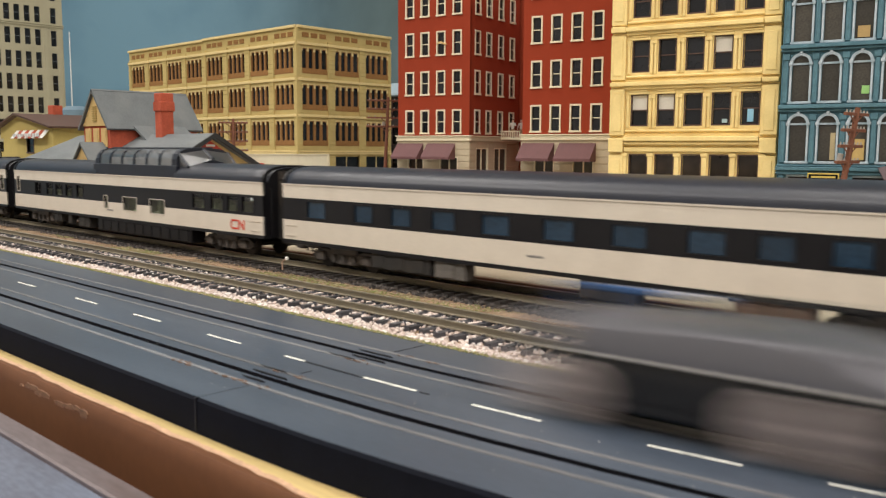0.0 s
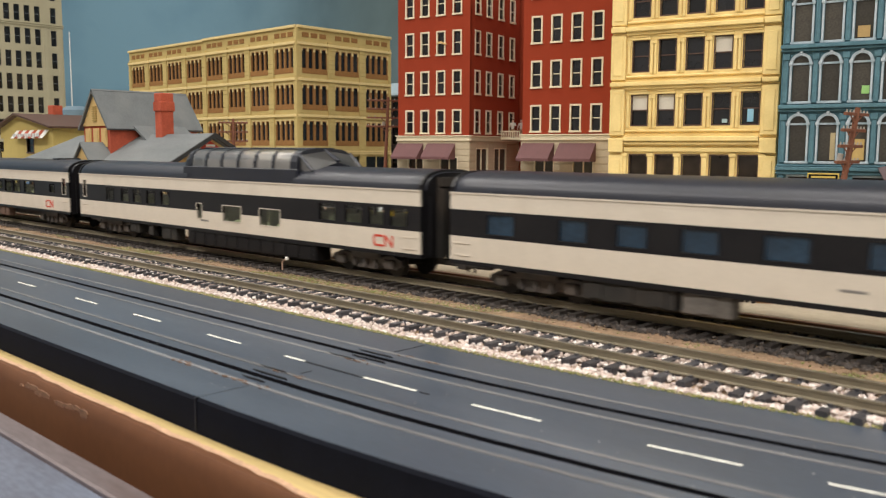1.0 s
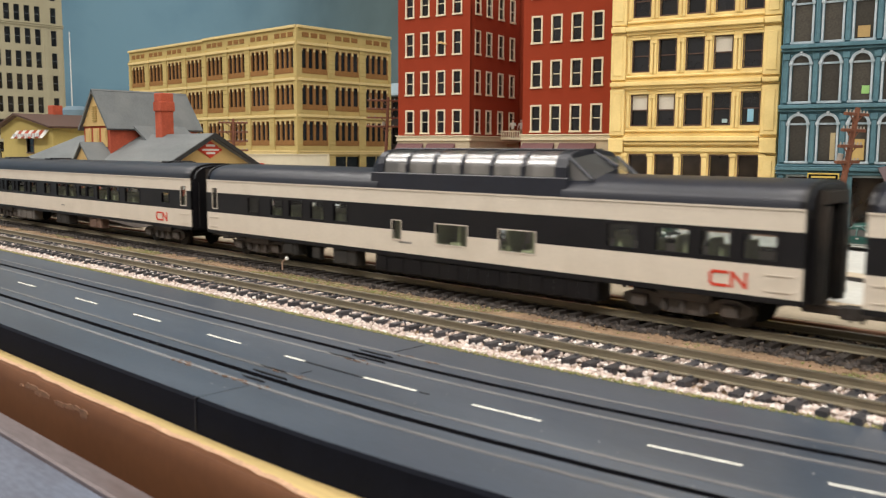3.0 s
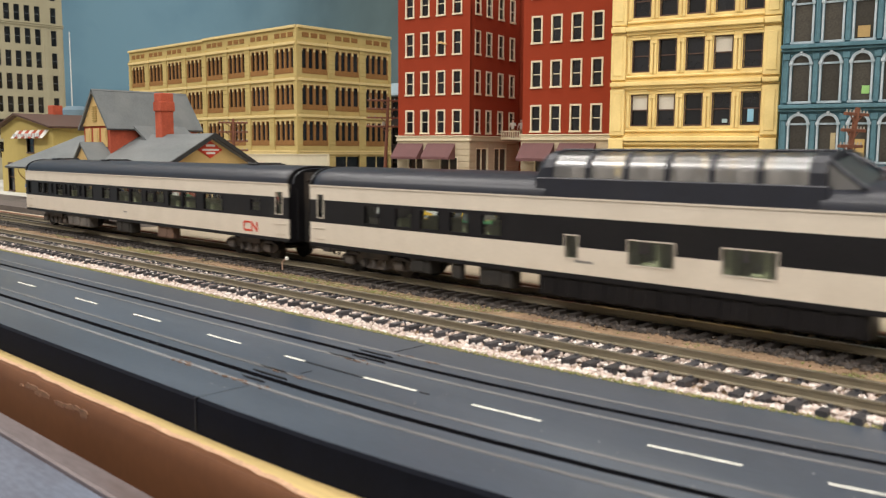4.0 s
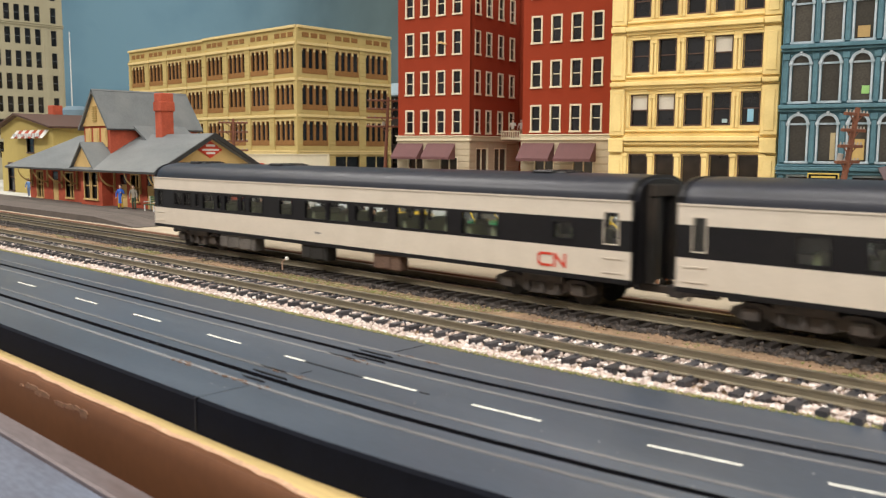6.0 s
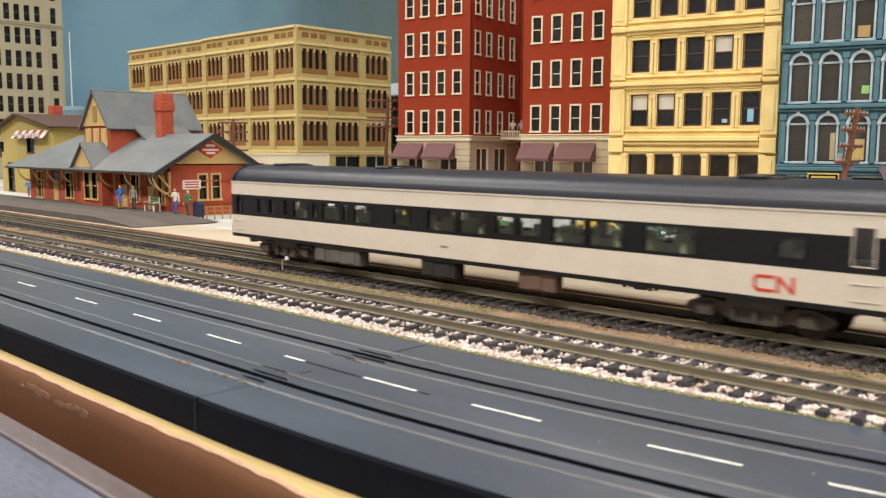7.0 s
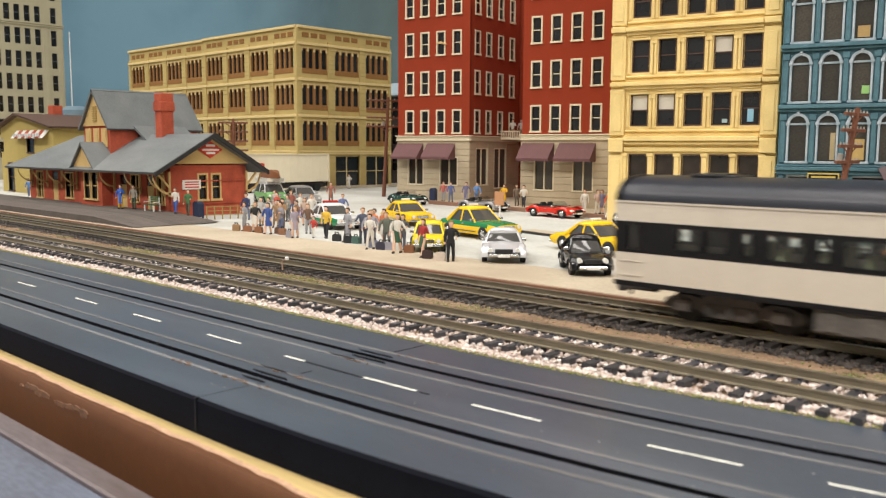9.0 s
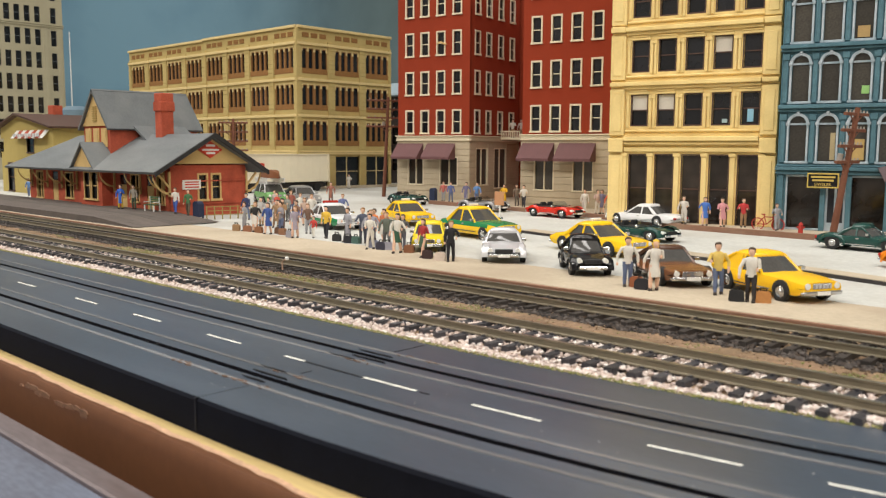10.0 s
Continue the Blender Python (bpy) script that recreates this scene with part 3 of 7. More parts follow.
def side_wall(name, car, holes, y, flip, doors):
    """One painted side: skirt, cream, dark window band and cream, pierced by its windows."""
    bm = B()
    wall(bm, CAR, Z_SKIRT, Z_EAVE, holes, 1.1)
    for zc in (Z_LOW, Z_BELT, Z_BAND):
        bmesh.ops.bisect_plane(bm, geom=bm.verts[:] + bm.edges[:] + bm.faces[:], plane_co=(0, 0, zc), plane_no=(0, 0, 1))
    for fc in bm.faces:
        z = fc.calc_center_median().z
        fc.material_index = 1 if Z_LOW < z < Z_BELT or Z_BAND < z < Z_EAVE else 0
    if flip:
        for v in bm.verts:
            v.co.y = -v.co.y
    for v in bm.verts:
        v.co.y += y
    return part(name, bm, [BLACK, CREAM], car)


def truck(car, x, rusty=True):
    """A six-wheel-look passenger truck: cast side frames, wheels, springs and journal boxes."""
    bm = B()
    box(bm, -12, -9, 4.0, 12, 9, 9.9, 0.5)
    tk = part("truck", bm, UNDER, car)
    tk.matrix_local = at(x, 0, 0)
    for s in (-1, 1):
        bm = B()
        pts = [(-21, 7.0), (-17, 8.6), (-12, 8.6), (-9, 7.4), (9, 7.4), (12, 8.6), (17, 8.6), (21, 7.0), (22, 5.0), (17.5, 3.0), (11, 4.6), (6, 2.6), (-6, 2.6), (-11, 4.6), (-17.5, 3.0), (-22, 5.0)]
        prism(bm, pts, s * 10.6, s * 12.6, "y")
        for wx in (-15, 15):
            box(bm, wx - 2.6, min(s * 12.4, s * 14.3), 3.4, wx + 2.6, max(s * 12.4, s * 14.3), 7.4, 0.4)
        for wx in (-6.5, 0, 6.5):
            rod(bm, (wx, s * 13.1, 3.2), (wx, s * 13.1, 6.8), 1.1, seg=8)
        box(bm, -9, min(s * 12.6, s * 13.6), 6.8, 9, max(s * 12.6, s * 13.6), 9.6, 0.2)
        part("side_frame", bm, TRUCK_RUST if rusty else UNDER, tk, "rust-stained cast side frame")
    for wx in (-15, 15):
        bm = B()
        for s in (-1, 1):
            rod(bm, (wx, s * 7.2, 5.2), (wx, s * 9.6, 5.2), 5.2, 5.2, 20)
            rod(bm, (wx, s * 7.0, 5.2), (wx, s * 7.4, 5.2), 5.9, 5.9, 20)
        rod(bm, (wx, -9, 5.2), (wx, 9, 5.2), 1.0)
        part("wheelset", bm, UNDER, tk, smooth=True)
    return tk


def vestibule_end(car, x, s):
    """The car's end: bulkhead, rubber diaphragm with its doorway, coupler and steps."""
    bm = B()
    loft(bm, [[(x, p[1] * 0.985, p[2]) for p in roof_ring(0)] + [(x, HALF - 0.4, Z_SKIRT), (x, -HALF + 0.4, Z_SKIRT)],
              [(x - s * 1.5, p[1] * 0.985, p[2]) for p in roof_ring(0)] + [(x - s * 1.5, HALF - 0.4, Z_SKIRT), (x - s * 1.5, -HALF + 0.4, Z_SKIRT)]])
    for y in (-13, 13):
        rod(bm, (x + s * 0.8, y, 11), (x + s * 0.8, y, 34), 0.4, seg=6)
    end = part("end_wall", bm, BLACK, car)
    for y0, y1, z0, z1 in ((-8.5, -5.2, 9.5, 37.4), (5.2, 8.5, 9.5, 37.4), (-8.5, 8.5, 37.5, 41.5)):
        bm = B()
        for k in range(2):
            g = 0.35 if k % 2 else 0.0
            box(bm, min(x + s * k * 1.3, x + s * (k + 1) * 1.3), y0 + g, z0 + g, max(x + s * k * 1.3, x + s * (k + 1) * 1.3), y1 - g, z1 - g)
        part("diaphragm", bm, UNDER, end, "dusty dark rubber diaphragm")
    bm = B()
    box(bm, min(x - s * 6, x + s * 6.5), -1.6, 6.0, max(x - s * 6, x + s * 6.5), 1.6, 8.4, 0.3)
    box(bm, min(x + s * 5, x + s * 8), -2.4, 5.2, max(x + s * 5, x + s * 8), 2.0, 9.0, 0.4)
    rod(bm, (x + s * 3, 3.2, 8.5), (x + s * 6.5, 3.8, 3.6), 0.5, seg=6)
    part("coupler", bm, TRUCK_RUST, end, "rusty knuckle coupler")
    return end


def logo(car, x):
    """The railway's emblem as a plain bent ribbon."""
    bm = B()
    h, t = 3.9, 0.85
    def stroke(pts):
        for (xa, za), (xb, zb) in zip(pts, pts[1:]):
            d = Vector((xb - xa, 0, zb - za)).normalized()
            n = Vector((-d.z, 0, d.x)) * t / 2
            e = d * t / 2
            q = [Vector((xa, 0, za)) - n - e, Vector((xb, 0, zb)) - n + e, Vector((xb, 0, zb)) + n + e, Vector((xa, 0, za)) + n - e]
            prism(bm, [(p.x, p.z) for p in q], -0.14, 0.1, "y")
    z0 = 13.6
    stroke([(5.0, z0 + h), (0.8, z0 + h), (0, z0 + h - 0.8), (0, z0 + 0.8), (0.8, z0), (5.0, z0)])
    stroke([(6.5, z0), (6.5, z0 + h)])
    stroke([(6.8, z0 + h - 0.1), (10.4, z0 + 0.1)])
    stroke([(10.7, z0), (10.7, z0 + h)])
    ob = part("emblem", bm, LOGO_RED, car, "red ribbon emblem")
    ob.matrix_local = at(x, -HALF - 0.05, 0)


def coach(name, label, windows, logo_x=None, panes=None, dome=None, boxes=(), seats=True, vents=(), door=(), lozenge=False):
    """A streamlined passenger car, 297 mm long, built from its west end at x = 0."""
    car = thing(name, label, "passenger car", None, "passenger cars of the train")
    holes = [(a, z0, b, z1) for a, z0, b, z1, g in windows]
    side_wall("side_wall", car, holes, -HALF, False, door)
    far = side_wall("side_wall", car, holes, HALF, True, door)
    for a, z0, b, z1, g in windows:
        for y, s in ((-HALF + 0.55, 1), (HALF - 0.55, -1)):
            bm = B()
            box(bm, a - 0.3, y - 0.1, z0 - 0.3, b + 0.3, y + 0.1, z1 + 0.3)
            p = part("window_pane", bm, g, car)
            p.visible_shadow = False
        bm = B()
        cr = z0 < Z_BELT - 1 or b - a < 6.5 and z1 > Z_BAND
        t = 0.34 if cr else 0.5
        for q in ((a - t, z0 - t, b + t, z0), (a - t, z1, b + t, z1 + t), (a - t, z0, a, z1), (b, z0, b + t, z1)):
            box(bm, q[0], -HALF - 0.22, q[1], q[2], -HALF + 0.3, q[3])
        part("window_frame", bm, CREAM if cr else BLACK, car)
    # floor, interior and seats
    bm = B()
    box(bm, 1.2, -HALF + 1.2, Z_SKIRT + 0.3, CAR - 1.2, HALF - 1.2, Z_LOW + 0.5)
    part("floor_pan", bm, UNDER, car)
    if seats:
        bm = B()
        x = 34
        while x < CAR - 30:
            for y in (-12.5, 4.5):
                box(bm, x, y, Z_LOW + 0.5, x + 5.5, y + 8, 17.0, 0.6)
                box(bm, x + 4.2, y, 15.5, x + 6.2, y + 8, 24.6, 0.6)
            x += 11.6
        tagged(part("seat_rows", bm, SEAT_GREEN, car, "rows of grey-green seats"), kind="stuff")
    # roof, rounded down at both ends
    bm = B()
    rings = [roof_ring(-0.4, 3.2), roof_ring(0.6, 1.4), roof_ring(3.5, 0.3), roof_ring(8, 0.0)]
    rings += [roof_ring(8 + (CAR - 16) * i / 8) for i in range(1, 9)]
    rings += [roof_ring(CAR - 3.5, 0.3), roof_ring(CAR - 0.6, 1.4), roof_ring(CAR + 0.4, 3.2)]
    if dome:
        rings = [r for r in rings if r[0][0] < dome[0] - 6] + [roof_ring(dome[0])]
        rear = B()
        loft(rear, [roof_ring(dome[1])] + [roof_ring(dome[1] + (CAR - 8 - dome[1]) * i / 4) for i in range(1, 5)] + [roof_ring(CAR - 3.5, 0.3), roof_ring(CAR - 0.6, 1.4), roof_ring(CAR + 0.4, 3.2)], caps=False, closed=False)
        part("roof", rear, BLACK_GLOSS, car, "satin black rounded roof", smooth=True)
    loft(bm, rings, caps=False, closed=False)
    part("roof", bm, BLACK_GLOSS, car, "satin black rounded roof", smooth=True)
    bm = B()
    for y in (-HALF - 0.35, HALF + 0.1):
        box(bm, 0, y, Z_EAVE - 0.3, CAR, y + 0.35, Z_EAVE + 0.25)
    part("drip_rail", bm, CREAM, car)
    for v in vents:
        bm = B()
        box(bm, v, -7.5, 40.4, v + 9, 7.5, 45.2, 0.5)
        box(bm, v + 9, -6, 41, v + 14, 6, 44.8, 0.4)
        part("roof_vent", bm, BLACK, car)
    vestibule_end(car, 0.0, -1)
    vestibule_end(car, CAR, 1)
    truck(car, 37.0)
    truck(car, CAR - 37.0)
    for i, (x0, x1, z0, dep, mt) in enumerate(boxes):
        bm = B()
        box(bm, x0, -HALF + 1.2, z0, x1, -HALF + 1.2 + dep, Z_SKIRT + 0.4, 0.5)
        n = max(1, int((x1 - x0) / 9))
        for k in range(n):
            u = x0 + (x1 - x0) * (k + 0.5) / n
            box(bm, u - 2.5, -HALF + 0.8, z0 + 0.8, u + 2.5, -HALF + 1.3, Z_SKIRT - 0.6, 0.2)
        part("equipment_box", bm, mt, car)
    bm = B()
    box(bm, 60, -3, 8.8, CAR - 60, 3, 10.4)
    part("centre_sill", bm, UNDER, car)
    # grab irons and small number-board bars
    for x in (2.5, CAR - 10):
        for z in (18.0, 13.5):
            bm = B()
            rod(bm, (x, -HALF - 0.5, z), (x + 7, -HALF - 0.4, z), 0.15, seg=5)
            for q in (x, x + 7):
                rod(bm, (q, -HALF - 0.5, z), (q, -HALF + 0.2, z), 0.18, seg=5)
            part("grab_iron", bm, CREAM, car)
    bm = B()
    box(bm, CAR * 0.47, -HALF - 0.06, 15.4, CAR * 0.47 + (7 if lozenge else 4), -HALF + 0.1, 16.2)
    part("number_bar", bm, STEEL_TRIM, car, "small grey bar of lettering")
    if logo_x is not None:
        logo(car, logo_x)
    return car


W = CAR_GLASS
e_win = [(4.4, 21.6, 8.5, 29.4, W), (21.3, 22.5, 28.5, 29, W), (30.7, 22.5, 36.9, 29, W), (41.9, 22.5, 44.7, 29, W), (49.2, 22, 59, 29, W), (62.6, 22.5, 65.6, 29, W), (69.3, 22, 80.5, 29, W), (83.2, 22.5, 86, 29, W), (90.2, 22, 100.8, 29, W), (114.2, 22.5, 123.2, 28.8, W), (133, 21.8, 147.2, 29.2, W), (149.2, 21.8, 161.8, 29.2, W), (166.5, 22.8, 175, 28.8, W), (177, 22.8, 186.3, 28.8, W), (191, 21.6, 204, 29.4, W), (206, 21.6, 218.4, 29.4, W), (226, 21.6, 243, 29.4, W), (267.4, 23.2, 274.8, 28.4, W), (287.2, 22.6, 292.4, 32.6, W)]
d_win = [(5.2, 22.6, 9.2, 32.6, W), (35.7, 21.8, 44.5, 29, W), (54, 21.8, 63, 29, W), (68, 21.8, 77.5, 29, W), (83.5, 21.8, 92.5, 29, W), (99.3, 21.8, 108, 29, W), (135.6, 16.8, 140.6, 24.2, W), (159.5, 16.6, 175.4, 24.2, W), (190.6, 16.6, 206.6, 24.2, W), (235.2, 21.9, 246, 29.1, W), (252.4, 21.9, 263.2, 29.1, W), (267.2, 21.9, 276, 29.1, W), (280, 21.9, 289.4, 29.1, W)]
c_win = [(18, 22, 30, 29, BLUE_GLASS), (49.4, 22, 60.2, 29, BLUE_GLASS), (71.5, 22, 82.2, 29, BLUE_GLASS), (94, 22, 105.5, 29, BLUE_GLASS), (119, 22, 131.4, 29, BLUE_GLASS), (146.5, 22, 158.6, 29, BLUE_GLASS), (173.5, 22, 185.5, 29, BLUE_GLASS), (199.5, 22, 211, 29, BLUE_GLASS), (221, 22, 231, 29, BLUE_GLASS), (241, 22, 251, 29, BLUE_GLASS), (262, 22, 272, 29, BLUE_GLASS)]
STEEL_BOX = mat("grey_equipment", (0.11, 0.10, 0.09), 0.7, vary=0.4, dirt=(0.25, 0.22, 0.19), dirt_amount=0.5)
BROWN_BOX = mat("rusty_brown_equipment", (0.14, 0.085, 0.06), 0.85, vary=0.3)
car_e = coach("passenger_car", "black and cream streamlined coach with red emblem, last of the train", e_win, 261.5, vents=(20, 92, 250), boxes=((62, 92, 3.2, 6, STEEL_BOX), (128, 146, 3.4, 6, UNDER), (176, 192, 3.6, 5, BROWN_BOX)))
car_d = coach("passenger_car", "black and cream dome car with glazed observation dome and red emblem", d_win, 270.5, dome=(127.0, 217.0), boxes=((61, 72, 4.2, 6, UNDER), (84, 88, 3.6, 3, UNDER), (97, 112, 3.0, 6, UNDER), (124, 231, 2.8, 9, BLACK)), lozenge=True)
car_c = coach("passenger_car", "black and cream sleeping car with blue-tinted windows", c_win, None, boxes=((58, 92, 3.4, 6, UNDER), (94, 110, 3.2, 6, STEEL_BOX), (160, 182, 3.4, 6, UNDER), (214, 236, 3.4, 6, BROWN_BOX)), seats=False, lozenge=True)


def add_dome(car):
    """The raised glazed dome: a sill, curved ribs, a crown and clear panes, with a sloping nose at each end."""
    x0, x1, zt, w = 125.5, 218.0, 52.4, 16.4
    def ring(x, top, half, n=11):
        return [(x, -half * math.copysign(abs(math.cos(math.pi * i / (n - 1))) ** 0.42, math.cos(math.pi * i / (n - 1))), 39.0 + (top - 39.0) * math.sin(math.pi * i / (n - 1)) ** 0.5) for i in range(n)]
    base = B()
    for a, b in ((x0, x0 + 3), (x1 - 4, x1)):
        loft(base, [ring(a, zt - 0.2, w), ring(b, zt - 0.2, w)], caps=True)
    for y in (-w - 0.7, w - 0.7):
        box(base, x0 - 3, y, 35.8, x1 + 1, y + 1.4, 43.0, 0.3)
    box(base, x0, -6.2, zt - 0.7, x1, 6.2, zt + 0.3, 0.3)
    loft(base, [ring(x0 - 4.5, zt - 7, w - 1.0), ring(x0 - 2.5, zt - 2.2, w - 0.4), ring(x0, zt - 0.2, w)])
    for s, xe in ((1, x1),):
        for y in (-w + 1.6, w - 1.6, 0):
            rod(base, (xe, y, zt - (0.8 if abs(y) < 1 else 2.6)), (xe + s * 9.5, y, 46.8 if abs(y) < 1 else 42.5), 0.75, seg=6)
    dome = part("dome_frame", base, BLACK_GLOSS, car, "black dome frame")
    n = 6
    for i in range(n + 1):
        x = x0 + 3 + (x1 - x0 - 7) * i / n
        bm = B()
        loft(bm, [ring(x - 0.85, zt, w + 0.1), ring(x + 0.85, zt, w + 0.1)], caps=False, closed=False)
        loft(bm, [ring(x - 0.85, zt - 0.8, w - 0.6), ring(x + 0.85, zt - 0.8, w - 0.6)], caps=False, closed=False)
        part("dome_rib", bm, BLACK_GLOSS, dome, "thin black rib")
        if i < n:
            xb = x0 + 3 + (x1 - x0 - 7) * (i + 1) / n
            bm = B()
            loft(bm, [ring(x + 0.4, zt - 0.35, w - 0.3), ring(xb - 0.4, zt - 0.35, w - 0.3)], caps=False, closed=False)
            p = part("dome_pane", bm, DOME_GLASS, dome, smooth=True)
            p.visible_shadow = False
    for s, xe in ((1, x1),):
        for y0, y1 in ((-w + 2.1, -0.5), (0.5, w - 2.1)):
            bm = B()
            ya, yb = (y0, y1)
            za = zt - 3.0 if y0 < -1 else zt - 1.2
            zb = zt - 1.2 if y0 < -1 else zt - 3.0
            vs = [bm.verts.new(p) for p in ((xe + s * 1, ya, za), (xe + s * 1, yb, zb), (xe + s * 9.3, yb, 46.0 if y0 < -1 else 42.6), (xe + s * 9.3, ya, 42.6 if y0 < -1 else 46.0))]
            bm.faces.new(vs)
            p = part("dome_windshield", bm, DOME_GLASS, dome)
            p.visible_shadow = False
        for y in (-w + 1.5, w - 1.5):
            bm = B()
            bm.faces.new([bm.verts.new(q) for q in ((xe, y, 42), (xe, y, zt - 2.8), (xe + s * 9.2, y, 42.4))])
            p = part("dome_side_light", bm, DOME_GLASS, dome)
            p.visible_shadow = False
    bm = B()
    box(bm, x0 + 2, -w + 1, 41.8, x1 - 3, w - 1, 42.6)
    for k in range(9):
        x = x0 + 8 + k * 9.6
        for y in (-12, 3):
            box(bm, x, y, 42.6, x + 2, y + 9, 46.6, 0.5)
    part("dome_seats", bm, mat("pale_dome_interior", (0.24, 0.22, 0.20), 0.8), dome, "pale seats inside the dome")


add_dome(car_d)


# ---- buildings ----
CACHE = {}


def shared(key, make, name, parent, m):
    """A part that shares its mesh with alike ones; make() draws it the first time."""
    if key not in CACHE:
        CACHE[key] = make()
        CACHE[key].parent = parent
        CACHE[key].matrix_local = m
        return CACHE[key]
    return again(name, CACHE[key], parent, m)


def sash_window(parent, m, w, h, frame_mat, pane_mat=None, t=1.0, bars=1, mull=0, sill=True, depth=1.6, key="", blind=0.0, blind_mat=None, proud=0.7):
    """A window in a wall opening: casing, sashes, sill and its pane."""
    def make():
        bm = B()
        box(bm, -t, -proud, -t, 0, depth, h + t, 0.12)
        box(bm, w, -proud, -t, w + t, depth, h + t, 0.12)
        box(bm, 0, -proud, h, w, depth, h + t, 0.12)
        if sill:
            box(bm, -t * 1.3, -proud - 0.7, -t * 1.1, w + t * 1.3, depth, 0, 0.15)
        else:
            box(bm, 0, -proud, -t, w, depth, 0)
        for k in range(bars):
            z = h * (k + 1) / (bars + 1)
            box(bm, 0, 0.5, z - 0.4, w, 1.3, z + 0.4)
        for k in range(mull):
            x = w * (k + 1) / (mull + 1)
            box(bm, x - 0.55, 0.2, 0, x + 0.55, 1.3, h)
        return part("window", bm, frame_mat)
    win = shared(("win", w, h, frame_mat.name, bars, mull, t, key), make, "window", parent, m)
    def pane():
        bm = B()
        box(bm, -0.2, 1.35, -0.2, w + 0.2, 1.7, h + 0.2)
        return part("pane", bm, pane_mat or PANE_DARK)
    shared(("pane", w, h, (pane_mat or PANE_DARK).name), pane, "pane", win, Matrix())
    if blind:
        bm = B()
        box(bm, 0.1, 0.9, h * (1 - blind), w - 0.1, 1.3, h - 0.1)
        part("blind", bm, blind_mat or WHITE, win, "pale roller blind")
    return win


def frame_at(x, y, ang):
    return at(x, y, GROUND, 0, 0, ang)


def shell(parent, w, h, d, holes, wall_mat, thick=3.0, name="wall", side_mat=None):
    """Front wall with openings, plain side and back walls, and a flat roof behind a parapet."""
    bm = B()
    wall(bm, w, 0, h, holes, thick)
    part(name, bm, wall_mat, parent)
    bm = B()
    box(bm, 0.02, thick, 0, thick, d, h)
    box(bm, w - thick, thick, 0, w - 0.02, d, h)
    box(bm, thick, d - thick, 0, w - thick, d, h)
    box(bm, thick, thick + 0.05, h - 8, w - thick, d - thick, h - 6)
    part("side_walls", bm, side_mat or wall_mat, parent)
    bm = B()
    box(bm, thick + 9, 14, 0.2, w - thick - 1, 16, h - 9)
    part("inner_wall", bm, PANE_DARK, parent)


# red hotel: two wings on a stone base
hotel = thing("hotel_building", "tall red brick hotel with cream windows on a buff stone base", "building", frame_at(-318.3, 372.6, 9.5), "city buildings")
HZ, ROWS = 245.0, (70.5, 109.5, 148.5, 187.5)


def hotel_wing(m, w, cols, base_wins, awnings, ribs=True):
    wing = new("wing")
    wing.parent = hotel
    wing.matrix_local = m
    holes = [(c - 4.0, r, c + 4.0, r + 21.5) for c in cols for r in ROWS]
    bm = B()
    wall(bm, w, 66, HZ, holes, 3.0)
    part("brick_wall", bm, RED_BRICK, wing)
    for i, c in enumerate(cols):
        for j, r in enumerate(ROWS):
            sash_window(wing, at(c - 4.0, 0, r), 8.0, 21.5, CREAM_TRIM, key="hotel", t=1.5, depth=2.0, blind=0)
    bh = [(a, z0, b, z1) for a, z0, b, z1 in base_wins]
    bm = B()
    wall(bm, w + 1.2, 0, 62, bh, 3.6, x0=-0.6)
    for v in bm.verts:
        v.co.y -= 0.6
    part("stone_wall", bm, STONE, wing)
    z = 5.0
    first = None
    while z < 58:
        xs = sorted([-0.7] + [q for h in bh if h[1] < z + 5 and h[3] > z for q in (h[0] - 0.8, h[2] + 0.8)] + [w + 0.7])
        for a, b in zip(xs[::2], xs[1::2]):
            bm = B()
            box(bm, a, -1.15, z, b, -0.62, z + 5.4, 0.25)
            part("stone_course", bm, STONE, wing)
        z += 6.1
    for a, z0, b, z1 in base_wins:
        sash_window(wing, at(a, -0.4, z0), b - a, z1 - z0, CREAM_TRIM, PANE_GREY, mull=1, bars=0, t=1.1, key="hotelbase")
    bm = B()
    box(bm, -1.5, -2.4, 62, w + 1.5, 3, 63.6, 0.3)
    box(bm, -1.0, -1.6, 63.6, w + 1.0, 3, 66.4, 0.3)
    box(bm, -2.0, -3.0, 66.4, w + 2.0, 3, 67.4, 0.3)
    part("cornice", bm, CREAM_TRIM, wing)
    for a, b in awnings:
        bm = B()
        prism(bm, [(-1.3, 59.5), (-13.5, 46), (-13.5, 43.5), (-1.3, 43.5)], a, b, "x")
        part("awning", bm, MAROON, wing, "maroon sloped awning")
    return wing


wr = hotel_wing(at(0, 0, 0), 85.0, (13.6, 33.0, 52.5, 72.0), [(14, 18, 32, 45), (52, 18, 70, 45)], ((1, 33), (38, 73)))
dx, dy = -488.4 + 318.3, 379.7 - 372.6
ca, sa = math.cos(radians(9.5)), math.sin(radians(9.5))
lx, ly = dx * ca + dy * sa, -dx * sa + dy * ca
wl = hotel_wing(at(lx, ly, 0), 88.0, (15.0, 34.0, 53.5, 73.0), [(14, 18, 32, 45), (54, 18, 74, 45)], ((0, 33), (38, 72)))
ws = hotel_wing(at(lx + 88.0, ly + 0.2, 0, 0, 0, 90), 100.0, (14.0, 36.0, 60.0, 84.0), [(12, 18, 34, 54), (48, 14, 72, 54)], ())
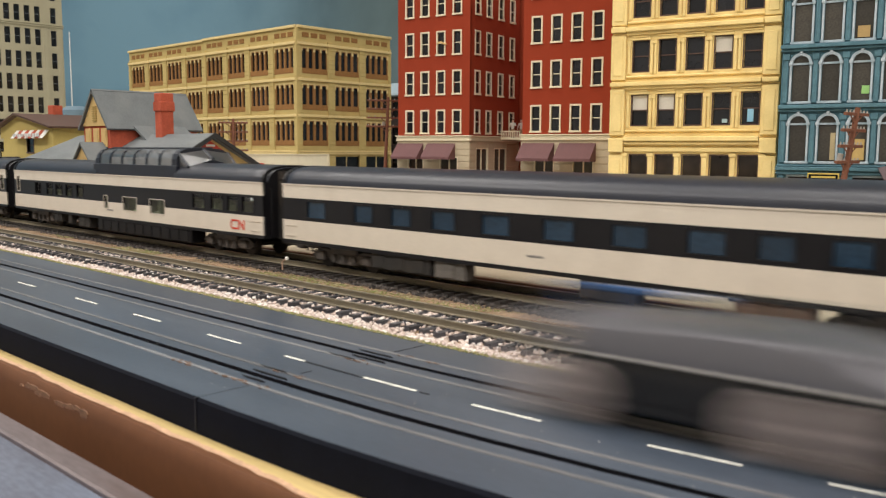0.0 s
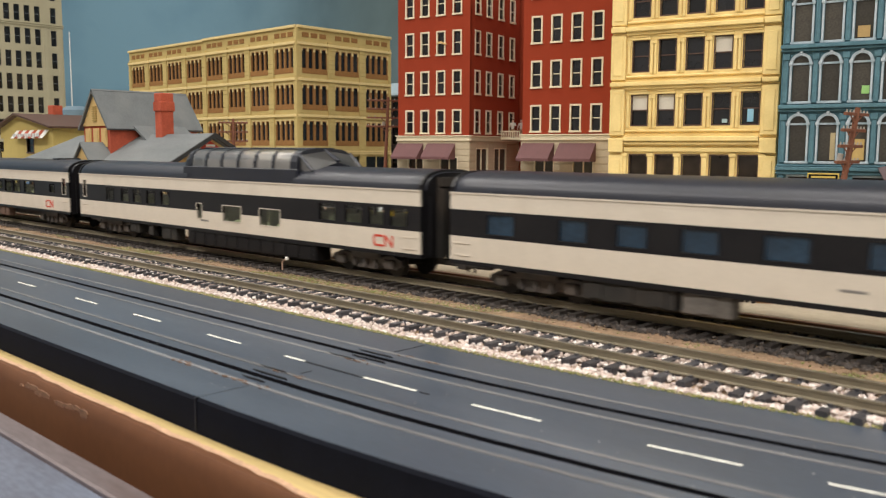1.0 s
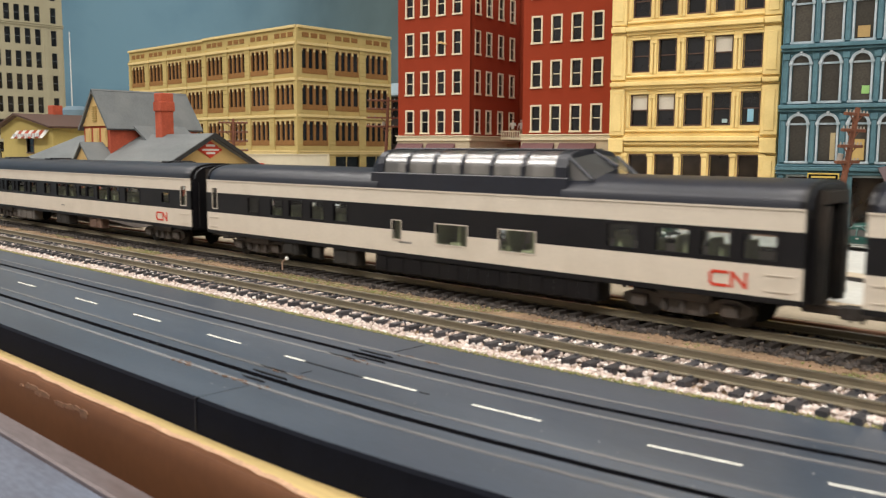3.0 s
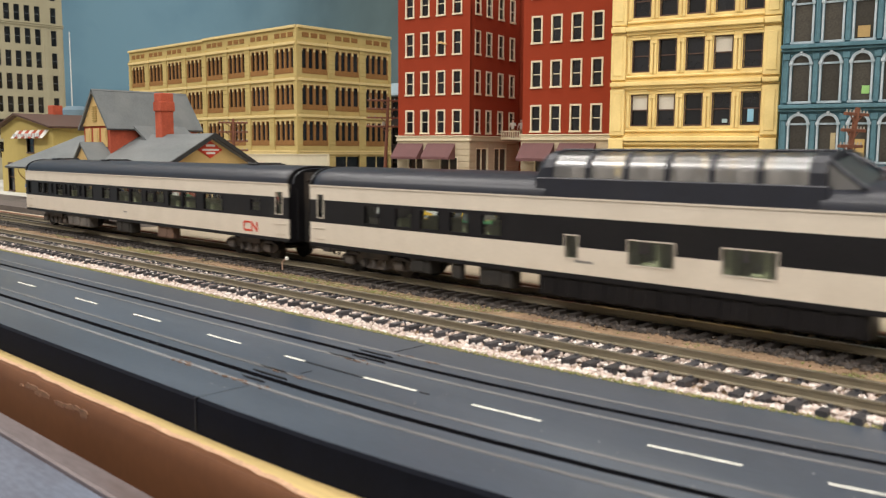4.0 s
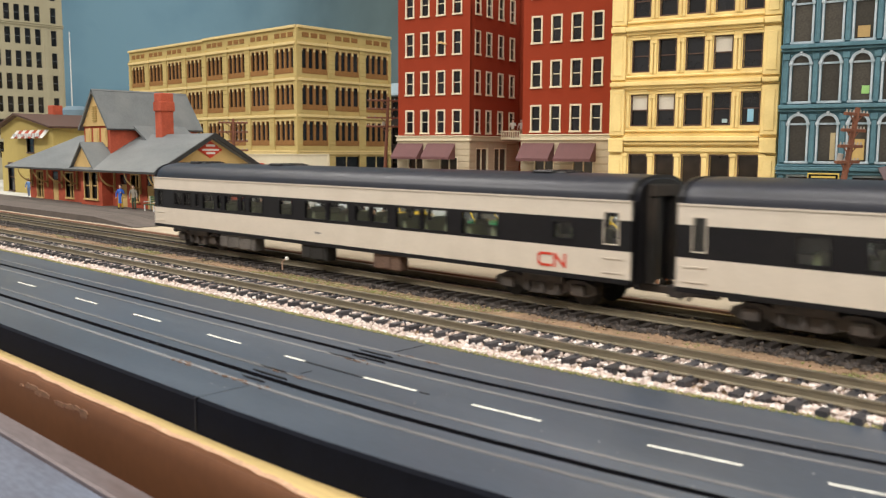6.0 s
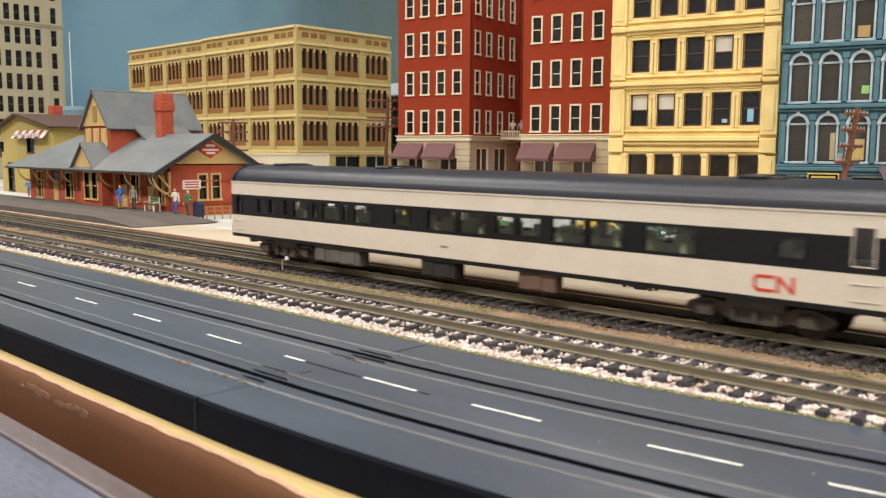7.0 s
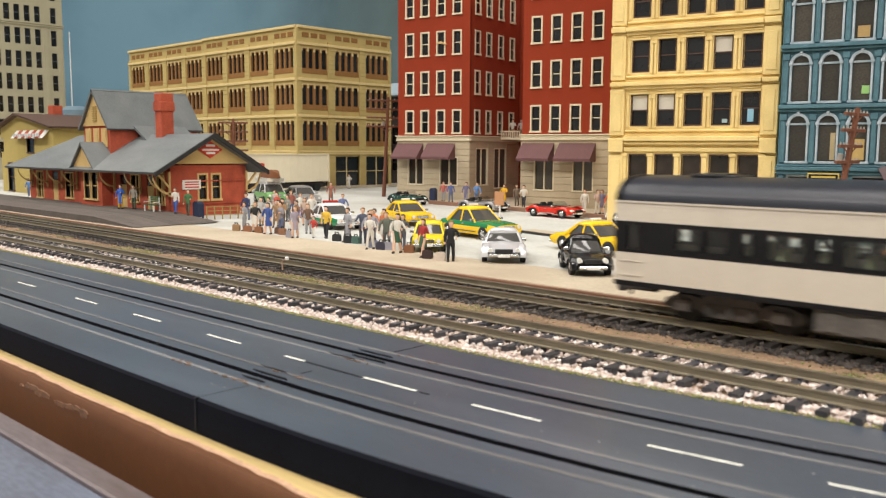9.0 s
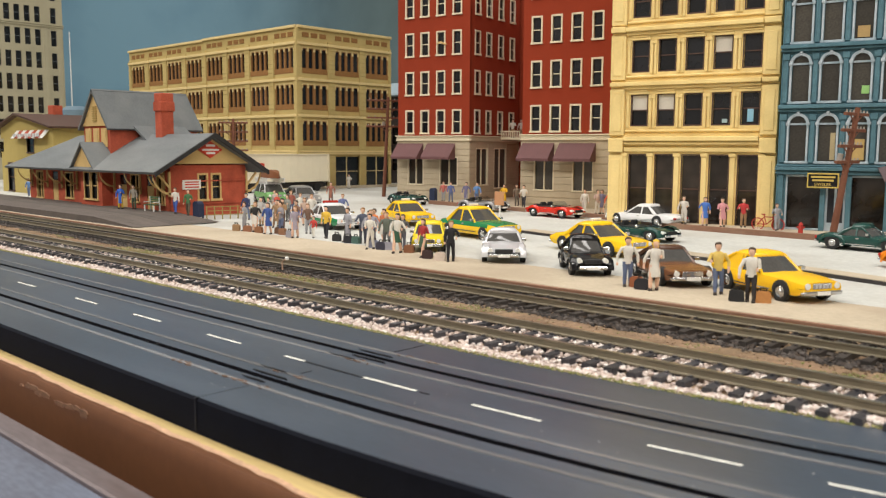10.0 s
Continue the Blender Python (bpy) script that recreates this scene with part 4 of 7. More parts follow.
for b6 in ((lx + 2, ly + 104, 0, 84, ly + 108, HZ), (0.2, 3.4, 0, 3, ly + 104, HZ), (82, 3.4, 0, 84.8, ly + 104, HZ), (lx + 0.2, ly + 3.4, 0, lx + 3, ly + 104, HZ)):
    bm = B()
    box(bm, *b6)
    part("rear_wall", bm, RED_BRICK, hotel)
bm = B()
box(bm, 4, 14, 0.2, 81, 16, HZ - 2)
box(bm, lx + 4, ly + 14, 0.2, lx + 74, ly + 16, HZ - 2)
box(bm, lx + 74, ly + 14, 0.2, lx + 76, ly + 100, HZ - 2)
part("dark_inner_wall", bm, PANE_DARK, hotel)
bm = B()
box(bm, lx + 88, ly + 60, 64, lx + 112, ly + 92, 66)
for k in range(9):
    box(bm, lx + 111, ly + 61 + k * 3.6, 66, lx + 112, ly + 62 + k * 3.6, 72)
    box(bm, lx + 90 + k * 2.6, ly + 60, 66, lx + 91 + k * 2.6, ly + 61, 72)
box(bm, lx + 88, ly + 60, 72, lx + 112, ly + 61.2, 73.2)
box(bm, lx + 110.8, ly + 60, 72, lx + 112, ly + 92, 73.2)
part("balcony", bm, CREAM_TRIM, hotel, "cream balustraded balcony over the entrance")

# yellow ornate front
yel = thing("commercial_building", "yellow painted stone front with dark sash windows and moulded ledges", "building", frame_at(-176.4, 295.5, 11.7), "city buildings")
YC = [21.5 + 19.2 * i for i in range(5)]
YR = (71.5, 109.6, 147.8, 186.0)
holes = [(c - 5.6, r, c + 5.6, r + 21) for c in YC for r in YR] + [(c - 6.2, 3, c + 6.2, 50) for c in YC]
shell(yel, 116.5, 240, 100, holes, YELLOW_STONE)
BLIND = mat("cream_blind", (0.62, 0.57, 0.48), 0.8)
for i, c in enumerate(YC):
    for j, r in enumerate(YR):
        bl = {(0, 0): 0.5, (1, 0): 0.5, (3, 1): 0.5}.get((i, j), 0)
        sash_window(yel, at(c - 5.6, 0.6, r), 11.2, 21, SASH_BROWN, key="yel", t=0.9, sill=False, blind=bl, blind_mat=BLIND)
    sash_window(yel, at(c - 6.2, 0.6, 3), 12.4, 47, SASH_BROWN, SHOP_PANE, bars=1, key="yelshop", t=0.9, sill=False)
for z, hh, pr in ((52.5, 3.0, 2.2), (57.5, 2.2, 3.2), (60, 3.2, 5.2), (96.8, 2.0, 2.4), (99.0, 2.8, 4.6), (135, 2.0, 2.4), (137.2, 2.8, 4.6), (173.2, 2.0, 2.4), (175.4, 2.8, 4.6), (66.5, 1.6, 1.6), (104.8, 1.6, 1.6), (143, 1.6, 1.6)):
    bm = B()
    box(bm, 11.2, -pr, z, 105.2, -0.05, z + hh, 0.35)
    part("ledge", bm, YELLOW_STONE, yel)
for x0, x1 in ((0, 11), (105.5, 116.5)):
    for z0, z1 in ((0, 50), (52, 62), (64, 97), (99, 102), (103.5, 135), (137, 141), (142, 173), (175, 178), (180, 238)):
        bm = B()
        box(bm, x0, -2.4 if z1 - z0 > 12 else -3.8, z0, x1, -0.05, z1, 0.4)
        if z1 - z0 > 12:
            box(bm, x0 + 2.2, -3.0, z0 + 3, x1 - 2.2, -2.3, z1 - 3, 0.3)
        part("pilaster_block", bm, YELLOW_STONE, yel)
for c in YC:
    for r in YR:
        bm = B()
        box(bm, c - 7.2, -1.5, r + 21.6, c + 7.2, -0.05, r + 23.6, 0.3)
        box(bm, c - 6.4, -2.2, r + 23.6, c + 6.4, -0.05, r + 24.4, 0.2)
        for s in (-1, 1):
            box(bm, c + s * 8.3 - 0.9, -1.3, r - 2, c + s * 8.3 + 0.9, -0.05, r + 20, 0.25)
            box(bm, c + s * 8.3 - 1.3, -1.8, r + 18.5, c + s * 8.3 + 1.3, -0.05, r + 21, 0.25)
        part("window_surround", bm, YELLOW_STONE, yel)
for i in range(6):
    x = 11.6 + 19.2 * i
    bm = B()
    box(bm, x - 1.8, -1.6, 0.5, x + 1.8, -0.05, 49, 0.35)
    box(bm, x - 2.5, -2.2, 49, x + 2.5, -0.05, 51.5, 0.3)
    part("shop_pier", bm, YELLOW_STONE, yel)

# teal iron front with round-arched windows
blu = thing("commercial_building", "teal cast-iron front with pale round-arched windows above shops", "building", frame_at(-57.6, 309.3, 11.7), "city buildings")
BC = [11.6 + 17.6 * i for i in range(6)]
BR = (47.0, 85.0, 122.5, 160.0)
holes = [(c - 5.2, r, c + 5.2, r + 29) for c in BC for r in BR] + [(7, 4, 27, 37), (45, 4, 64, 37), (83, 4, 102, 37), (30, 1, 42, 37), (67, 1, 80, 37)]
shell(blu, 110, 230, 100, holes, BLUE_IRON)


def arch_window(parent, m, w, h, pane):
    """A round-arched window: pale casing, spandrels, springing blocks, transom and pane."""
    def make():
        bm = B()
        r, zc = w / 2, h - w / 2
        n = 12
        for k in range(n):
            a0, a1 = math.pi * k / n, math.pi * (k + 1) / n
            for ri, ro, y0, y1 in ((r - 0.2, r + 1.5, -1.5, 1.5),):
                q = [(r + ri * math.cos(a0), zc + ri * math.sin(a0)), (r + ro * math.cos(a0), zc + ro * math.sin(a0)), (r + ro * math.cos(a1), zc + ro * math.sin(a1)), (r + ri * math.cos(a1), zc + ri * math.sin(a1))]
                prism(bm, q, y0, y1, "y")
        for x in (-1.4, w + 0.1):
            box(bm, x, -1.3, 0, x + 1.3, 1.5, zc, 0.15)
        for x in (-2.0, w - 0.3):
            box(bm, x, -1.9, zc - 1.0, x + 2.3, 1.5, zc + 0.9, 0.2)
        box(bm, 0, 0.3, zc - 0.7, w, 1.3, zc + 0.5)
        box(bm, -2, -1.8, -1.6, w + 2, 1.5, 0, 0.2)
        box(bm, r - 0.9, -2.0, h + 0.9, r + 0.9, 0, h + 3.0, 0.2)
        return part("window", bm, PALE_BLUE)
    win = shared(("arch", w, h), make, "window", parent, m)
    def make_sp():
        bm = B()
        r, zc = w / 2, h - w / 2
        for s in (-1, 1):
            q = [(r + s * (r + 0.1), zc), (r + s * (r + 0.1), h + 0.1), (r, h + 0.1)] + [(r + s * r * math.cos(math.pi / 2 * (1 - k / 6)), zc + r * math.sin(math.pi / 2 * (1 - k / 6))) for k in range(0, 7)]
            prism(bm, q, 0.1, 1.2, "y")
        return part("spandrel", bm, BLUE_IRON)
    shared(("sp", w, h), make_sp, "spandrel", win, Matrix())
    def make_p():
        bm = B()
        box(bm, -0.2, 1.35, -0.2, w + 0.2, 1.7, h + 0.2)
        return part("pane", bm, pane)
    shared(("ap", w, h, pane.name), make_p, "pane", win, Matrix())
    return win


for c in BC:
    for r in BR:
        arch_window(blu, at(c - 5.2, 0, r), 10.4, 29, PANE_GREY)
for z, hh, pr in ((38.5, 2.2, 2.6), (41.0, 2.4, 4.2), (43.6, 1.2, 2.0), (78.6, 1.6, 2.4), (80.4, 2.4, 4.2), (116.4, 1.6, 2.4), (118.2, 2.4, 4.2), (154, 1.6, 2.4), (155.8, 2.4, 4.2)):
    bm = B()
    box(bm, -0.5, -pr, z, 110, -0.05, z + hh, 0.3)
    part("ledge", bm, BLUE_IRON, blu)
for i in range(7):
    x = 2.8 + 17.6 * i
    for r in BR:
        bm = B()
        box(bm, x - 1.5, -1.6, r - 1, x + 1.5, -0.05, r + 26, 0.4)
        box(bm, x - 2.2, -2.2, r + 26, x + 2.2, -0.05, r + 30, 0.4)
        part("column", bm, BLUE_IRON, blu)
for x in (3, 28.6, 43.6, 65.6, 81.5, 104):
    bm = B()
    box(bm, x - 1.6, -1.8, 0, x + 1.6, -0.05, 38, 0.35)
    part("shop_pier", bm, BLUE_IRON, blu)
for a, b in ((7, 27), (45, 64), (83, 102)):
    sash_window(blu, at(a, 0.6, 4), b - a, 33, PALE_BLUE, SHOP_PANE, bars=0, t=1.2, key="shop")
for a, b in ((30, 42), (67, 80)):
    bm = B()
    w = b - a
    wall(bm, w, 0, 36, [(1.4, 7, w / 2 - 0.7, 31), (w / 2 + 0.7, 7, w - 1.4, 31)], 1.2)
    for xa, xb in ((1.4, w / 2 - 0.7), (w / 2 + 0.7, w - 1.4)):
        r, xm = (xb - xa) / 2, (xa + xb) / 2
        for sd in (-1, 1):
            prism(bm, [(xm + sd * r, 31 - r), (xm + sd * r, 31), (xm, 31)] + [(xm + sd * r * math.sin(math.pi / 12 * k), 31 - r + r * math.cos(math.pi / 12 * k)) for k in range(1, 6)], 0.1, 1.1, "y")
    box(bm, w / 2 - 0.15, -0.12, 1, w / 2 + 0.15, 0.02, 34)
    dr = part("double_door", bm, PALE_BLUE, blu, "pale grey double door with tall glass")
    dr.matrix_local = at(a, 0.6, 1)
    bm = B()
    box(bm, 1, 0.9, 6.5, w - 1, 1.1, 31.5)
    part("pane", bm, PANE_DARK, dr)

# tan corner block
cor = thing("warehouse_building", "tan brick corner warehouse with grouped narrow windows and brown spandrels", "building", at(-744.3, 443.1, GROUND), "city buildings")
TAN_TRIM = mat("pale_tan_trim", (0.62, 0.48, 0.22), 0.8, vary=0.08)
WIN_FRAME = mat("warehouse_frame", (0.17, 0.10, 0.05), 0.7)


def bay_face(name, m, w, n, z_top):
    """One face of the warehouse: bays between piers, each storey a panel with four narrow windows."""
    face = new(name)
    face.parent = cor
    face.matrix_local = m
    p = w / n
    zs = (52.0, 99.0, 146.0)
    holes = [(p * i + 7.5, z + 12, p * (i + 1) - 4.5, z + 40) for i in range(n) for z in zs]
    holes += [(p * i + 7.5, 3, p * (i + 1) - 4.5, 43) for i in range(n)]
    bm = B()
    wall(bm, w, 0, z_top, holes, 4)
    part("brick_wall", bm, TAN_BRICK, face)
    pw = p - 12.0
    for i in range(n):
        for z in zs:
            def make():
                bm = B()
                g = pw / 4
                wall(bm, pw, 0, 28, [(g * k + 1.9, 0.6, g * (k + 1) - 1.9 + (1.4 if k == 3 else 0), 25.2) for k in range(4)], 1.8)
                for v in bm.verts:
                    v.co.y += 0.6
                for k in range(5):
                    xc = min(max(g * k, 1.0), pw - 1.0)
                    box(bm, xc - 1.5, -0.3, 21.6, xc + 1.5, 0.62, 26.2, 0.2, 1)
                box(bm, 0, 0.0, 26.2, pw, 0.62, 28, 0, 1)
                return part("window", bm, [ORANGE_BRICK, TAN_TRIM])
            win = shared(("bay", round(pw, 2)), make, "window", face, at(p * i + 7.5, 0, z + 12))
            def pane():
                bm = B()
                box(bm, 0.2, 2.5, 0.2, pw - 0.2, 2.9, 27.8)
                return part("pane", bm, PANE_DARK)
            shared(("bayp", round(pw, 2)), pane, "pane", win, Matrix())
        for z in zs:
            bm = B()
            box(bm, p * i + 7.6, -0.5, z + 5.5, p * (i + 1) - 4.6, -0.04, z + 12, 0.2)
            part("spandrel", bm, ORANGE_BRICK, face)
        sash_window(face, at(p * i + 7.5, 1, 3), pw, 40, TAN_TRIM, PANE_DARK, bars=1, mull=1, t=1.0, key="whshop", sill=False)
        for k in range(3):
            bm = B()
            box(bm, p * i + 9 + k * pw / 3, -0.7, z_top - 13, p * i + 9 + (k + 0.75) * pw / 3, -0.04, z_top - 7, 0.2)
            part("brick_panel", bm, ORANGE_BRICK, face)
    for i in range(n + 1):
        x = p * i
        bm = B()
        z, rings = 0.0, []
        a, b = max(0, x - 4.2), min(w, x + 7.2)
        while z < z_top - 18:
            for zz, o in ((z, 1.2), (z + 0.35, 1.9), (z + 5.2, 1.9), (z + 5.55, 1.2)):
                rings.append([(a, -o, zz), (b, -o, zz), (b, -0.04, zz), (a, -0.04, zz)])
            z += 5.9
        loft(bm, rings)
        part("pier", bm, TAN_BRICK, face)
    for z, hh, pr in ((46, 2.4, 3.2), (49, 2.2, 2.4), (95, 3.5, 2.8), (142, 3.5, 2.8), (188, 3.5, 3.2), (z_top - 2, 3.4, 3.0)):
        bm = B()
        box(bm, 0, -pr, z, w, -0.04, z + hh, 0.3)
        part("ledge", bm, TAN_TRIM, face)


bay_face("east_face", at(0, 0, 0, 0, 0, 90), 166, 3, 211)
bay_face("south_face", at(-221.4, 0, 0), 221, 4, 211)
bay_face("south_face", at(-449.2, 0.8, 0), 227, 4, 210)
bm = B()
box(bm, -445, 5, 203, -5, 160, 205)
box(bm, -448.6, 162, 0, -0.6, 165.6, 209.6)
box(bm, -448.6, 5, 0, -445, 161.9, 209.6)
part("rear_walls", bm, TAN_BRICK, cor)
bm = B()
box(bm, -3, -1.86, 0, 1.86, 3, 209.5, 0.3)
part("corner_pier", bm, TAN_BRICK, cor)
bm = B()
box(bm, -440, 14, 0.2, -14, 16, 200)
box(bm, -16, 16, 0.2, -14, 150, 200)
part("dark_inner_wall", bm, PANE_DARK, cor)

# grey tan tower at the far end
tow = thing("office_tower", "tall grey-tan stone office tower with dark sash windows", "building", at(-1341, 220, GROUND), "city buildings")
tf = new("tower_face")
tf.parent = tow
tf.matrix_local = at(0, 0, 0, 0, 0, 90)
TC = [30, 46, 72.6, 89, 105.1, 121.4, 138.1, 164.5]
TR = [36.6 + 37.7 * k for k in range(8)]
holes = [(c - 4.6, r, c + 4.6, r + 26) for c in TC for r in TR]
bm = B()
wall(bm, 180, 0, 350, holes, 4)
part("stone_wall", bm, TOWER_STONE, tf)
for c in TC:
    for r in TR:
        sash_window(tf, at(c - 4.6, 1.4, r), 9.2, 26, mat("tower_sash", (0.10, 0.11, 0.12), 0.6) if "tower_sash" not in bpy.data.materials else bpy.data.materials["tower_sash"], PANE_DARK, key="tower", t=0.5, sill=False, depth=2)
for z in (256, 259.2):
    bm = B()
    box(bm, -1, -2.2, z, 181, -0.04, z + 2.2, 0.3)
    part("ledge", bm, TOWER_STONE, tf)
for x in (8, 59, 151.5, 174):
    bm = B()
    box(bm, x - 3.5, -1.2, 0, x + 3.5, -0.04, 255, 0.3)
    part("pier", bm, TOWER_STONE, tf)
bm = B()
box(bm, -180, 0.1, 0, -4.1, 4, 350)
box(bm, -180, 176, 0, -4.1, 179.9, 350)
box(bm, -180, 4, 0, -176, 176, 350)
box(bm, -176, 4, 340, -4.2, 176, 344)
part("side_walls", bm, TOWER_STONE, tow)


# ---- the brick station ----
stn = thing("railway_station", "red brick station with slate roofs, ochre gables and tall chimney", "building", at(0, 0, GROUND), "city buildings")
SX0, SX1, SY0, SY1 = -707.0, -438.0, 88.0, 156.0
front = [(-690, 6, -676, 30), (-655, 1, -642, 31), (-625, 8, -610, 30), (-520, 1, -508, 31), (-500, 10, -488, 31), (-475, 1, -463, 31), (-458, 10, -447, 31)]
bm = B()
wall(bm, SX1 - SX0, 0, 40, front, 3, x0=SX0)
for v in bm.verts:
    v.co.y += SY0
part("front_wall", bm, STATION_RED, stn)
bm = B()
ends = [(25, 13, 31.5, 32), (37, 13, 43.5, 32)]
wall(bm, SY1 - SY0, 0, 40, ends, 3)
ew = part("end_wall", bm, STATION_RED, stn)
ew.matrix_local = at(SX1, SY0, 0, 0, 0, 90)
for a, z0, b, z1 in ends:
    sash_window(ew, at(a, 0.2, z0), b - a, z1 - z0, OCHRE, PANE_DARK, bars=1, mull=0, t=1.6, key="stnend")
bm = B()
for z in (9.0, 27.0, 36.5):
    box(bm, -0.8, -0.9, z, SY1 - SY0 + 0.5, -0.05, z + 0.9)
part("brick_band", bm, STATION_RED, ew)
for a, z0, b, z1 in front:
    w, h = b - a, z1 - z0
    if z0 > 3:
        sash_window(stn, at(a, SY0 + 0.3, z0), w, h, OCHRE, PANE_DARK, bars=1, mull=1, t=1.4, key="stnfront")
    else:
        bm = B()
        box(bm, a, SY0 + 0.6, z0, b, SY0 + 2.2, z1 - 8, 0.2)
        box(bm, a + 2, SY0 + 0.2, z0 + 3, b - 2, SY0 + 0.7, z0 + 9, 0.2)
        box(bm, a + 2, SY0 + 0.2, z0 + 11, b - 2, SY0 + 0.7, z1 - 11, 0.2)
        part("door", bm, OCHRE, stn, "ochre panelled door")
        bm = B()
        box(bm, a, SY0 + 0.8, z1 - 8, b, SY0 + 1.6, z1)
        part("transom_pane", bm, PANE_DARK, stn)
bm = B()
box(bm, SX0, SY0 + 3, 0, SX0 + 3, SY1, 40)
box(bm, SX0, SY1 - 3, 0, SX1, SY1, 40)
part("rear_walls", bm, STATION_RED, stn)
# bay under the small front gable
bm = B()
wall(bm, 40, 0, 36, [(8, 10, 18, 32), (22, 10, 32, 32)], 2.5)
box(bm, 0, 2.5, 0, 2.5, 9, 36)
box(bm, 37.5, 2.5, 0, 40, 9, 36)
bay = part("bay", bm, STATION_RED, stn)
bay.matrix_local = at(-574, 79, 0)
for x in (8, 22):
    sash_window(bay, at(x, 0, 10), 10, 22, OCHRE, PANE_DARK, bars=1, mull=0, t=1.4, key="bay")


def slab(bm, quad, t=2.0):
    """A roof plane with thickness."""
    n = (Vector(quad[1]) - Vector(quad[0])).cross(Vector(quad[2]) - Vector(quad[0])).normalized()
    n = n if n.z > 0 else -n
    a = [bm.verts.new(Vector(q)) for q in quad]
    b = [bm.verts.new(Vector(q) - n * t) for q in quad]
    k = len(quad)
    bm.faces.new(a)
    bm.faces.new(b[::-1])
    for i in range(k):
        bm.faces.new((a[i], b[i], b[(i + 1) % k], a[(i + 1) % k]))


EV, RG, RY = 35.0, 65.0, 122.0
bm = B()
slab(bm, [(-722, 70, EV), (-427, 70, EV), (-427, RY, RG), (-668, RY, RG)])
part("front_roof", bm, SLATE, stn)
bm = B()
slab(bm, [(-722, 172, EV), (-427, 172, EV), (-427, RY, RG), (-668, RY, RG)])
part("rear_roof", bm, SLATE, stn)
bm = B()
slab(bm, [(-722, 70, EV), (-722, 172, EV), (-668, RY, RG)])
part("hip_roof", bm, SLATE, stn)
bm = B()
for y0, y1 in ((70, RY), (172, RY)):
    d = 1 if y0 < y1 else -1
    prism(bm, [(y0, EV - 3.2), (y0, EV + 0.4), (RY, RG + 0.4), (RY, RG - 3.2)], -428.5, -426.4, "x")
part("verge_board", bm, mat("black_verge", (0.02, 0.02, 0.02), 0.7), stn)
bm = B()
prism(bm, [(SY0 - 2, 41), (SY1 + 2, 41), (RY, 61.5)], SX1 - 1, SX1 + 2.2, "x")
part("end_gable", bm, OCHRE, stn, "ochre boarded gable")
bm = B()
prism(bm, [(RY - 11, 52), (RY, 45.5), (RY + 11, 52), (RY, 59)], SX1 + 2.3, SX1 + 3.4, "x")
sg = part("diamond_sign", bm, LOGO_RED, stn, "red diamond sign")
bm = B()
for y0, y1, z in ((-4, 4, 54.6), (-7.5, 7.5, 51.2), (-4, 4, 48.6)):
    box(bm, SX1 + 3.41, RY + y0, z, SX1 + 3.6, RY + y1, z + 1.6)
part("lettering_bar", bm, WHITE, sg)
bm = B()
box(bm, SX1 + 0.05, 98, 21, SX1 + 1.2, 114, 28.5, 0.2)
nb = part("notice_board", bm, WHITE, stn, "small white notice board with red lettering")
bm = B()
for z in (22.3, 24.4, 26.3):
    box(bm, SX1 + 1.21, 100, z, SX1 + 1.35, 112, z + 1.0)
part("lettering_bar", bm, LOGO_RED, nb)
# eave brackets
for x in (-700, -664, -632, -600, -528, -484, -446):
    bm = B()
    for k in range(5):
        a0, a1 = radians(18 * k), radians(18 * k + 18)
        prism(bm, [(SY0 - 14 * math.sin(a0) - 0.2, 20 + 14 * (1 - math.cos(a0)) + 0.0), (SY0 - 14 * math.sin(a1) - 0.2, 20 + 14 * (1 - math.cos(a1))), (SY0 - 14 * math.sin(a1) - 0.2, 21.4 + 14 * (1 - math.cos(a1))), (SY0 - 14 * math.sin(a0) - 0.2, 21.4 + 14 * (1 - math.cos(a0)))], x - 0.7, x + 0.7, "x")
    box(bm, x - 0.7, SY0 - 1.5, 16, x + 0.7, SY0 - 0.1, 34)
    box(bm, x - 0.7, SY0 - 15, 33, x + 0.7, SY0 - 0.1, 34.5)
    part("eave_bracket", bm, OCHRE, stn)
for y, s in ((SY0, -1), (SY1, 1)):
    bm = B()
    for k in range(5):
        a0, a1 = radians(18 * k), radians(18 * k + 18)
        q = [(y + s * 15 * math.sin(a0), 17 + 17 * (1 - math.cos(a0))), (y + s * 15 * math.sin(a1), 17 + 17 * (1 - math.cos(a1))), (y + s * 15 * math.sin(a1), 18.8 + 17 * (1 - math.cos(a1))), (y + s * 15 * math.sin(a0), 18.8 + 17 * (1 - math.cos(a0)))]
        prism(bm, q, SX1 - 0.6, SX1 + 1.0, "x")
    prism(bm, [(y, 16), (y + s * 1.6, 16), (y + s * 1.6, 35), (y, 35)], SX1 - 0.6, SX1 + 1.0, "x")
    prism(bm, [(y + s * 1, 24), (y + s * 2, 23), (y + s * 11, 33), (y + s * 10, 34)], SX1 - 0.4, SX1 + 0.8, "x")
    part("gable_bracket", bm, OCHRE, stn)
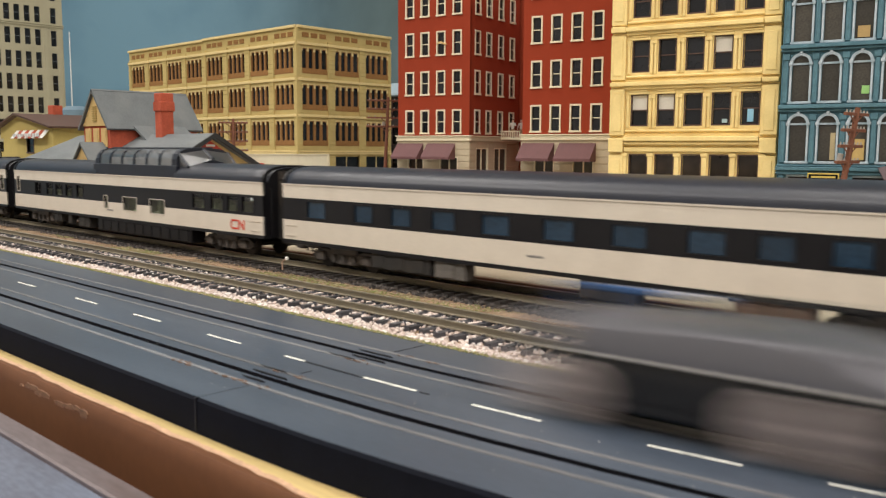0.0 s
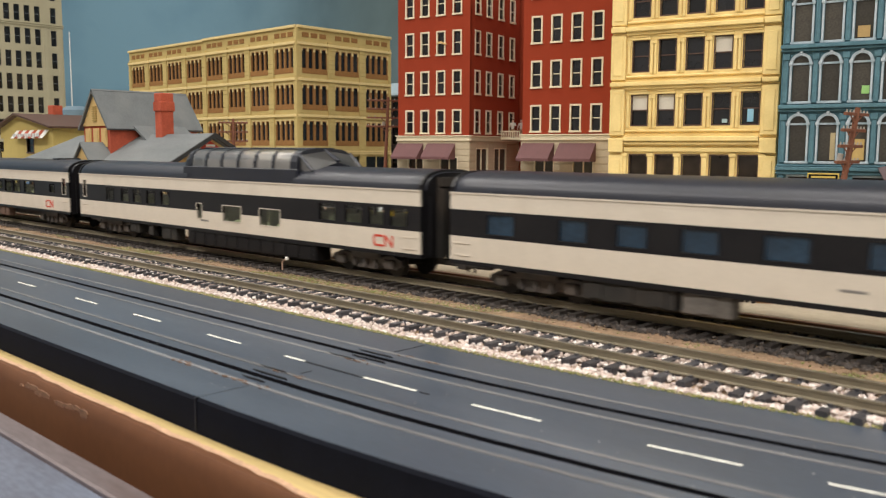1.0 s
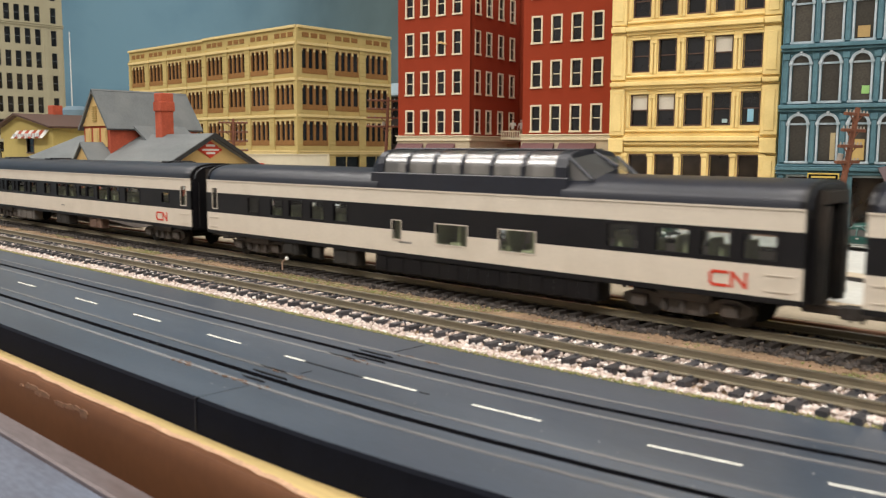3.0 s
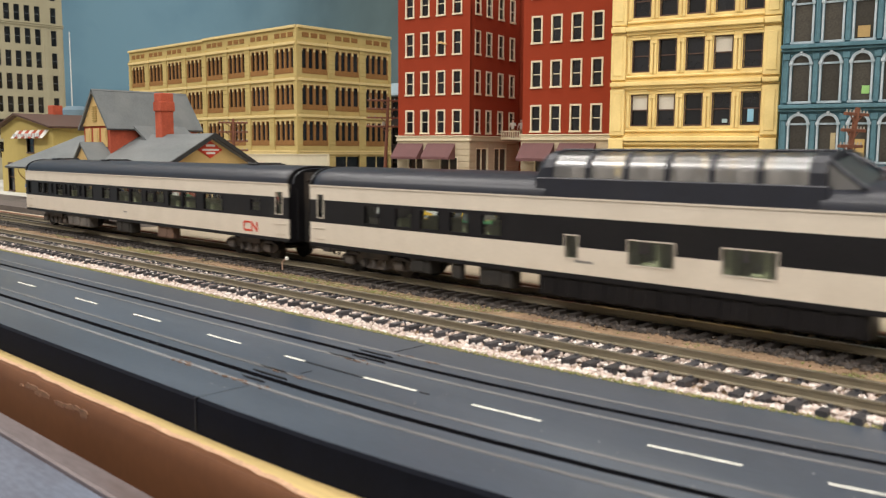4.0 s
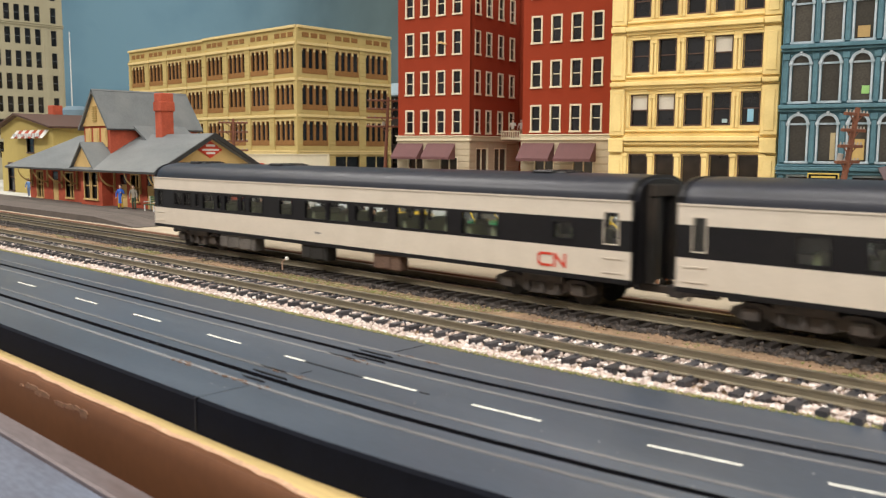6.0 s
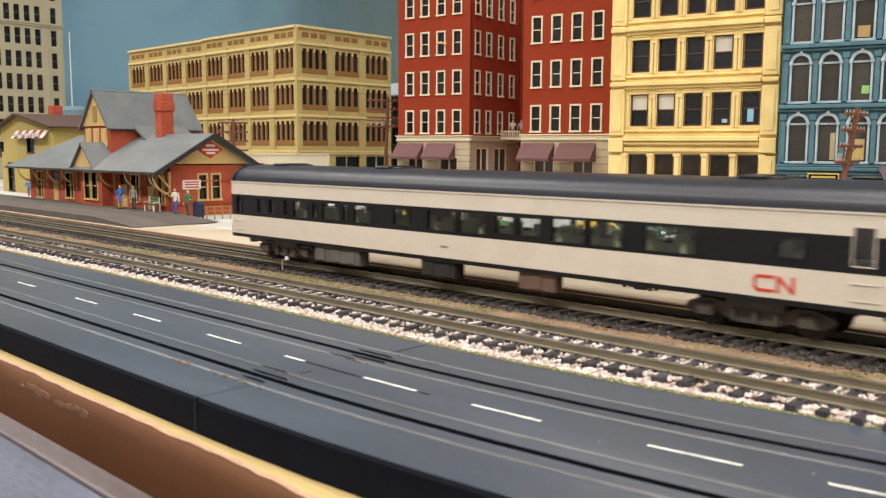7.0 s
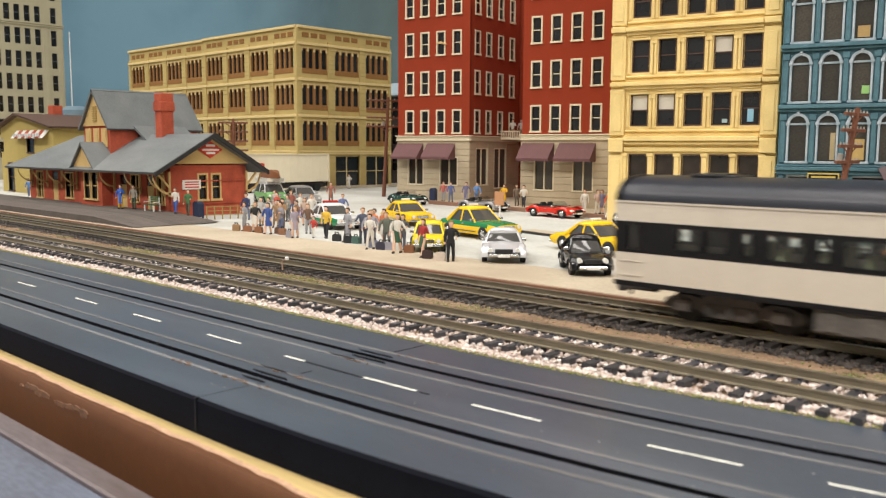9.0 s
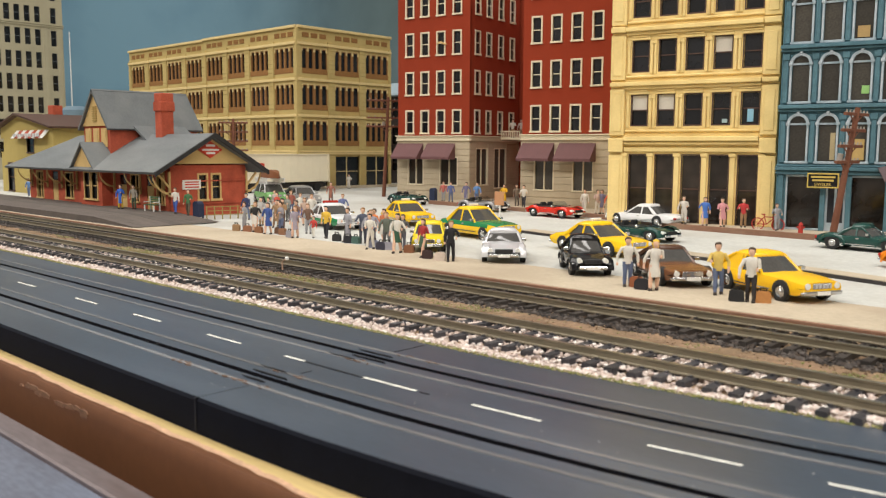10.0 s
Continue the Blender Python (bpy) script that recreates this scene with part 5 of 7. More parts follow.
# cross block with its steep roof
cx, hw, yf, yb = -569.0, 25.0, 93.0, 176.0
bm = B()
box(bm, cx - hw, yf, 36, cx + hw, yf + 3, 72)
box(bm, cx + hw - 3, yf + 3, 36, cx + hw, yb, 72)
box(bm, cx - hw, yf + 3, 36, cx - hw + 3, yb, 72)
box(bm, cx - hw, yb - 3, 36, cx + hw, yb, 72)
box(bm, cx + hw, yf + 22, 44, cx + hw + 26, yf + 26, 58)
box(bm, cx - hw - 14, yf + 12, 40, cx - hw, yf + 16, 60)
part("upper_walls", bm, STATION_RED, stn)
for k in (-1, 0, 1):
    bm = B()
    box(bm, cx + k * 15 - 5.2, yf - 1.2, 54, cx + k * 15 + 5.2, yf - 0.05, 70, 0.2)
    box(bm, cx + k * 15 - 3.6, yf - 1.6, 56, cx + k * 15 + 3.6, yf - 1.1, 68, 0.2)
    part("shutter_panel", bm, OCHRE, stn)
bm = B()
prism(bm, [(cx - hw, 72), (cx + hw, 72), (cx, 101)], yf - 1.5, yf + 1, "y")
g = part("upper_gable", bm, OCHRE, stn, "ochre boarded gable")
bm = B()
for k in range(7):
    box(bm, cx - 4, yf - 2.4, 76 + k * 2, cx + 4, yf - 1.5, 77.2 + k * 2)
part("louvre", bm, mat("ochre_louvre", (0.45, 0.31, 0.10), 0.8), g)
bm = B()
slab(bm, [(cx, yf - 4, 104), (cx, yb + 4, 104), (cx + hw + 4, yb + 4, 69.5), (cx + hw + 4, yf - 4, 69.5)])
slab(bm, [(cx, yf - 4, 104), (cx, yb + 4, 104), (cx - hw - 4, yb + 4, 69.5), (cx - hw - 4, yf - 4, 69.5)])
slab(bm, [(cx + hw + 2, yf + 20, 72.5), (cx + hw + 2, yb - 14, 72.5), (cx + hw + 30, yb - 14, 57), (cx + hw + 30, yf + 20, 57)])
slab(bm, [(cx - hw - 2, yf + 10, 72.5), (cx - hw - 2, yb - 14, 72.5), (cx - hw - 18, yb - 14, 59), (cx - hw - 18, yf + 10, 59)])
part("steep_roof", bm, SLATE, stn)
bm = B()
box(bm, -511.5, 117, 50, -500.5, 128, 88, 0.3)
box(bm, -512.5, 116, 84, -499.5, 129, 92, 0.4)
box(bm, -511.8, 116.7, 92, -500.2, 128.3, 99, 0.4)
part("chimney", bm, STATION_RED, stn, "tall red brick chimney")
bm = B()
prism(bm, [(-577, 35), (-533, 35), (-555, 56)], 73.5, 76, "y")
part("front_gable", bm, OCHRE, stn)
bm = B()
slab(bm, [(-555, 71, 58), (-555, 104, 58), (-530, 88, 34), (-530, 71, 34)], 1.5)
slab(bm, [(-555, 71, 58), (-555, 104, 58), (-580, 88, 34), (-580, 71, 34)], 1.5)
part("gable_roof", bm, SLATE, stn)

# plank platform before the station, with its ramp
pk = thing("plank_platform", "dark grey wooden plank platform with a sloping end before the station", "platform", at(0, 0, GROUND))
for i in range(9):
    bm = B()
    y0 = 23 + i * 7.2
    v = [(-900, 0.4), (-900, 4.6), (-430, 4.6), (-368, 0.75)]
    prism(bm, v, y0, y0 + 6.9, "y")
    part("plank", bm, PLANK_GREY, pk)
bm = B()
box(bm, -900, 21.8, -6, -372, 22.8, 0.7)
part("edge_beam", bm, PLANK_GREY, pk)
stn.matrix_world = at(0, 0, GROUND + 0.1)

# small olive-yellow house beyond the station
hs = thing("house", "olive-yellow boarded house with a striped sign awning", "building", at(-950, 150, GROUND), "city buildings")
bm = B()
wall(bm, 152, 0, 76, [(0, 48, 8, 64), (80, 48, 98, 64), (20, 2, 36, 34), (118, 8, 136, 34)], 3)
prism(bm, [(0, 76), (152, 76), (60, 91)], 0, 3, "y")
box(bm, 149, 3, 0, 152, 90, 76)
part("wall", bm, OLIVE_YELLOW, hs)
for a, z0, b, z1 in ((80, 48, 98, 64), (118, 8, 136, 34), (20, 2, 36, 34)):
    sash_window(hs, at(a, 0.3, z0), b - a, z1 - z0, SASH_BROWN, PANE_DARK, t=1.5, key="house")
bm = B()
slab(bm, [(60, -7, 93), (60, 95, 93), (160, 95, 76.5), (160, -7, 76.5)])
slab(bm, [(60, -7, 93), (60, 95, 93), (-20, 95, 73), (-20, -7, 73)])
part("roof", bm, SASH_BROWN, hs, "brown roof")
bm = B()
box(bm, 44, 40, 86, 58, 52, 104, 0.4)
part("chimney", bm, STATION_RED, hs)
for k in range(9):
    bm = B()
    x = 52 + k * 10
    slab(bm, [(x, -0.5, 73), (x + 10, -0.5, 73), (x + 10, -8, 64), (x, -8, 64)], 0.8)
    part("awning_stripe", bm, WHITE if k % 2 == 0 else STATION_RED, hs)
bm = B()
for k in range(7):
    box(bm, 62 + k * 11, -9, 65.5, 69 + k * 11, -8.2, 69)
part("lettering_bar", bm, mat("pale_letter", (0.5, 0.5, 0.5), 0.7), hs)

# silo and mast by the tower
sl = thing("water_tank", "pale blue-grey cylindrical tank behind the station", "tank", at(-1146, 330, GROUND))
bm = B()
rod(bm, (0, 0, 0), (0, 0, 110), 22, 22, 24)
rod(bm, (0, 0, 110), (0, 0, 116), 22, 12, 24)
part("tank", bm, mat("blue_grey_tank", (0.13, 0.2, 0.25), 0.5, vary=0.1), sl, smooth=True)
bm = B()
rod(bm, (0, 0, 0), (0, 0, 246), 1.1, 0.7, 8)
ms = part("mast", bm, WHITE)
ms.matrix_world = at(-1293, 390, GROUND)
tagged(ms, "thin white mast standing before the backdrop", "mast")

# ---- kerbs and pavements of the street ----
def strip(name, pts, w, z0, z1, material, label):
    bm = B()
    for (xa, ya), (xb, yb2) in zip(pts, pts[1:]):
        d = Vector((xb - xa, yb2 - ya, 0)).normalized()
        n = Vector((-d.y, d.x, 0)) * w
        a, b = Vector((xa, ya, 0)), Vector((xb, yb2, 0))
        q = [a, b, b + n, a + n]
        prism(bm, [(p.x, p.y) for p in q], z0, z1, "z")
    return tagged(part(name, bm, material), label, "pavement", kind="structure")


ISLAND = [(-172, 186), (-136, 178), (-35, 142), (35, 126), (68, 116), (330, 40)]
strip("pavement_island", ISLAND, 11, -3, 0.9, PLATFORM, "narrow tan kerb island between lot and street")
# near-black strip on the kerb's near face: the shadow line put in as colour
strip("pavement_island_face", [(x, y - 0.7) for x, y in ISLAND], 0.7, -3, 0.6, mat("kerb_shade_black", (0.03, 0.026, 0.024), 0.8, vary=0.3), "near face of the kerb island, its shade painted black")
strip("pavement_kerb", [(-420, 355), (-225, 330), (-110, 284), (-20, 277), (120, 262)], 4, -3, 2.4, EDGE_RED, "brown kerb edge before the shops")
bm = B()
prism(bm, [(-416, 358), (-224, 334), (-110, 288.2), (-20, 281.2), (120, 266.2), (120, 400), (-416, 480)], -3, 1.6, "z")
tagged(part("pavement_shops", bm, PLATFORM), "tan pavement before the hotel and shops", "pavement", kind="structure")
strip("pavement_warehouse", [(-740, 425), (-725, 640)], 10, -3, 2.5, PLATFORM, "kerb before the warehouse")

# ---- vehicles ----
CHROME = mat("chrome", (0.62, 0.62, 0.62), 0.18, metal=0.95, vary=0.05, bump=0)
TYRE = mat("tyre_black", (0.012, 0.012, 0.012), 0.7, vary=0.2)
CAR_WINDOW = mat("car_window", (0.070, 0.068, 0.064), 0.07, vary=0.2, scale=60, bump=0)
LENS = mat("headlight_lens", (0.72, 0.71, 0.66), 0.15, vary=0.05, bump=0)
TAIL = mat("tail_lens", (0.4, 0.02, 0.015), 0.25, vary=0.05, bump=0)
RUBBER = mat("black_trim", (0.015, 0.015, 0.016), 0.6)
TAXI = mat("taxi_yellow", (0.86, 0.54, 0.012), 0.25, vary=0.04, bump=0)


def paint(name, c, rough=0.25, metal=0.0):
    return mat(name, c, rough, metal, vary=0.05, bump=0)


def car(name, label, x, y, heading, colour, L=52, Wd=20, H=16, hood=0.30, trunk=0.2, roof=None, open_top=False, round_nose=False, fastback=False, stripe=None, sign=False, front_lamps=True, bonnet=None, lower=None, quarter=False, z=GROUND):
    """A parked model car, nose towards +x: lofted body, glazed cabin, wheels, bumpers, lamps and grille."""
    h = radians(heading)
    c = thing(name, label, "car", at(x - math.cos(h) * L / 2, y - math.sin(h) * L / 2, z, 0, 0, heading), "parked cars")
    hl, hw, zb, belt = L / 2, Wd / 2, 3.0, H * 0.56
    prof = []
    n = 16
    for i in range(n + 1):
        u = i / n
        xx = -hl + L * u
        taper = 1 - 0.14 * abs(2 * u - 1) ** 4 - (0.12 * abs(2 * u - 1) ** 3 if round_nose else 0)
        top = belt
        if u < 0.08:
            top = belt * (0.80 + 2.4 * u)
        if u > 1 - hood:
            k = (u - (1 - hood)) / hood
            top = belt * (1 - (0.34 if round_nose else 0.13) * k ** 2.2)
        low = zb + (1.2 if u in (0, 1) else 0)
        w = hw * taper
        prof.append([(xx, -w * 0.93, low), (xx, -w, low + 1.6), (xx, -w * 1.0, top * 0.72), (xx, -w * 0.94, top * 0.93), (xx, -w * 0.78, top), (xx, 0, top + 0.35), (xx, w * 0.78, top), (xx, w * 0.94, top * 0.93), (xx, w, top * 0.72), (xx, w, low + 1.6), (xx, w * 0.93, low)])
    bm = B()
    loft(bm, prof)
    mats = [colour]
    if stripe is not None:
        mats.append(stripe)
        for fc in bm.faces:
            zc = fc.calc_center_median().z
            if zc > belt * 0.8 and abs(fc.calc_center_median().y) > hw * 0.6 or (zc > belt * 0.9 and abs(fc.calc_center_median().x) > hl * 0.35):
                fc.material_index = 1
    if bonnet is not None:
        mats.append(bonnet)
        for fc in bm.faces:
            q = fc.calc_center_median()
            if q.z > belt * 0.8 and q.x > hl * 0.45:
                fc.material_index = len(mats) - 1
    if lower is not None:
        mats.append(lower)
        for fc in bm.faces:
            q = fc.calc_center_median()
            if q.z < belt * 0.78 and abs(q.y) > hw * 0.85:
                fc.material_index = len(mats) - 1
    body = part("body", bm, mats, c, smooth=True)
    # cabin: dark panes between painted pillars under a crowned roof
    xb, xf = -hl + L * trunk, hl - L * hood
    rb, rf = (xb + L * (0.24 if fastback else 0.14), xf - L * (0.12 if round_nose else 0.16))
    w0, w1 = hw * 0.88, hw * 0.68
    if not open_top:
        zr = H - (2.4 if round_nose else 1.5)
        def ring(k, grow=0.0, wide=0.0):
            """The cabin's outline at the share k of its height, with cut corners and a bowed windscreen."""
            q = k ** (1.25 if round_nose else 1.0)
            zz = belt - 0.8 + (zr - belt + 0.8) * k
            xr, xv, ww = xb + (rb - xb) * q - grow, xf + (rf - xf) * q + grow, w0 + (w1 - w0) * k + wide
            return [(xr + 0.9, -ww, zz), (xv - 2.0, -ww, zz), (xv - 0.5, -ww * 0.72, zz), (xv, 0, zz), (xv - 0.5, ww * 0.72, zz), (xv - 2.0, ww, zz), (xr + 0.9, ww, zz), (xr, ww * 0.7, zz), (xr, -ww * 0.7, zz)]
        steps = (0, 0.25, 0.5, 0.75, 1.0)
        bm = B()
        loft(bm, [ring(k, -0.15, -0.15) for k in steps])
        cab = part("cabin_glass", bm, CAR_WINDOW, c, "dark glossy car windows", smooth=True)
        bm = B()
        top = ring(1.0, 0.35, 0.3)
        mid_x, dome = (rb + rf) / 2, H - zr
        crown = []
        for shrink, lift in ((1.0, -0.5), (1.0, 0.1), (0.93, 0.5), (0.78, 0.8), (0.5, 0.95), (0.15, 1.0)):
            crown.append([(mid_x + (p[0] - mid_x) * shrink, p[1] * shrink, zr + dome * lift) for p in top])
        loft(bm, crown)
        part("roof", bm, roof or colour, c, smooth=True)
        base, head = [ring(k, 0.1, 0.1) for k in (0, 0.5)], ring(1.0, 0.1, 0.1)
        mids = base[1]
        base = base[0]
        for i in (0, 1, 5, 6):
            bm = B()
            thick = 1.25 if i in (0, 6) else 0.55
            rod(bm, base[i], mids[i], thick, thick * 0.85, 6)
            rod(bm, mids[i], head[i], thick * 0.85, 0.65, 6)
            part("pillar", bm, roof or colour, c)
        for s in (-1, 1):
            for u in (0.46,):
                bm = B()
                xm = rb + (rf - rb) * u
                loft(bm, [[(xm - 0.4 + d, s * (w0 + 0.15), belt - 0.6), (xm + 0.4 + d, s * (w0 + 0.15), belt - 0.6), (xm + 0.55, s * (w1 + 0.3), zr), (xm - 0.55, s * (w1 + 0.3), zr)] for d in (0, 0.01)][:1] + [[(xm - 0.55, s * (w0 - 0.5), belt - 0.6), (xm + 0.55, s * (w0 - 0.5), belt - 0.6), (xm + 0.55, s * (w1 - 0.4), zr), (xm - 0.55, s * (w1 - 0.4), zr)]])
                part("pillar", bm, roof or colour, c)
            if quarter:
                bm = B()
                q = [(xb + 2.5, w0 + 0.2, belt - 0.6), (rb + (rf - rb) * 0.4, w0 + 0.2, belt - 0.6), (rb + (rf - rb) * 0.36, w1 + 0.35, zr), (rb + 0.5, w1 + 0.35, zr)]
                loft(bm, [[(p[0], s * p[1], p[2]) for p in q], [(p[0], s * (p[1] - 1.2), p[2]) for p in q]])
                part("quarter_panel", bm, colour, c)
    else:
        bm = B()
        box(bm, xb + 2, -w0 + 1, belt - 1, xf - 5, w0 - 1, belt + 0.6)
        for s in (-1, 1):
            box(bm, xb + 5, s * 4 - 2.6, belt, xb + 7, s * 4 + 2.6, belt + 3.6, 0.5)
        box(bm, xb - 3, -w0 + 2, belt, xb + 2, w0 - 2, belt + 1.8, 0.7)
        part("seats", bm, RUBBER, c, "dark open cockpit with two seats")
        bm = B()
        loft(bm, [[(xf - 4, -w0, belt), (xf - 3.2, -w0, belt), (xf - 3.2, w0, belt), (xf - 4, w0, belt)], [(xf - 8, -w0 * 0.85, belt + 4.5), (xf - 7.4, -w0 * 0.85, belt + 4.5), (xf - 7.4, w0 * 0.85, belt + 4.5), (xf - 8, w0 * 0.85, belt + 4.5)]])
        part("windscreen", bm, CAR_GLASS, c)
    if round_nose:
        for fx in (-hl * 0.58, hl * 0.62):
            for sd in (-1, 1):
                bm = B()
                rr = []
                for i in range(11):
                    a = math.pi * i / 10
                    rr.append([(fx - 7.6 * math.cos(a), sd * (hw * 0.70), 3.2 + 6.0 * math.sin(a) ** 0.8 * 0.95), (fx - 7.6 * math.cos(a), sd * (hw * 0.92), 3.2 + 6.0 * math.sin(a) ** 0.8), (fx - 7.2 * math.cos(a), sd * (hw + 0.5), 3.0 + 5.0 * math.sin(a) ** 0.8), (fx - 6.2 * math.cos(a), sd * (hw + 0.6), 2.8 + 4.2 * math.sin(a) ** 0.8)])
                loft(bm, rr, closed=False, caps=False)
                part("fender", bm, colour, c, smooth=True)
    # wheels
    r = 3.7
    for wx in (-hl * 0.58, hl * 0.62):
        for s in (-1, 1):
            bm = B()
            ring = lambda y, rr: [(rr * math.cos(a), y, rr * math.sin(a)) for a in [2 * math.pi * k / 18 for k in range(18)]]
            loft(bm, [ring(s * -1.2, r * 0.9), ring(s * -1.0, r), ring(s * 1.0, r), ring(s * 1.25, r * 0.9), ring(s * 1.25, r * 0.66), ring(s * 0.9, r * 0.62)])
            wh = part("wheel", bm, TYRE, c, smooth=True)
            wh.matrix_local = at(wx, s * (hw - 0.9), r)
            bm = B()
            loft(bm, [ring(s * 0.8, r * 0.62), ring(s * 1.15, r * 0.5), ring(s * 0.95, r * 0.3), ring(s * 1.4, r * 0.16)])
            part("rim", bm, CHROME, wh, smooth=True)
            bm = B()
            loft(bm, [[(wx + 4.25 * math.cos(a), s * (hw + 0.02), r + 4.25 * math.sin(a)) for a in [math.pi * k / 12 for k in range(13)]], [(wx + 4.25 * math.cos(a), s * (hw - 2), r + 4.25 * math.sin(a)) for a in [math.pi * k / 12 for k in range(13)]]])
            part("wheel_arch", bm, RUBBER, c)
    for nm, xx, s in (("front_bumper", hl, 1), ("rear_bumper", -hl, -1)):
        bm = B()
        w = hw * (0.72 if round_nose else 0.86)
        box(bm, min(xx - s * 1.2, xx + s * 1.0), -w, 3.4, max(xx - s * 1.2, xx + s * 1.0), w, 4.9, 0.5)
        part(nm, bm, CHROME, c)
    if front_lamps:
        zl = belt * 0.74
        for s in (-1, 1):
            bm = B()
            rod(bm, (hl - (3.0 if round_nose else 1.2), s * hw * 0.64, zl), (hl - (0.9 if round_nose else 0.0) + 0.4, s * hw * 0.64, zl), 1.3, 1.1, 12)
            part("headlight", bm, LENS, c, smooth=True)
            bm = B()
            box(bm, -hl - 0.3, s * hw * 0.62 - 1.6, belt * 0.62, -hl + 0.8, s * hw * 0.62 + 1.6, belt * 0.8, 0.2)
            part("tail_light", bm, TAIL, c)
        bm = B()
        box(bm, hl - 1.0, -hw * 0.42, zl - 1.1, hl + 0.25, hw * 0.42, zl + 1.0, 0.3)
        for k in range(-2, 3):
            box(bm, hl + 0.2, k * hw * 0.16 - 0.2, zl - 1.0, hl + 0.5, k * hw * 0.16 + 0.2, zl + 0.9)
        part("grille", bm, CHROME if not round_nose else RUBBER, c)
        bm = B()
        box(bm, hl + 0.9, -2.8, 3.5, hl + 1.2, 2.8, 4.8)
        part("number_plate", bm, WHITE, c, "blank plate")
    bm = B()
    for s in (-1, 1):
        box(bm, xf - 4.5, s * hw * 0.92 - 0.1, belt + 0.4, xf - 2.8, s * (hw + 1.2) + 0.1, belt + 1.7, 0.2) if s > 0 else box(bm, xf - 4.5, s * (hw + 1.2) - 0.1, belt + 0.4, xf - 2.8, s * hw * 0.92 + 0.1, belt + 1.7, 0.2)
        box(bm, -2, s * hw + (-0.25 if s < 0 else -0.1), belt * 0.8, 0, s * hw + (0.1 if s < 0 else 0.25), belt * 0.86)
    part("mirrors", bm, CHROME, c)
    bm = B()
    for s in (-1, 1):
        box(bm, -hl * 0.4, min(s * hw * 1.0, s * (hw + 0.2)), belt * 0.42, hl * 0.4, max(s * hw * 1.0, s * (hw + 0.2)), belt * 0.47)
    part("side_trim", bm, CHROME if stripe is None else RUBBER, c)
    if sign:
        bm = B()
        box(bm, -1.6 + (rb + rf) / 2, -3.2 if sign is True else -5.5, H - 0.15, 0.6 + (rb + rf) / 2, 3.2 if sign is True else 5.5, H + 1.5, 0.4)
        part("roof_sign", bm, LENS if sign is True else TAIL, c, "small lamp bar on the roof")
    return c


GREEN_P, BROWN_P, SILVER_P, BLACK_P = paint("green_paint", (0.02, 0.20, 0.07)), paint("brown_paint", (0.16, 0.062, 0.022)), paint("silver_paint", (0.64, 0.64, 0.65), 0.25, 0.35), paint("black_paint", (0.008, 0.008, 0.009), 0.12)
RED_P, WHITE_P, DKGREEN_P, ORANGE_P, YEL_P = paint("red_paint", (0.60, 0.03, 0.015)), paint("white_car_paint", (0.72, 0.72, 0.72)), paint("dark_green_paint", (0.012, 0.055, 0.045)), paint("orange_paint", (0.75, 0.22, 0.01)), paint("bright_yellow_paint", (0.80, 0.62, 0.02))
GREY_P = paint("grey_silver_paint", (0.33, 0.33, 0.33), 0.3, 0.4)
car("parked_car", "bright yellow hatchback with chrome bumper beside the platform", 64, 54, -27, paint("amber_paint", (0.86, 0.50, 0.010)), 49, 20, 16.0, hood=0.36, trunk=0.0, fastback=True, quarter=True)
car("parked_car", "brown metallic coupe with pale roof and wide chrome grille", 16, 53, -40, BROWN_P, 47, 20.5, 14.5, hood=0.38, trunk=0.12, roof=paint("pale_vinyl_roof", (0.10, 0.05, 0.03)), fastback=True)
car("parked_car", "glossy black rounded beetle car with chrome bumpers", -28, 51, -46, BLACK_P, 42, 17, 16.5, hood=0.36, trunk=0.08, round_nose=True, fastback=True)
car("parked_car", "silver vintage sports coupe facing the platform", -81, 57, -50, SILVER_P, 50, 20, 15, hood=0.42, trunk=0.14, round_nose=True, fastback=True)
car("parked_car", "bright yellow compact car with black rear window", -137.5, 64, -48, YEL_P, 42, 18, 15, hood=0.34, trunk=0.02, fastback=True)
car("taxi", "yellow modern taxi sedan with dark side emblem", -49, 124, -14, TAXI, 58, 22, 16.5, hood=0.28, trunk=0.22, sign=True)
car("taxi", "yellow and green checker-style taxi with white roof sign", -145, 140, -12, TAXI, 60, 22, 19, hood=0.30, trunk=0.18, stripe=GREEN_P, sign=True)
car("taxi", "yellow modern taxi with roof sign and black tyres", -247, 172, -22, TAXI, 58, 22, 16.5, hood=0.28, trunk=0.2, sign=True)
car("police_car", "white and green patrol sedan with roof lights", -260, 117, -17, WHITE_P, 60, 22, 16.5, hood=0.30, trunk=0.2, lower=GREEN_P, sign=2)
car("parked_car", "dark green open roadster by the hotel", -410, 334, -14, DKGREEN_P, 50, 20, 15, open_top=True, round_nose=True)
car("parked_car", "silver grey open roadster parked by the hotel", -297, 322, -6, GREY_P, 52, 20, 14, open_top=True, round_nose=True, hood=0.4)
car("parked_car", "red open convertible parked before the hotel", -211, 309, -8, RED_P, 52, 20, 14.5, open_top=True, round_nose=True)
car("parked_car", "white sedan parked before the yellow building", -178, 306, 172, WHITE_P, 60, 22, 15.5, hood=0.28, trunk=0.22)
car("parked_car", "dark green open sports car in the street", -72, 200, -10, DKGREEN_P, 48, 20, 14, open_top=True, round_nose=True)
car("parked_car", "dark green sporty coupe parked before the teal shops", 45, 241, -6, DKGREEN_P, 50, 20, 15, hood=0.34, trunk=0.24, round_nose=True)
car("parked_car", "orange compact car at the street corner", 91, 176, -8, ORANGE_P, 44, 19, 15, round_nose=True, fastback=True)
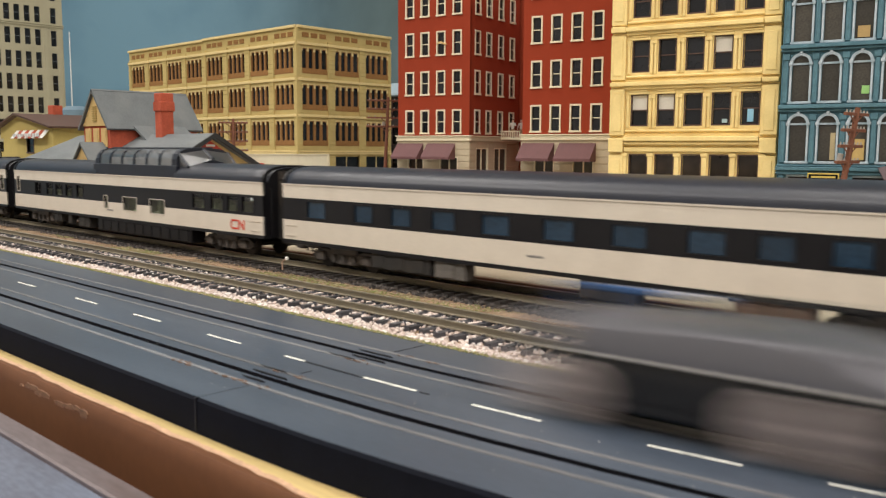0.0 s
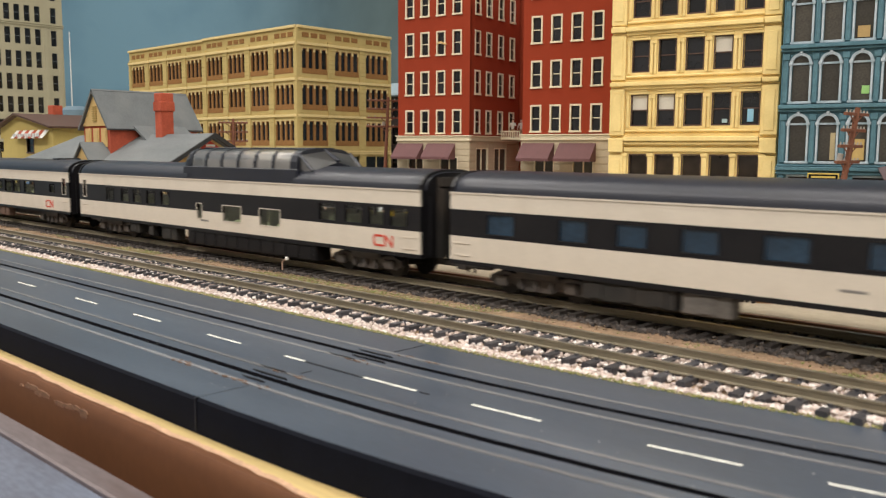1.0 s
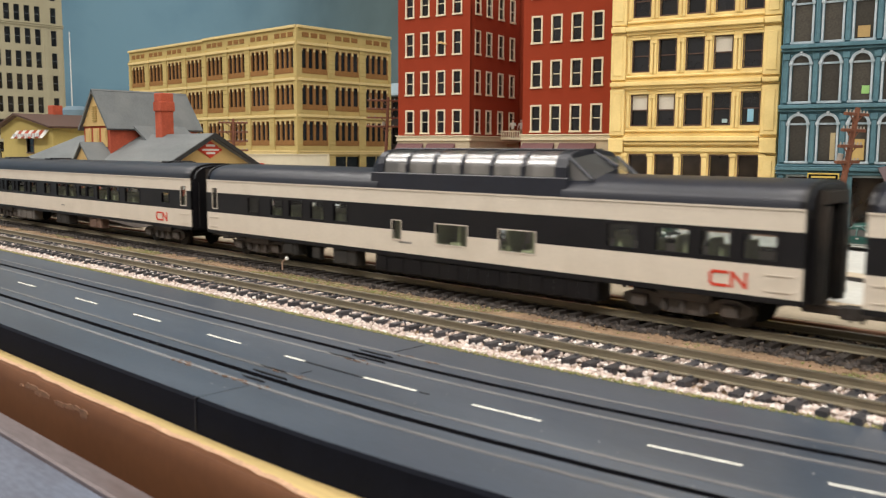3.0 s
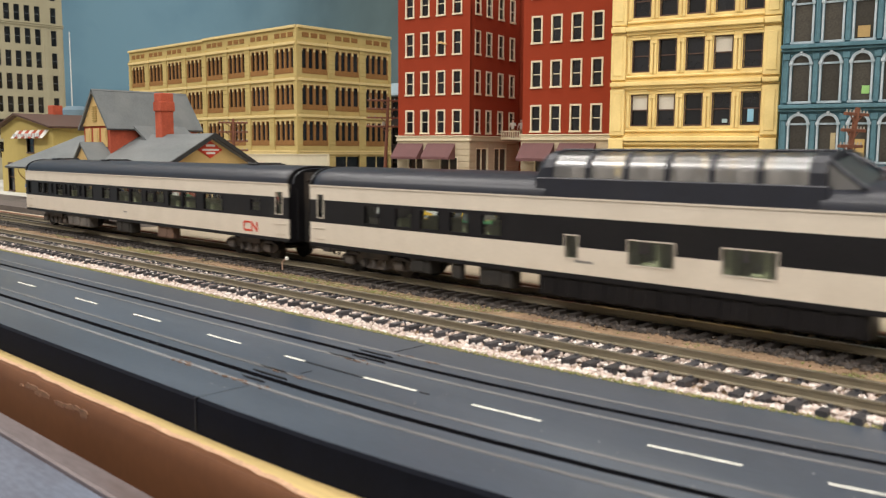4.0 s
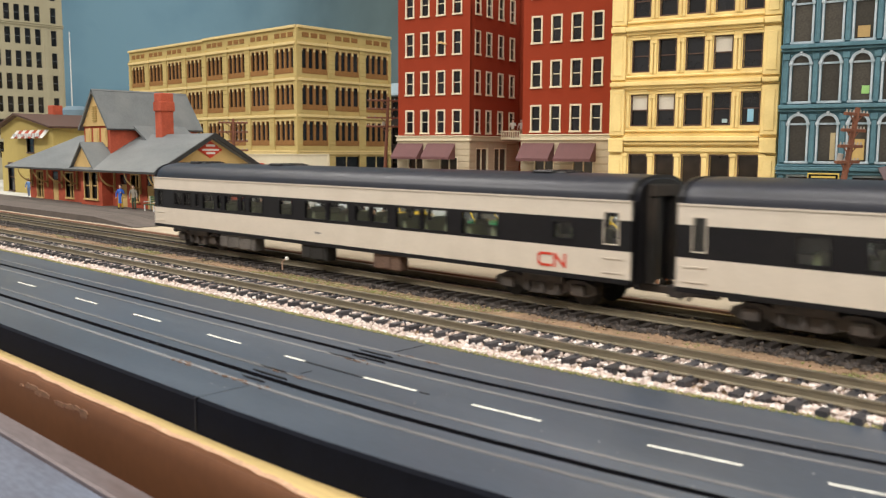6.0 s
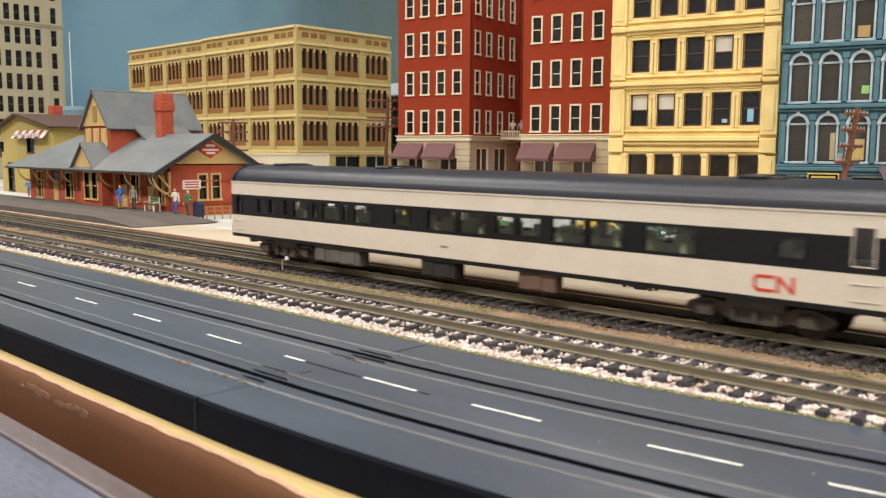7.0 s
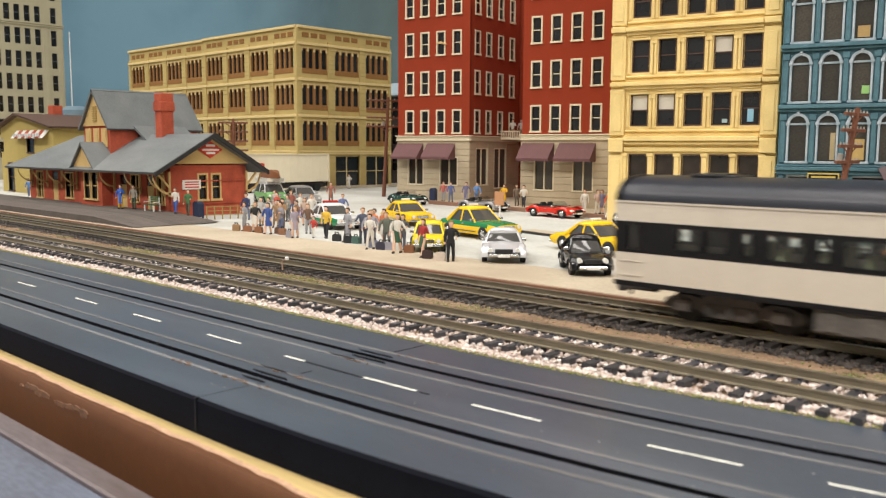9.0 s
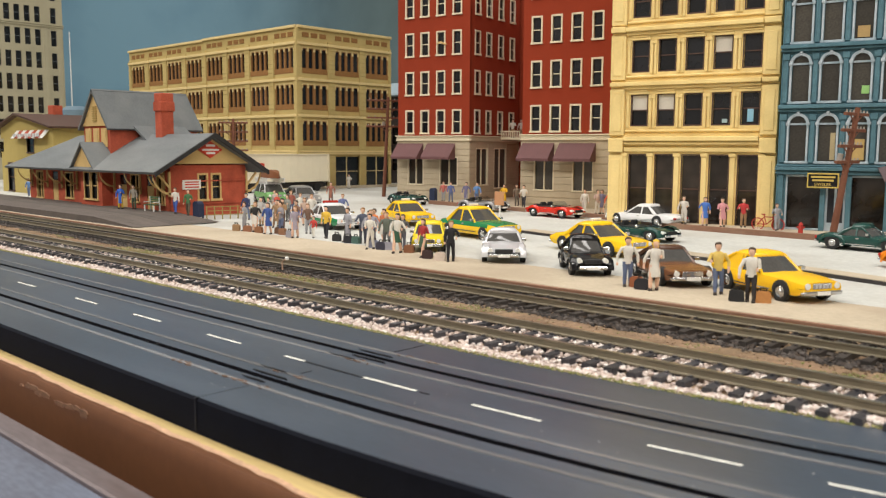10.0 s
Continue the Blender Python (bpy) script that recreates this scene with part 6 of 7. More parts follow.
car("parked_car", "silver estate car parked behind the crowd", -472, 252, -20, GREY_P, 56, 22, 18, hood=0.28, trunk=0.03)
van = car("parked_car", "pale green camper van with a roof rack", -510, 240, -20, paint("pale_green_paint", (0.20, 0.45, 0.16)), 52, 22, 21, hood=0.12, trunk=0.03, roof=WHITE_P)
bm = B()
rings = []
for i in range(11):
    u = i / 10 * 2 - 1
    w = 7.0 * (1 - abs(u) ** 2.6)
    rings.append([(u * 30, -w - 0.3, 8), (u * 30, -w * 0.7, 0.6 + 3 * abs(u) ** 4), (u * 30, w * 0.7, 0.6 + 3 * abs(u) ** 4), (u * 30, w + 0.3, 8)])
loft(bm, rings)
cn = part("canoe", bm, mat("brown_canoe", (0.20, 0.075, 0.03), 0.5), smooth=True)
cn.matrix_world = at(-534, 249, GROUND + 33.2, 180, 0, -20)
bm = B()
for k in range(9):
    for sy in (-8.5, 8.5):
        box(bm, -20 + k * 5 - 0.7, sy - 0.4, 20.5, -20 + k * 5 + 0.7, sy + 0.4, 24.2)
for sy in (-8.5, 8.5):
    box(bm, -21.5, sy - 0.5, 24.2, 21.5, sy + 0.5, 25.2)
for sx in (-18, 0, 18):
    box(bm, sx - 0.6, -9, 24.2, sx + 0.6, 9, 25.1)
part("roof_rack", bm, WHITE, van, "white slatted roof rack")
tagged(cn, "brown canoe lying upturned on the van's roof rack", "canoe")

# box trailer
tl = thing("box_trailer", "long cream box trailer with a red sign panel", "trailer", at(-702, 330, GROUND), "parked vehicles")
CREAM_BOX = mat("cream_trailer", (0.80, 0.73, 0.55), 0.55, vary=0.05)
bm = B()
box(bm, -28, 0, 12, 0, 130, 46, 0.6)
body = part("body", bm, CREAM_BOX, tl)
for y in [i * 11.5 for i in range(12)]:
    bm = B()
    box(bm, 0, y, 12, 0.25, y + 0.5, 46)
    part("rib", bm, CREAM_BOX, body)
bm = B()
box(bm, -29, 129, 11, 1.2, 131, 47, 0.3)
box(bm, -28.5, -1, 45.5, 0.9, 131, 46.8)
part("frame", bm, CREAM_TRIM, body)
bm = B()
box(bm, 0.85, 4, 27, 1.6, 30, 36, 0.3)
sg2 = part("sign_panel", bm, LOGO_RED, body, "red sign panel with pale lettering")
bm = B()
for k in range(4):
    box(bm, 1.62, 7 + k * 5.6, 29.5, 1.8, 10.4 + k * 5.6, 33.5)
part("lettering_bar", bm, WHITE, sg2)
for y in (100, 112):
    for x in (-25, -3):
        bm = B()
        rod(bm, (x - 2.5, y, 5), (x + 2.5, y, 5), 5, 5, 18)
        part("wheel", bm, TYRE, tl, smooth=True)
bm = B()
box(bm, -24, 6, 5, -4, 124, 12)
box(bm, -22, 12, 0, -6, 16, 6)
part("chassis", bm, UNDER, tl)

# ---- utility poles ----
WIRE_GREY = mat("pale_insulator", (0.34, 0.30, 0.26), 0.4)


def pole(x, y, h, lean, arms, turn, label, half=15.0, z=GROUND):
    p = thing("utility_pole", label, "utility pole", at(x, y, z, 0, lean, turn), "utility poles")
    bm = B()
    rod(bm, (0, 0, -2), (0, 0, h), 2.2, 1.5, 12)
    part("post", bm, POLE_BROWN, p, smooth=True)
    for k in range(arms):
        zz = h - 4 - 9.5 * k
        bm = B()
        box(bm, -1.0, -half, zz - 0.9, 1.0, half, zz + 0.9, 0.2)
        rod(bm, (0, -8, zz - 0.5), (0, 0, zz - 6), 0.4, seg=6)
        rod(bm, (0, 8, zz - 0.5), (0, 0, zz - 6), 0.4, seg=6)
        arm = part("crossarm", bm, POLE_BROWN, p)
        for q in [half * e for e in (-0.9, -0.6, -0.3, 0.3, 0.6, 0.9)]:
            bm = B()
            rod(bm, (0, q, zz + 0.9), (0, q, zz + 2.4), 0.6, 0.4, 8)
            part("insulator", bm, WIRE_GREY, arm)
    bm = B()
    rod(bm, (-3.4, -3, h - 34), (-3.4, -3, h - 28), 1.7, 1.7, 12)
    part("transformer", bm, WIRE_GREY, p, "pale grey transformer can", smooth=True)
    return p


pole(-15, 293, 80, 8, 4, -6, "leaning brown utility pole before the teal shops")
pole(-548, 414, 112, 9, 4, -25, "leaning brown utility pole at the hotel corner", 24.0)
pole(-610, 258, 84, 0, 4, -30, "brown utility pole behind the station")

# ---- shop signs ----
GOLD = mat("gold_letter", (0.6, 0.44, 0.10), 0.5)
sgn = thing("shop_sign", "black shop sign with gold frame and lettering", "sign", blu.matrix_world @ at(29.0, -5.6, 30.8) @ Matrix.Scale(0.84, 4))
bm = B()
box(bm, -10.5, -0.8, 0, 10.5, 0.8, 10, 0.2)
part("panel", bm, BLACK_P, sgn)
bm = B()
for q in ((-11, -1.2, -0.6, 11, 1.0, 0.4), (-11, -1.2, 9.6, 11, 1.0, 10.6), (-11, -1.2, 0.4, -10.2, 1.0, 9.6), (10.2, -1.2, 0.4, 11, 1.0, 9.6)):
    box(bm, *q)
part("border", bm, GOLD, sgn)
bm = B()
for z, w in ((6.9, 8.5), (4.4, 7.5)):
    box(bm, -w, -1.0, z, w, -0.79, z + 1.4)
part("lettering_bar", bm, GOLD, sgn)
text_mesh("JEWELER", 3.0, GOLD, sgn, at(0, -0.9, 2.0, 90))
bm = B()
for x0, x1, y0 in ((-12, 10.5, 0.8),):
    rod(bm, (-8, 0.8, 8), (-8, 5.0, 8), 0.4, seg=6)
    rod(bm, (8, 0.8, 8), (8, 5.0, 8), 0.4, seg=6)
part("bracket", bm, BLACK_P, sgn)
sg3 = thing("shop_sign", "grey fan-shaped pawn shop sign with pale lettering", "sign", blu.matrix_world @ at(73.5, -5.0, 34))
bm = B()
prism(bm, [(-9.5, 1), (9.5, 1), (14, 9.5), (6, 11.5), (-6, 11.5), (-14, 9.5)], -0.8, 0.8, "y")
part("panel", bm, mat("dull_mauve_board", (0.16, 0.12, 0.13), 0.7), sg3)
text_mesh("PAWN", 5.4, CREAM_TRIM, sg3, at(0, -0.9, 7.8, 90))
text_mesh("BRO", 3.4, CREAM_TRIM, sg3, at(-2.5, -0.9, 3.4, 90))
bm = B()
for x in (-8, 8):
    rod(bm, (x, 0.8, 6), (x, 5.0, 6), 0.4, seg=6)
part("bracket", bm, BLACK_P, sg3)


# dark brick warehouse seen through the gap beside the hotel
dk = thing("warehouse_building", "dark brown brick warehouse with a pale roof behind the hotel", "building", at(-900, 700, GROUND), "city buildings")
DARK_BRICK = mat("dark_brown_brick", (0.045, 0.032, 0.028), 0.85, vary=0.2)
holes = [(12 + 26 * i, 20 + 42 * j, 26 + 26 * i, 46 + 42 * j) for i in range(7) for j in range(3)]
shell(dk, 200, 138, 90, holes, DARK_BRICK)
for a, z0, b, z1 in holes:
    sash_window(dk, at(a, 0.6, z0), b - a, z1 - z0, SASH_BROWN, PANE_DARK, t=1.0, key="back", sill=False)
bm = B()
slab(bm, [(-4, -4, 138), (204, -4, 138), (204, 45, 162), (-4, 45, 162)])
slab(bm, [(-4, 94, 138), (204, 94, 138), (204, 45, 162), (-4, 45, 162)])
part("roof", bm, mat("pale_blue_roof", (0.30, 0.38, 0.42), 0.7), dk, "pale blue-grey pitched roof")


# ---- painted figurines ----
TINT = {}


def tint(c):
    if c not in TINT:
        TINT[c] = mat("figure_paint", c, 0.75, vary=0.12, bump=0.1)
    return TINT[c]


SKIN, HAIR = (0.68, 0.43, 0.30), (0.06, 0.035, 0.02)


def figurine(x, y, turn, top, legs, hair=HAIR, skirt=False, coat=False, h=19.5, pose_kind=0, z=GROUND, label=""):
    """A small painted standing figurine on its own feet, with its own stance: one plain mesh."""
    bm = B()
    k = h / 19.5
    rnd = random.Random(int(x * 7 + y * 13))
    def ring(zz, rx, ry, cx=0.0, cy=0.0, n=10):
        return [((cx + rx * math.cos(2 * math.pi * i / n)) * 1.14 * k, (cy + ry * math.sin(2 * math.pi * i / n)) * k, zz * k) for i in range(n)]
    def limb(pts, mi):
        """A bent limb through (place, radius) stations."""
        loft(bm, [[((p[0] + r * math.cos(2 * math.pi * i / 7)) * 1.16 * k, (p[1] + r * math.sin(2 * math.pi * i / 7)) * k, p[2] * k) for i in range(7)] for p, r in pts], mi=mi)
    stride = rnd.uniform(0.2, 1.9)
    lead = rnd.choice((-1, 1))
    lean = rnd.uniform(-0.35, 0.35)
    for s in (-1, 1):
        fy = -s * lead * stride
        fx = s * rnd.uniform(0.85, 1.3)
        loft(bm, [ring(0, 0.6, 1.15, fx, fy - 0.55), ring(0.55, 0.6, 1.1, fx, fy - 0.5), ring(1.0, 0.5, 0.55, fx, fy)], mi=3)
        limb([((fx, fy, 0.8), 0.55), ((fx * 0.98, fy * 0.7 - 0.1, 3.2), 0.72), ((fx * 0.92, fy * 0.35 - 0.35, 5.2), 0.68), ((s * 0.85, fy * 0.1, 8.4), 0.98), ((s * 0.8, 0, 9.8), 1.0)], 4 if skirt else 1)
    if skirt or coat:
        flare = rnd.uniform(1.8, 2.3) if skirt else 1.8
        loft(bm, [ring(4.4 if coat else 5.2, flare, flare * 0.85, 0, 0.1), ring(7.6, flare * 0.9, flare * 0.75), ring(9.6, 1.65, 1.3), ring(11.2, 1.35, 1.0)], mi=1 if skirt else 0)
    loft(bm, [ring(8.9, 1.55, 1.15), ring(9.8, 1.62, 1.2), ring(11.3, 1.35, 1.0, lean * 0.3), ring(13.4, 1.75, 1.2, lean * 0.7, -0.1), ring(15.0, 1.95, 1.05, lean), ring(15.7, 1.5, 0.8, lean), ring(16.1, 0.7, 0.6, lean)], mi=0)
    loft(bm, [ring(15.8, 0.5, 0.5, lean), ring(16.9, 0.5, 0.52, lean, -0.1)], mi=2)
    hx = lean * 1.2
    loft(bm, [ring(16.4, 0.4, 0.5, hx, -0.35), ring(16.9, 0.8, 0.95, hx, -0.15), ring(17.7, 0.95, 1.1, hx, -0.05), ring(18.6, 0.95, 1.1, hx), ring(19.1, 0.6, 0.8, hx)], mi=2)
    long_hair = skirt and rnd.random() < 0.7
    loft(bm, [ring(16.2 if long_hair else 17.3, 0.95, 0.6, hx, 0.55), ring(18.0, 1.1, 0.85, hx, 0.4), ring(18.8, 1.12, 1.2, hx, 0.1), ring(19.35, 0.75, 0.85, hx, 0.05), ring(19.5, 0.25, 0.3, hx)], mi=5)
    bare = skirt or pose_kind == 2
    for s in (-1, 1):
        sh = Vector((lean + s * 1.9, 0, 15.1))
        bent = rnd.random() < 0.42
        el = sh + Vector((s * rnd.uniform(0.4, 1.6), rnd.uniform(-0.3, 0.8), -3.0))
        if bent:
            wr = el + Vector((-s * rnd.uniform(0.2, 1.4), -rnd.uniform(1.8, 2.5), rnd.uniform(-0.6, 1.6)))
        else:
            wr = el + Vector((s * rnd.uniform(-0.1, 0.4), -rnd.uniform(0.2, 0.9), -2.8))
        limb([(sh + Vector((0, 0, 0.4)), 0.5), (sh, 0.72), (el, 0.56), ((el + wr) / 2, 0.5)], 0)
        limb([((el + wr) / 2, 0.46 if bare else 0.5), (wr, 0.38)], 2 if bare else 0)
        limb([(wr + Vector((0, 0, 0.15)), 0.36), (wr + Vector((0, -0.1, -0.5)), 0.46), (wr + Vector((0, -0.2, -1.1)), 0.25)], 2)
    ob = part("figurine", bm, [tint(top), tint(legs), tint(SKIN), tint((0.03, 0.02, 0.015)), tint(SKIN), tint(hair)], None, smooth=True)
    ob.matrix_world = at(x, y, z, 0, 0, turn)
    return tagged(ob, label or "small painted standing figurine in street clothes", "figurine", "figurines")


def suitcase(x, y, turn, c, w=5.4, z=GROUND, h=4.2):
    sc = thing("suitcase", "small %s suitcase standing beside a figurine" % ("dark" if sum(c) < 0.3 else "brown"), "suitcase", at(x, y, z, 0, 0, turn), "luggage")
    bm = B()
    prism(bm, [(-w / 2, 0.5), (-w / 2 + 0.5, 0), (w / 2 - 0.5, 0), (w / 2, 0.5), (w / 2 - 0.2, h - 0.7), (w / 2 - 1.1, h), (-w / 2 + 1.1, h), (-w / 2 + 0.2, h - 0.7)], -1.0, 1.0, "y")
    part("case", bm, tint(c), sc)
    bm = B()
    box(bm, -1.2, -0.3, h + 0.8, 1.2, 0.3, h + 1.2)
    box(bm, -1.2, -0.3, h - 0.1, -0.8, 0.3, h + 0.9)
    box(bm, 0.8, -0.3, h - 0.1, 1.2, 0.3, h + 0.9)
    part("handle", bm, tint((0.02, 0.015, 0.01)), sc)


GREYS, DENIM, NAVY, TANC, OFF = (0.30, 0.30, 0.31), (0.10, 0.13, 0.22), (0.02, 0.03, 0.09), (0.30, 0.18, 0.09), (0.66, 0.63, 0.56)
P = GROUND + 0.35
CROWD = [(-305, 65.6, GREYS, GREYS, "grey suit", 0, 0), (-293.8, 66, (0.02, 0.02, 0.02), OFF, "black jacket and white skirt", 1, 0), (-276, 63.6, (0.04, 0.08, 0.26), (0.04, 0.08, 0.26), "blue dress", 1, 1), (-270, 69, (0.26, 0.24, 0.26), DENIM, "grey top and jeans", 0, 2),
         (-244, 60, (0.32, 0.28, 0.33), (0.32, 0.28, 0.33), "lilac grey dress", 1, 1), (-231.7, 74, (0.70, 0.45, 0.05), (0.02, 0.02, 0.025), "yellow shirt", 0, 0), (-206, 68.7, (0.30, 0.30, 0.33), (0.04, 0.04, 0.04), "long grey coat", 2, 2), (-195.4, 70.8, (0.07, 0.08, 0.12), (0.05, 0.05, 0.07), "dark suit", 0, 1),
         (-169, 53, OFF, OFF, "white clothes", 0, 0), (-196, 80, (0.62, 0.20, 0.06), (0.2, 0.1, 0.05), "orange shirt", 0, 2), (-165.7, 61.5, (0.13, 0.15, 0.12), (0.12, 0.12, 0.12), "grey jacket", 0, 1), (-146.7, 51.2, OFF, (0.03, 0.09, 0.05), "cream blouse and green skirt", 1, 0),
         (-126, 48.9, (0.36, 0.03, 0.03), (0.05, 0.10, 0.06), "red jacket", 1, 2), (-104.7, 46, (0.012, 0.012, 0.015), (0.012, 0.012, 0.015), "black suit", 0, 0), (-380, 118, NAVY, DENIM, "navy jacket", 0, 0), (-372, 140, (0.5, 0.08, 0.05), GREYS, "red top", 0, 1),
         (-370, 160, OFF, (0.05, 0.09, 0.3), "white top and blue trousers", 0, 1), (-352, 158, (0.55, 0.40, 0.32), OFF, "pale clothes", 0, 2), (-345, 130, (0.25, 0.25, 0.22), (0.1, 0.1, 0.1), "grey jacket", 0, 0), (-330, 140, OFF, TANC, "white shirt", 0, 1), (-311, 95, TANC, (0.2, 0.12, 0.07), "tan jacket", 2, 1), (-290, 96, (0.22, 0.12, 0.08), (0.1, 0.06, 0.05), "brown coat", 2, 0), (-325, 165, (0.12, 0.15, 0.3), GREYS, "blue jacket", 0, 2)]
CROWD += [(-300, 92, (0.34, 0.2, 0.1), (0.12, 0.07, 0.05), "brown jacket", 0, 1), (-338, 108, OFF, (0.05, 0.1, 0.3), "white shirt and blue shorts", 0, 0), (-312, 120, (0.5, 0.36, 0.28), GREYS, "pale pink top", 1, 1), (-330, 96, (0.42, 0.4, 0.38), TANC, "light grey jacket", 2, 0), (-284, 78, TANC, (0.18, 0.09, 0.05), "tan coat", 2, 1), (-262, 84, (0.16, 0.09, 0.06), GREYS, "brown jumper", 0, 2),
          (-184, 66, (0.28, 0.28, 0.3), (0.03, 0.05, 0.1), "grey cardigan", 0, 1), (-186, 78, (0.55, 0.16, 0.06), OFF, "orange top", 1, 0), (-176, 60, (0.35, 0.34, 0.4), (0.1, 0.1, 0.14), "lilac shirt", 0, 2), (-158, 66, (0.1, 0.1, 0.1), (0.08, 0.08, 0.1), "black jacket", 0, 0), (-420, 172, (0.55, 0.5, 0.45), GREYS, "cream coat", 2, 1), (-392, 168, (0.32, 0.1, 0.07), DENIM, "rust red jacket", 0, 0), (-503, 300, (0.3, 0.12, 0.08), (0.1, 0.06, 0.05), "brown coat", 2, 0)]
for i, (x, y, a, b, words, kind, pk2) in enumerate(CROWD):
    figurine(x, y, 30 + (i * 47) % 70 - 35, a, b, [HAIR, (0.25, 0.13, 0.05), (0.02, 0.02, 0.02)][i % 3], kind == 1, kind == 2, 19.0 + (i % 4) * 0.5, pk2, P if y < 61 else GROUND, "small painted figurine in %s on the platform" % words)
figurine(-239.8, 70.5, 20, (0.5, 0.05, 0.04), OFF, h=13, label="small painted child figurine in a red jacket")
figurine(-5, 40, 40, OFF, DENIM, pose_kind=1, z=P, label="painted figurine in white shirt, dark vest and jeans")
figurine(7.4, 38.7, 35, OFF, OFF, (0.75, 0.5, 0.04), True, z=P, label="painted figurine in a white dress with yellow hair")
figurine(29, 47, 30, (0.66, 0.48, 0.12), DENIM, z=P, pose_kind=2, label="painted figurine in a yellow shirt and blue jeans")
figurine(44.7, 39.6, 20, OFF, (0.025, 0.02, 0.02), z=P, pose_kind=0, label="painted figurine in white shirt, tie and dark trousers")
for x, y, a, b, words, kind in ((-117, 299, (0.62, 0.58, 0.52), (0.6, 0.56, 0.5), "pale grey suit", 0), (-100, 296, (0.06, 0.16, 0.5), (0.06, 0.16, 0.5), "blue dress", 1), (-87.3, 296, (0.6, 0.28, 0.30), (0.6, 0.28, 0.30), "pink dress", 1), (-200, 335, (0.65, 0.12, 0.03), OFF, "orange top", 0), (-209, 338, (0.2, 0.18, 0.27), (0.2, 0.18, 0.27), "purple dress", 1),
                                (-330, 362, (0.72, 0.42, 0.02), (0.7, 0.4, 0.02), "yellow coat", 2), (-318, 366, (0.18, 0.13, 0.09), (0.1, 0.08, 0.06), "brown coat", 0), (-304, 358, OFF, (0.03, 0.03, 0.04), "white shirt", 0), (-400, 366, (0.1, 0.13, 0.3), DENIM, "blue jacket", 0), (-412, 368, (0.45, 0.12, 0.1), GREYS, "red top", 0), (-372, 372, (0.12, 0.25, 0.5), DENIM, "blue top", 0), (-384, 370, (0.16, 0.15, 0.26), GREYS, "slate coat", 2), (-76, 303, (0.5, 0.04, 0.04), TANC, "red top", 0), (-148, 306, (0.20, 0.17, 0.12), TANC, "brown jacket", 0)):
    figurine(x, y, 30, a, b, HAIR, kind == 1, kind == 2, 19.5, 1, GROUND + 2.6, "small painted figurine in %s on the shop pavement" % words)
for x, y, a, b, words, kind in ((-492, 74, (0.03, 0.12, 0.5), (0.6, 0.4, 0.05), "blue coat", 2), (-481, 80, (0.33, 0.30, 0.25), (0.05, 0.08, 0.05), "grey shirt", 0), (-424, 84, OFF, (0.05, 0.1, 0.35), "white shirt and blue overalls", 0), (-409, 86, (0.06, 0.16, 0.06), (0.1, 0.08, 0.05), "green jacket", 0)):
    figurine(x, y, 30, a, b, HAIR, False, kind == 2, 19.5, 0, GROUND + (4.65 if x < -432 else 4.2 if x < -420 else 3.3), "small painted figurine in %s by the station" % words)
figurine(-222, 332, 20, OFF, OFF, z=GROUND + 2.6, label="small painted figurine in white behind the red convertible")
figurine(-212, 336, 60, (0.6, 0.45, 0.4), OFF, z=GROUND + 2.6, label="small painted figurine in pale clothes behind the convertible")
for dx3, dy3, col in ((98, 70, OFF), (104, 78, (0.5, 0.4, 0.33))):
    spot = hotel.matrix_world @ Vector(((lx + dx3) * S, (ly + dy3) * S, 66.1 * S))
    figurine(spot.x / S, spot.y / S, 25, col, TANC, z=spot.z / S, label="small painted figurine in pale clothes on the balcony")
figurine(-51, 297, 40, GREYS, GREYS, z=GROUND + 2.6, h=17.5, label="grey painted figurine beside the red bicycle")
figurine(-727, 515, 40, OFF, OFF, label="small painted figurine in white by the warehouse")
figurine(-800, 130, 30, OFF, (0.4, 0.1, 0.1), label="small painted figurine beside the house")
figurine(-815, 128, 30, (0.1, 0.2, 0.4), DENIM, label="small painted figurine beside the house")
for x, y, t2, c in ((40.6, 37.6, 25, (0.012, 0.012, 0.014)), (48.6, 41.5, 25, (0.45, 0.2, 0.06)), (3.0, 37.0, 20, (0.015, 0.015, 0.02)), (-1.2, 40.6, 15, (0.3, 0.1, 0.04)), (-163, 55, 20, (0.03, 0.03, 0.05)), (-215, 68, 20, (0.02, 0.02, 0.02)), (-143, 56, 20, (0.22, 0.09, 0.04)), (-306, 60, 20, TANC), (-287, 64, 20, (0.25, 0.11, 0.05)), (-172, 58, 20, (0.2, 0.22, 0.3)), (-202, 66, 30, (0.015, 0.015, 0.02)), (-197, 67, 10, (0.06, 0.12, 0.10)), (-160, 57, 40, (0.3, 0.3, 0.36)), (-266, 67, 10, (0.25, 0.12, 0.06)), (-298, 63, 35, (0.28, 0.12, 0.06)), (-248, 59, 0, (0.3, 0.3, 0.34)), (-110, 44.5, 30, (0.6, 0.5, 0.42)), (-120, 46, 20, (0.04, 0.02, 0.02)), (-274, 70, 30, (0.2, 0.1, 0.06))):
    suitcase(x, y, t2, c, z=P if y < 61 else GROUND)

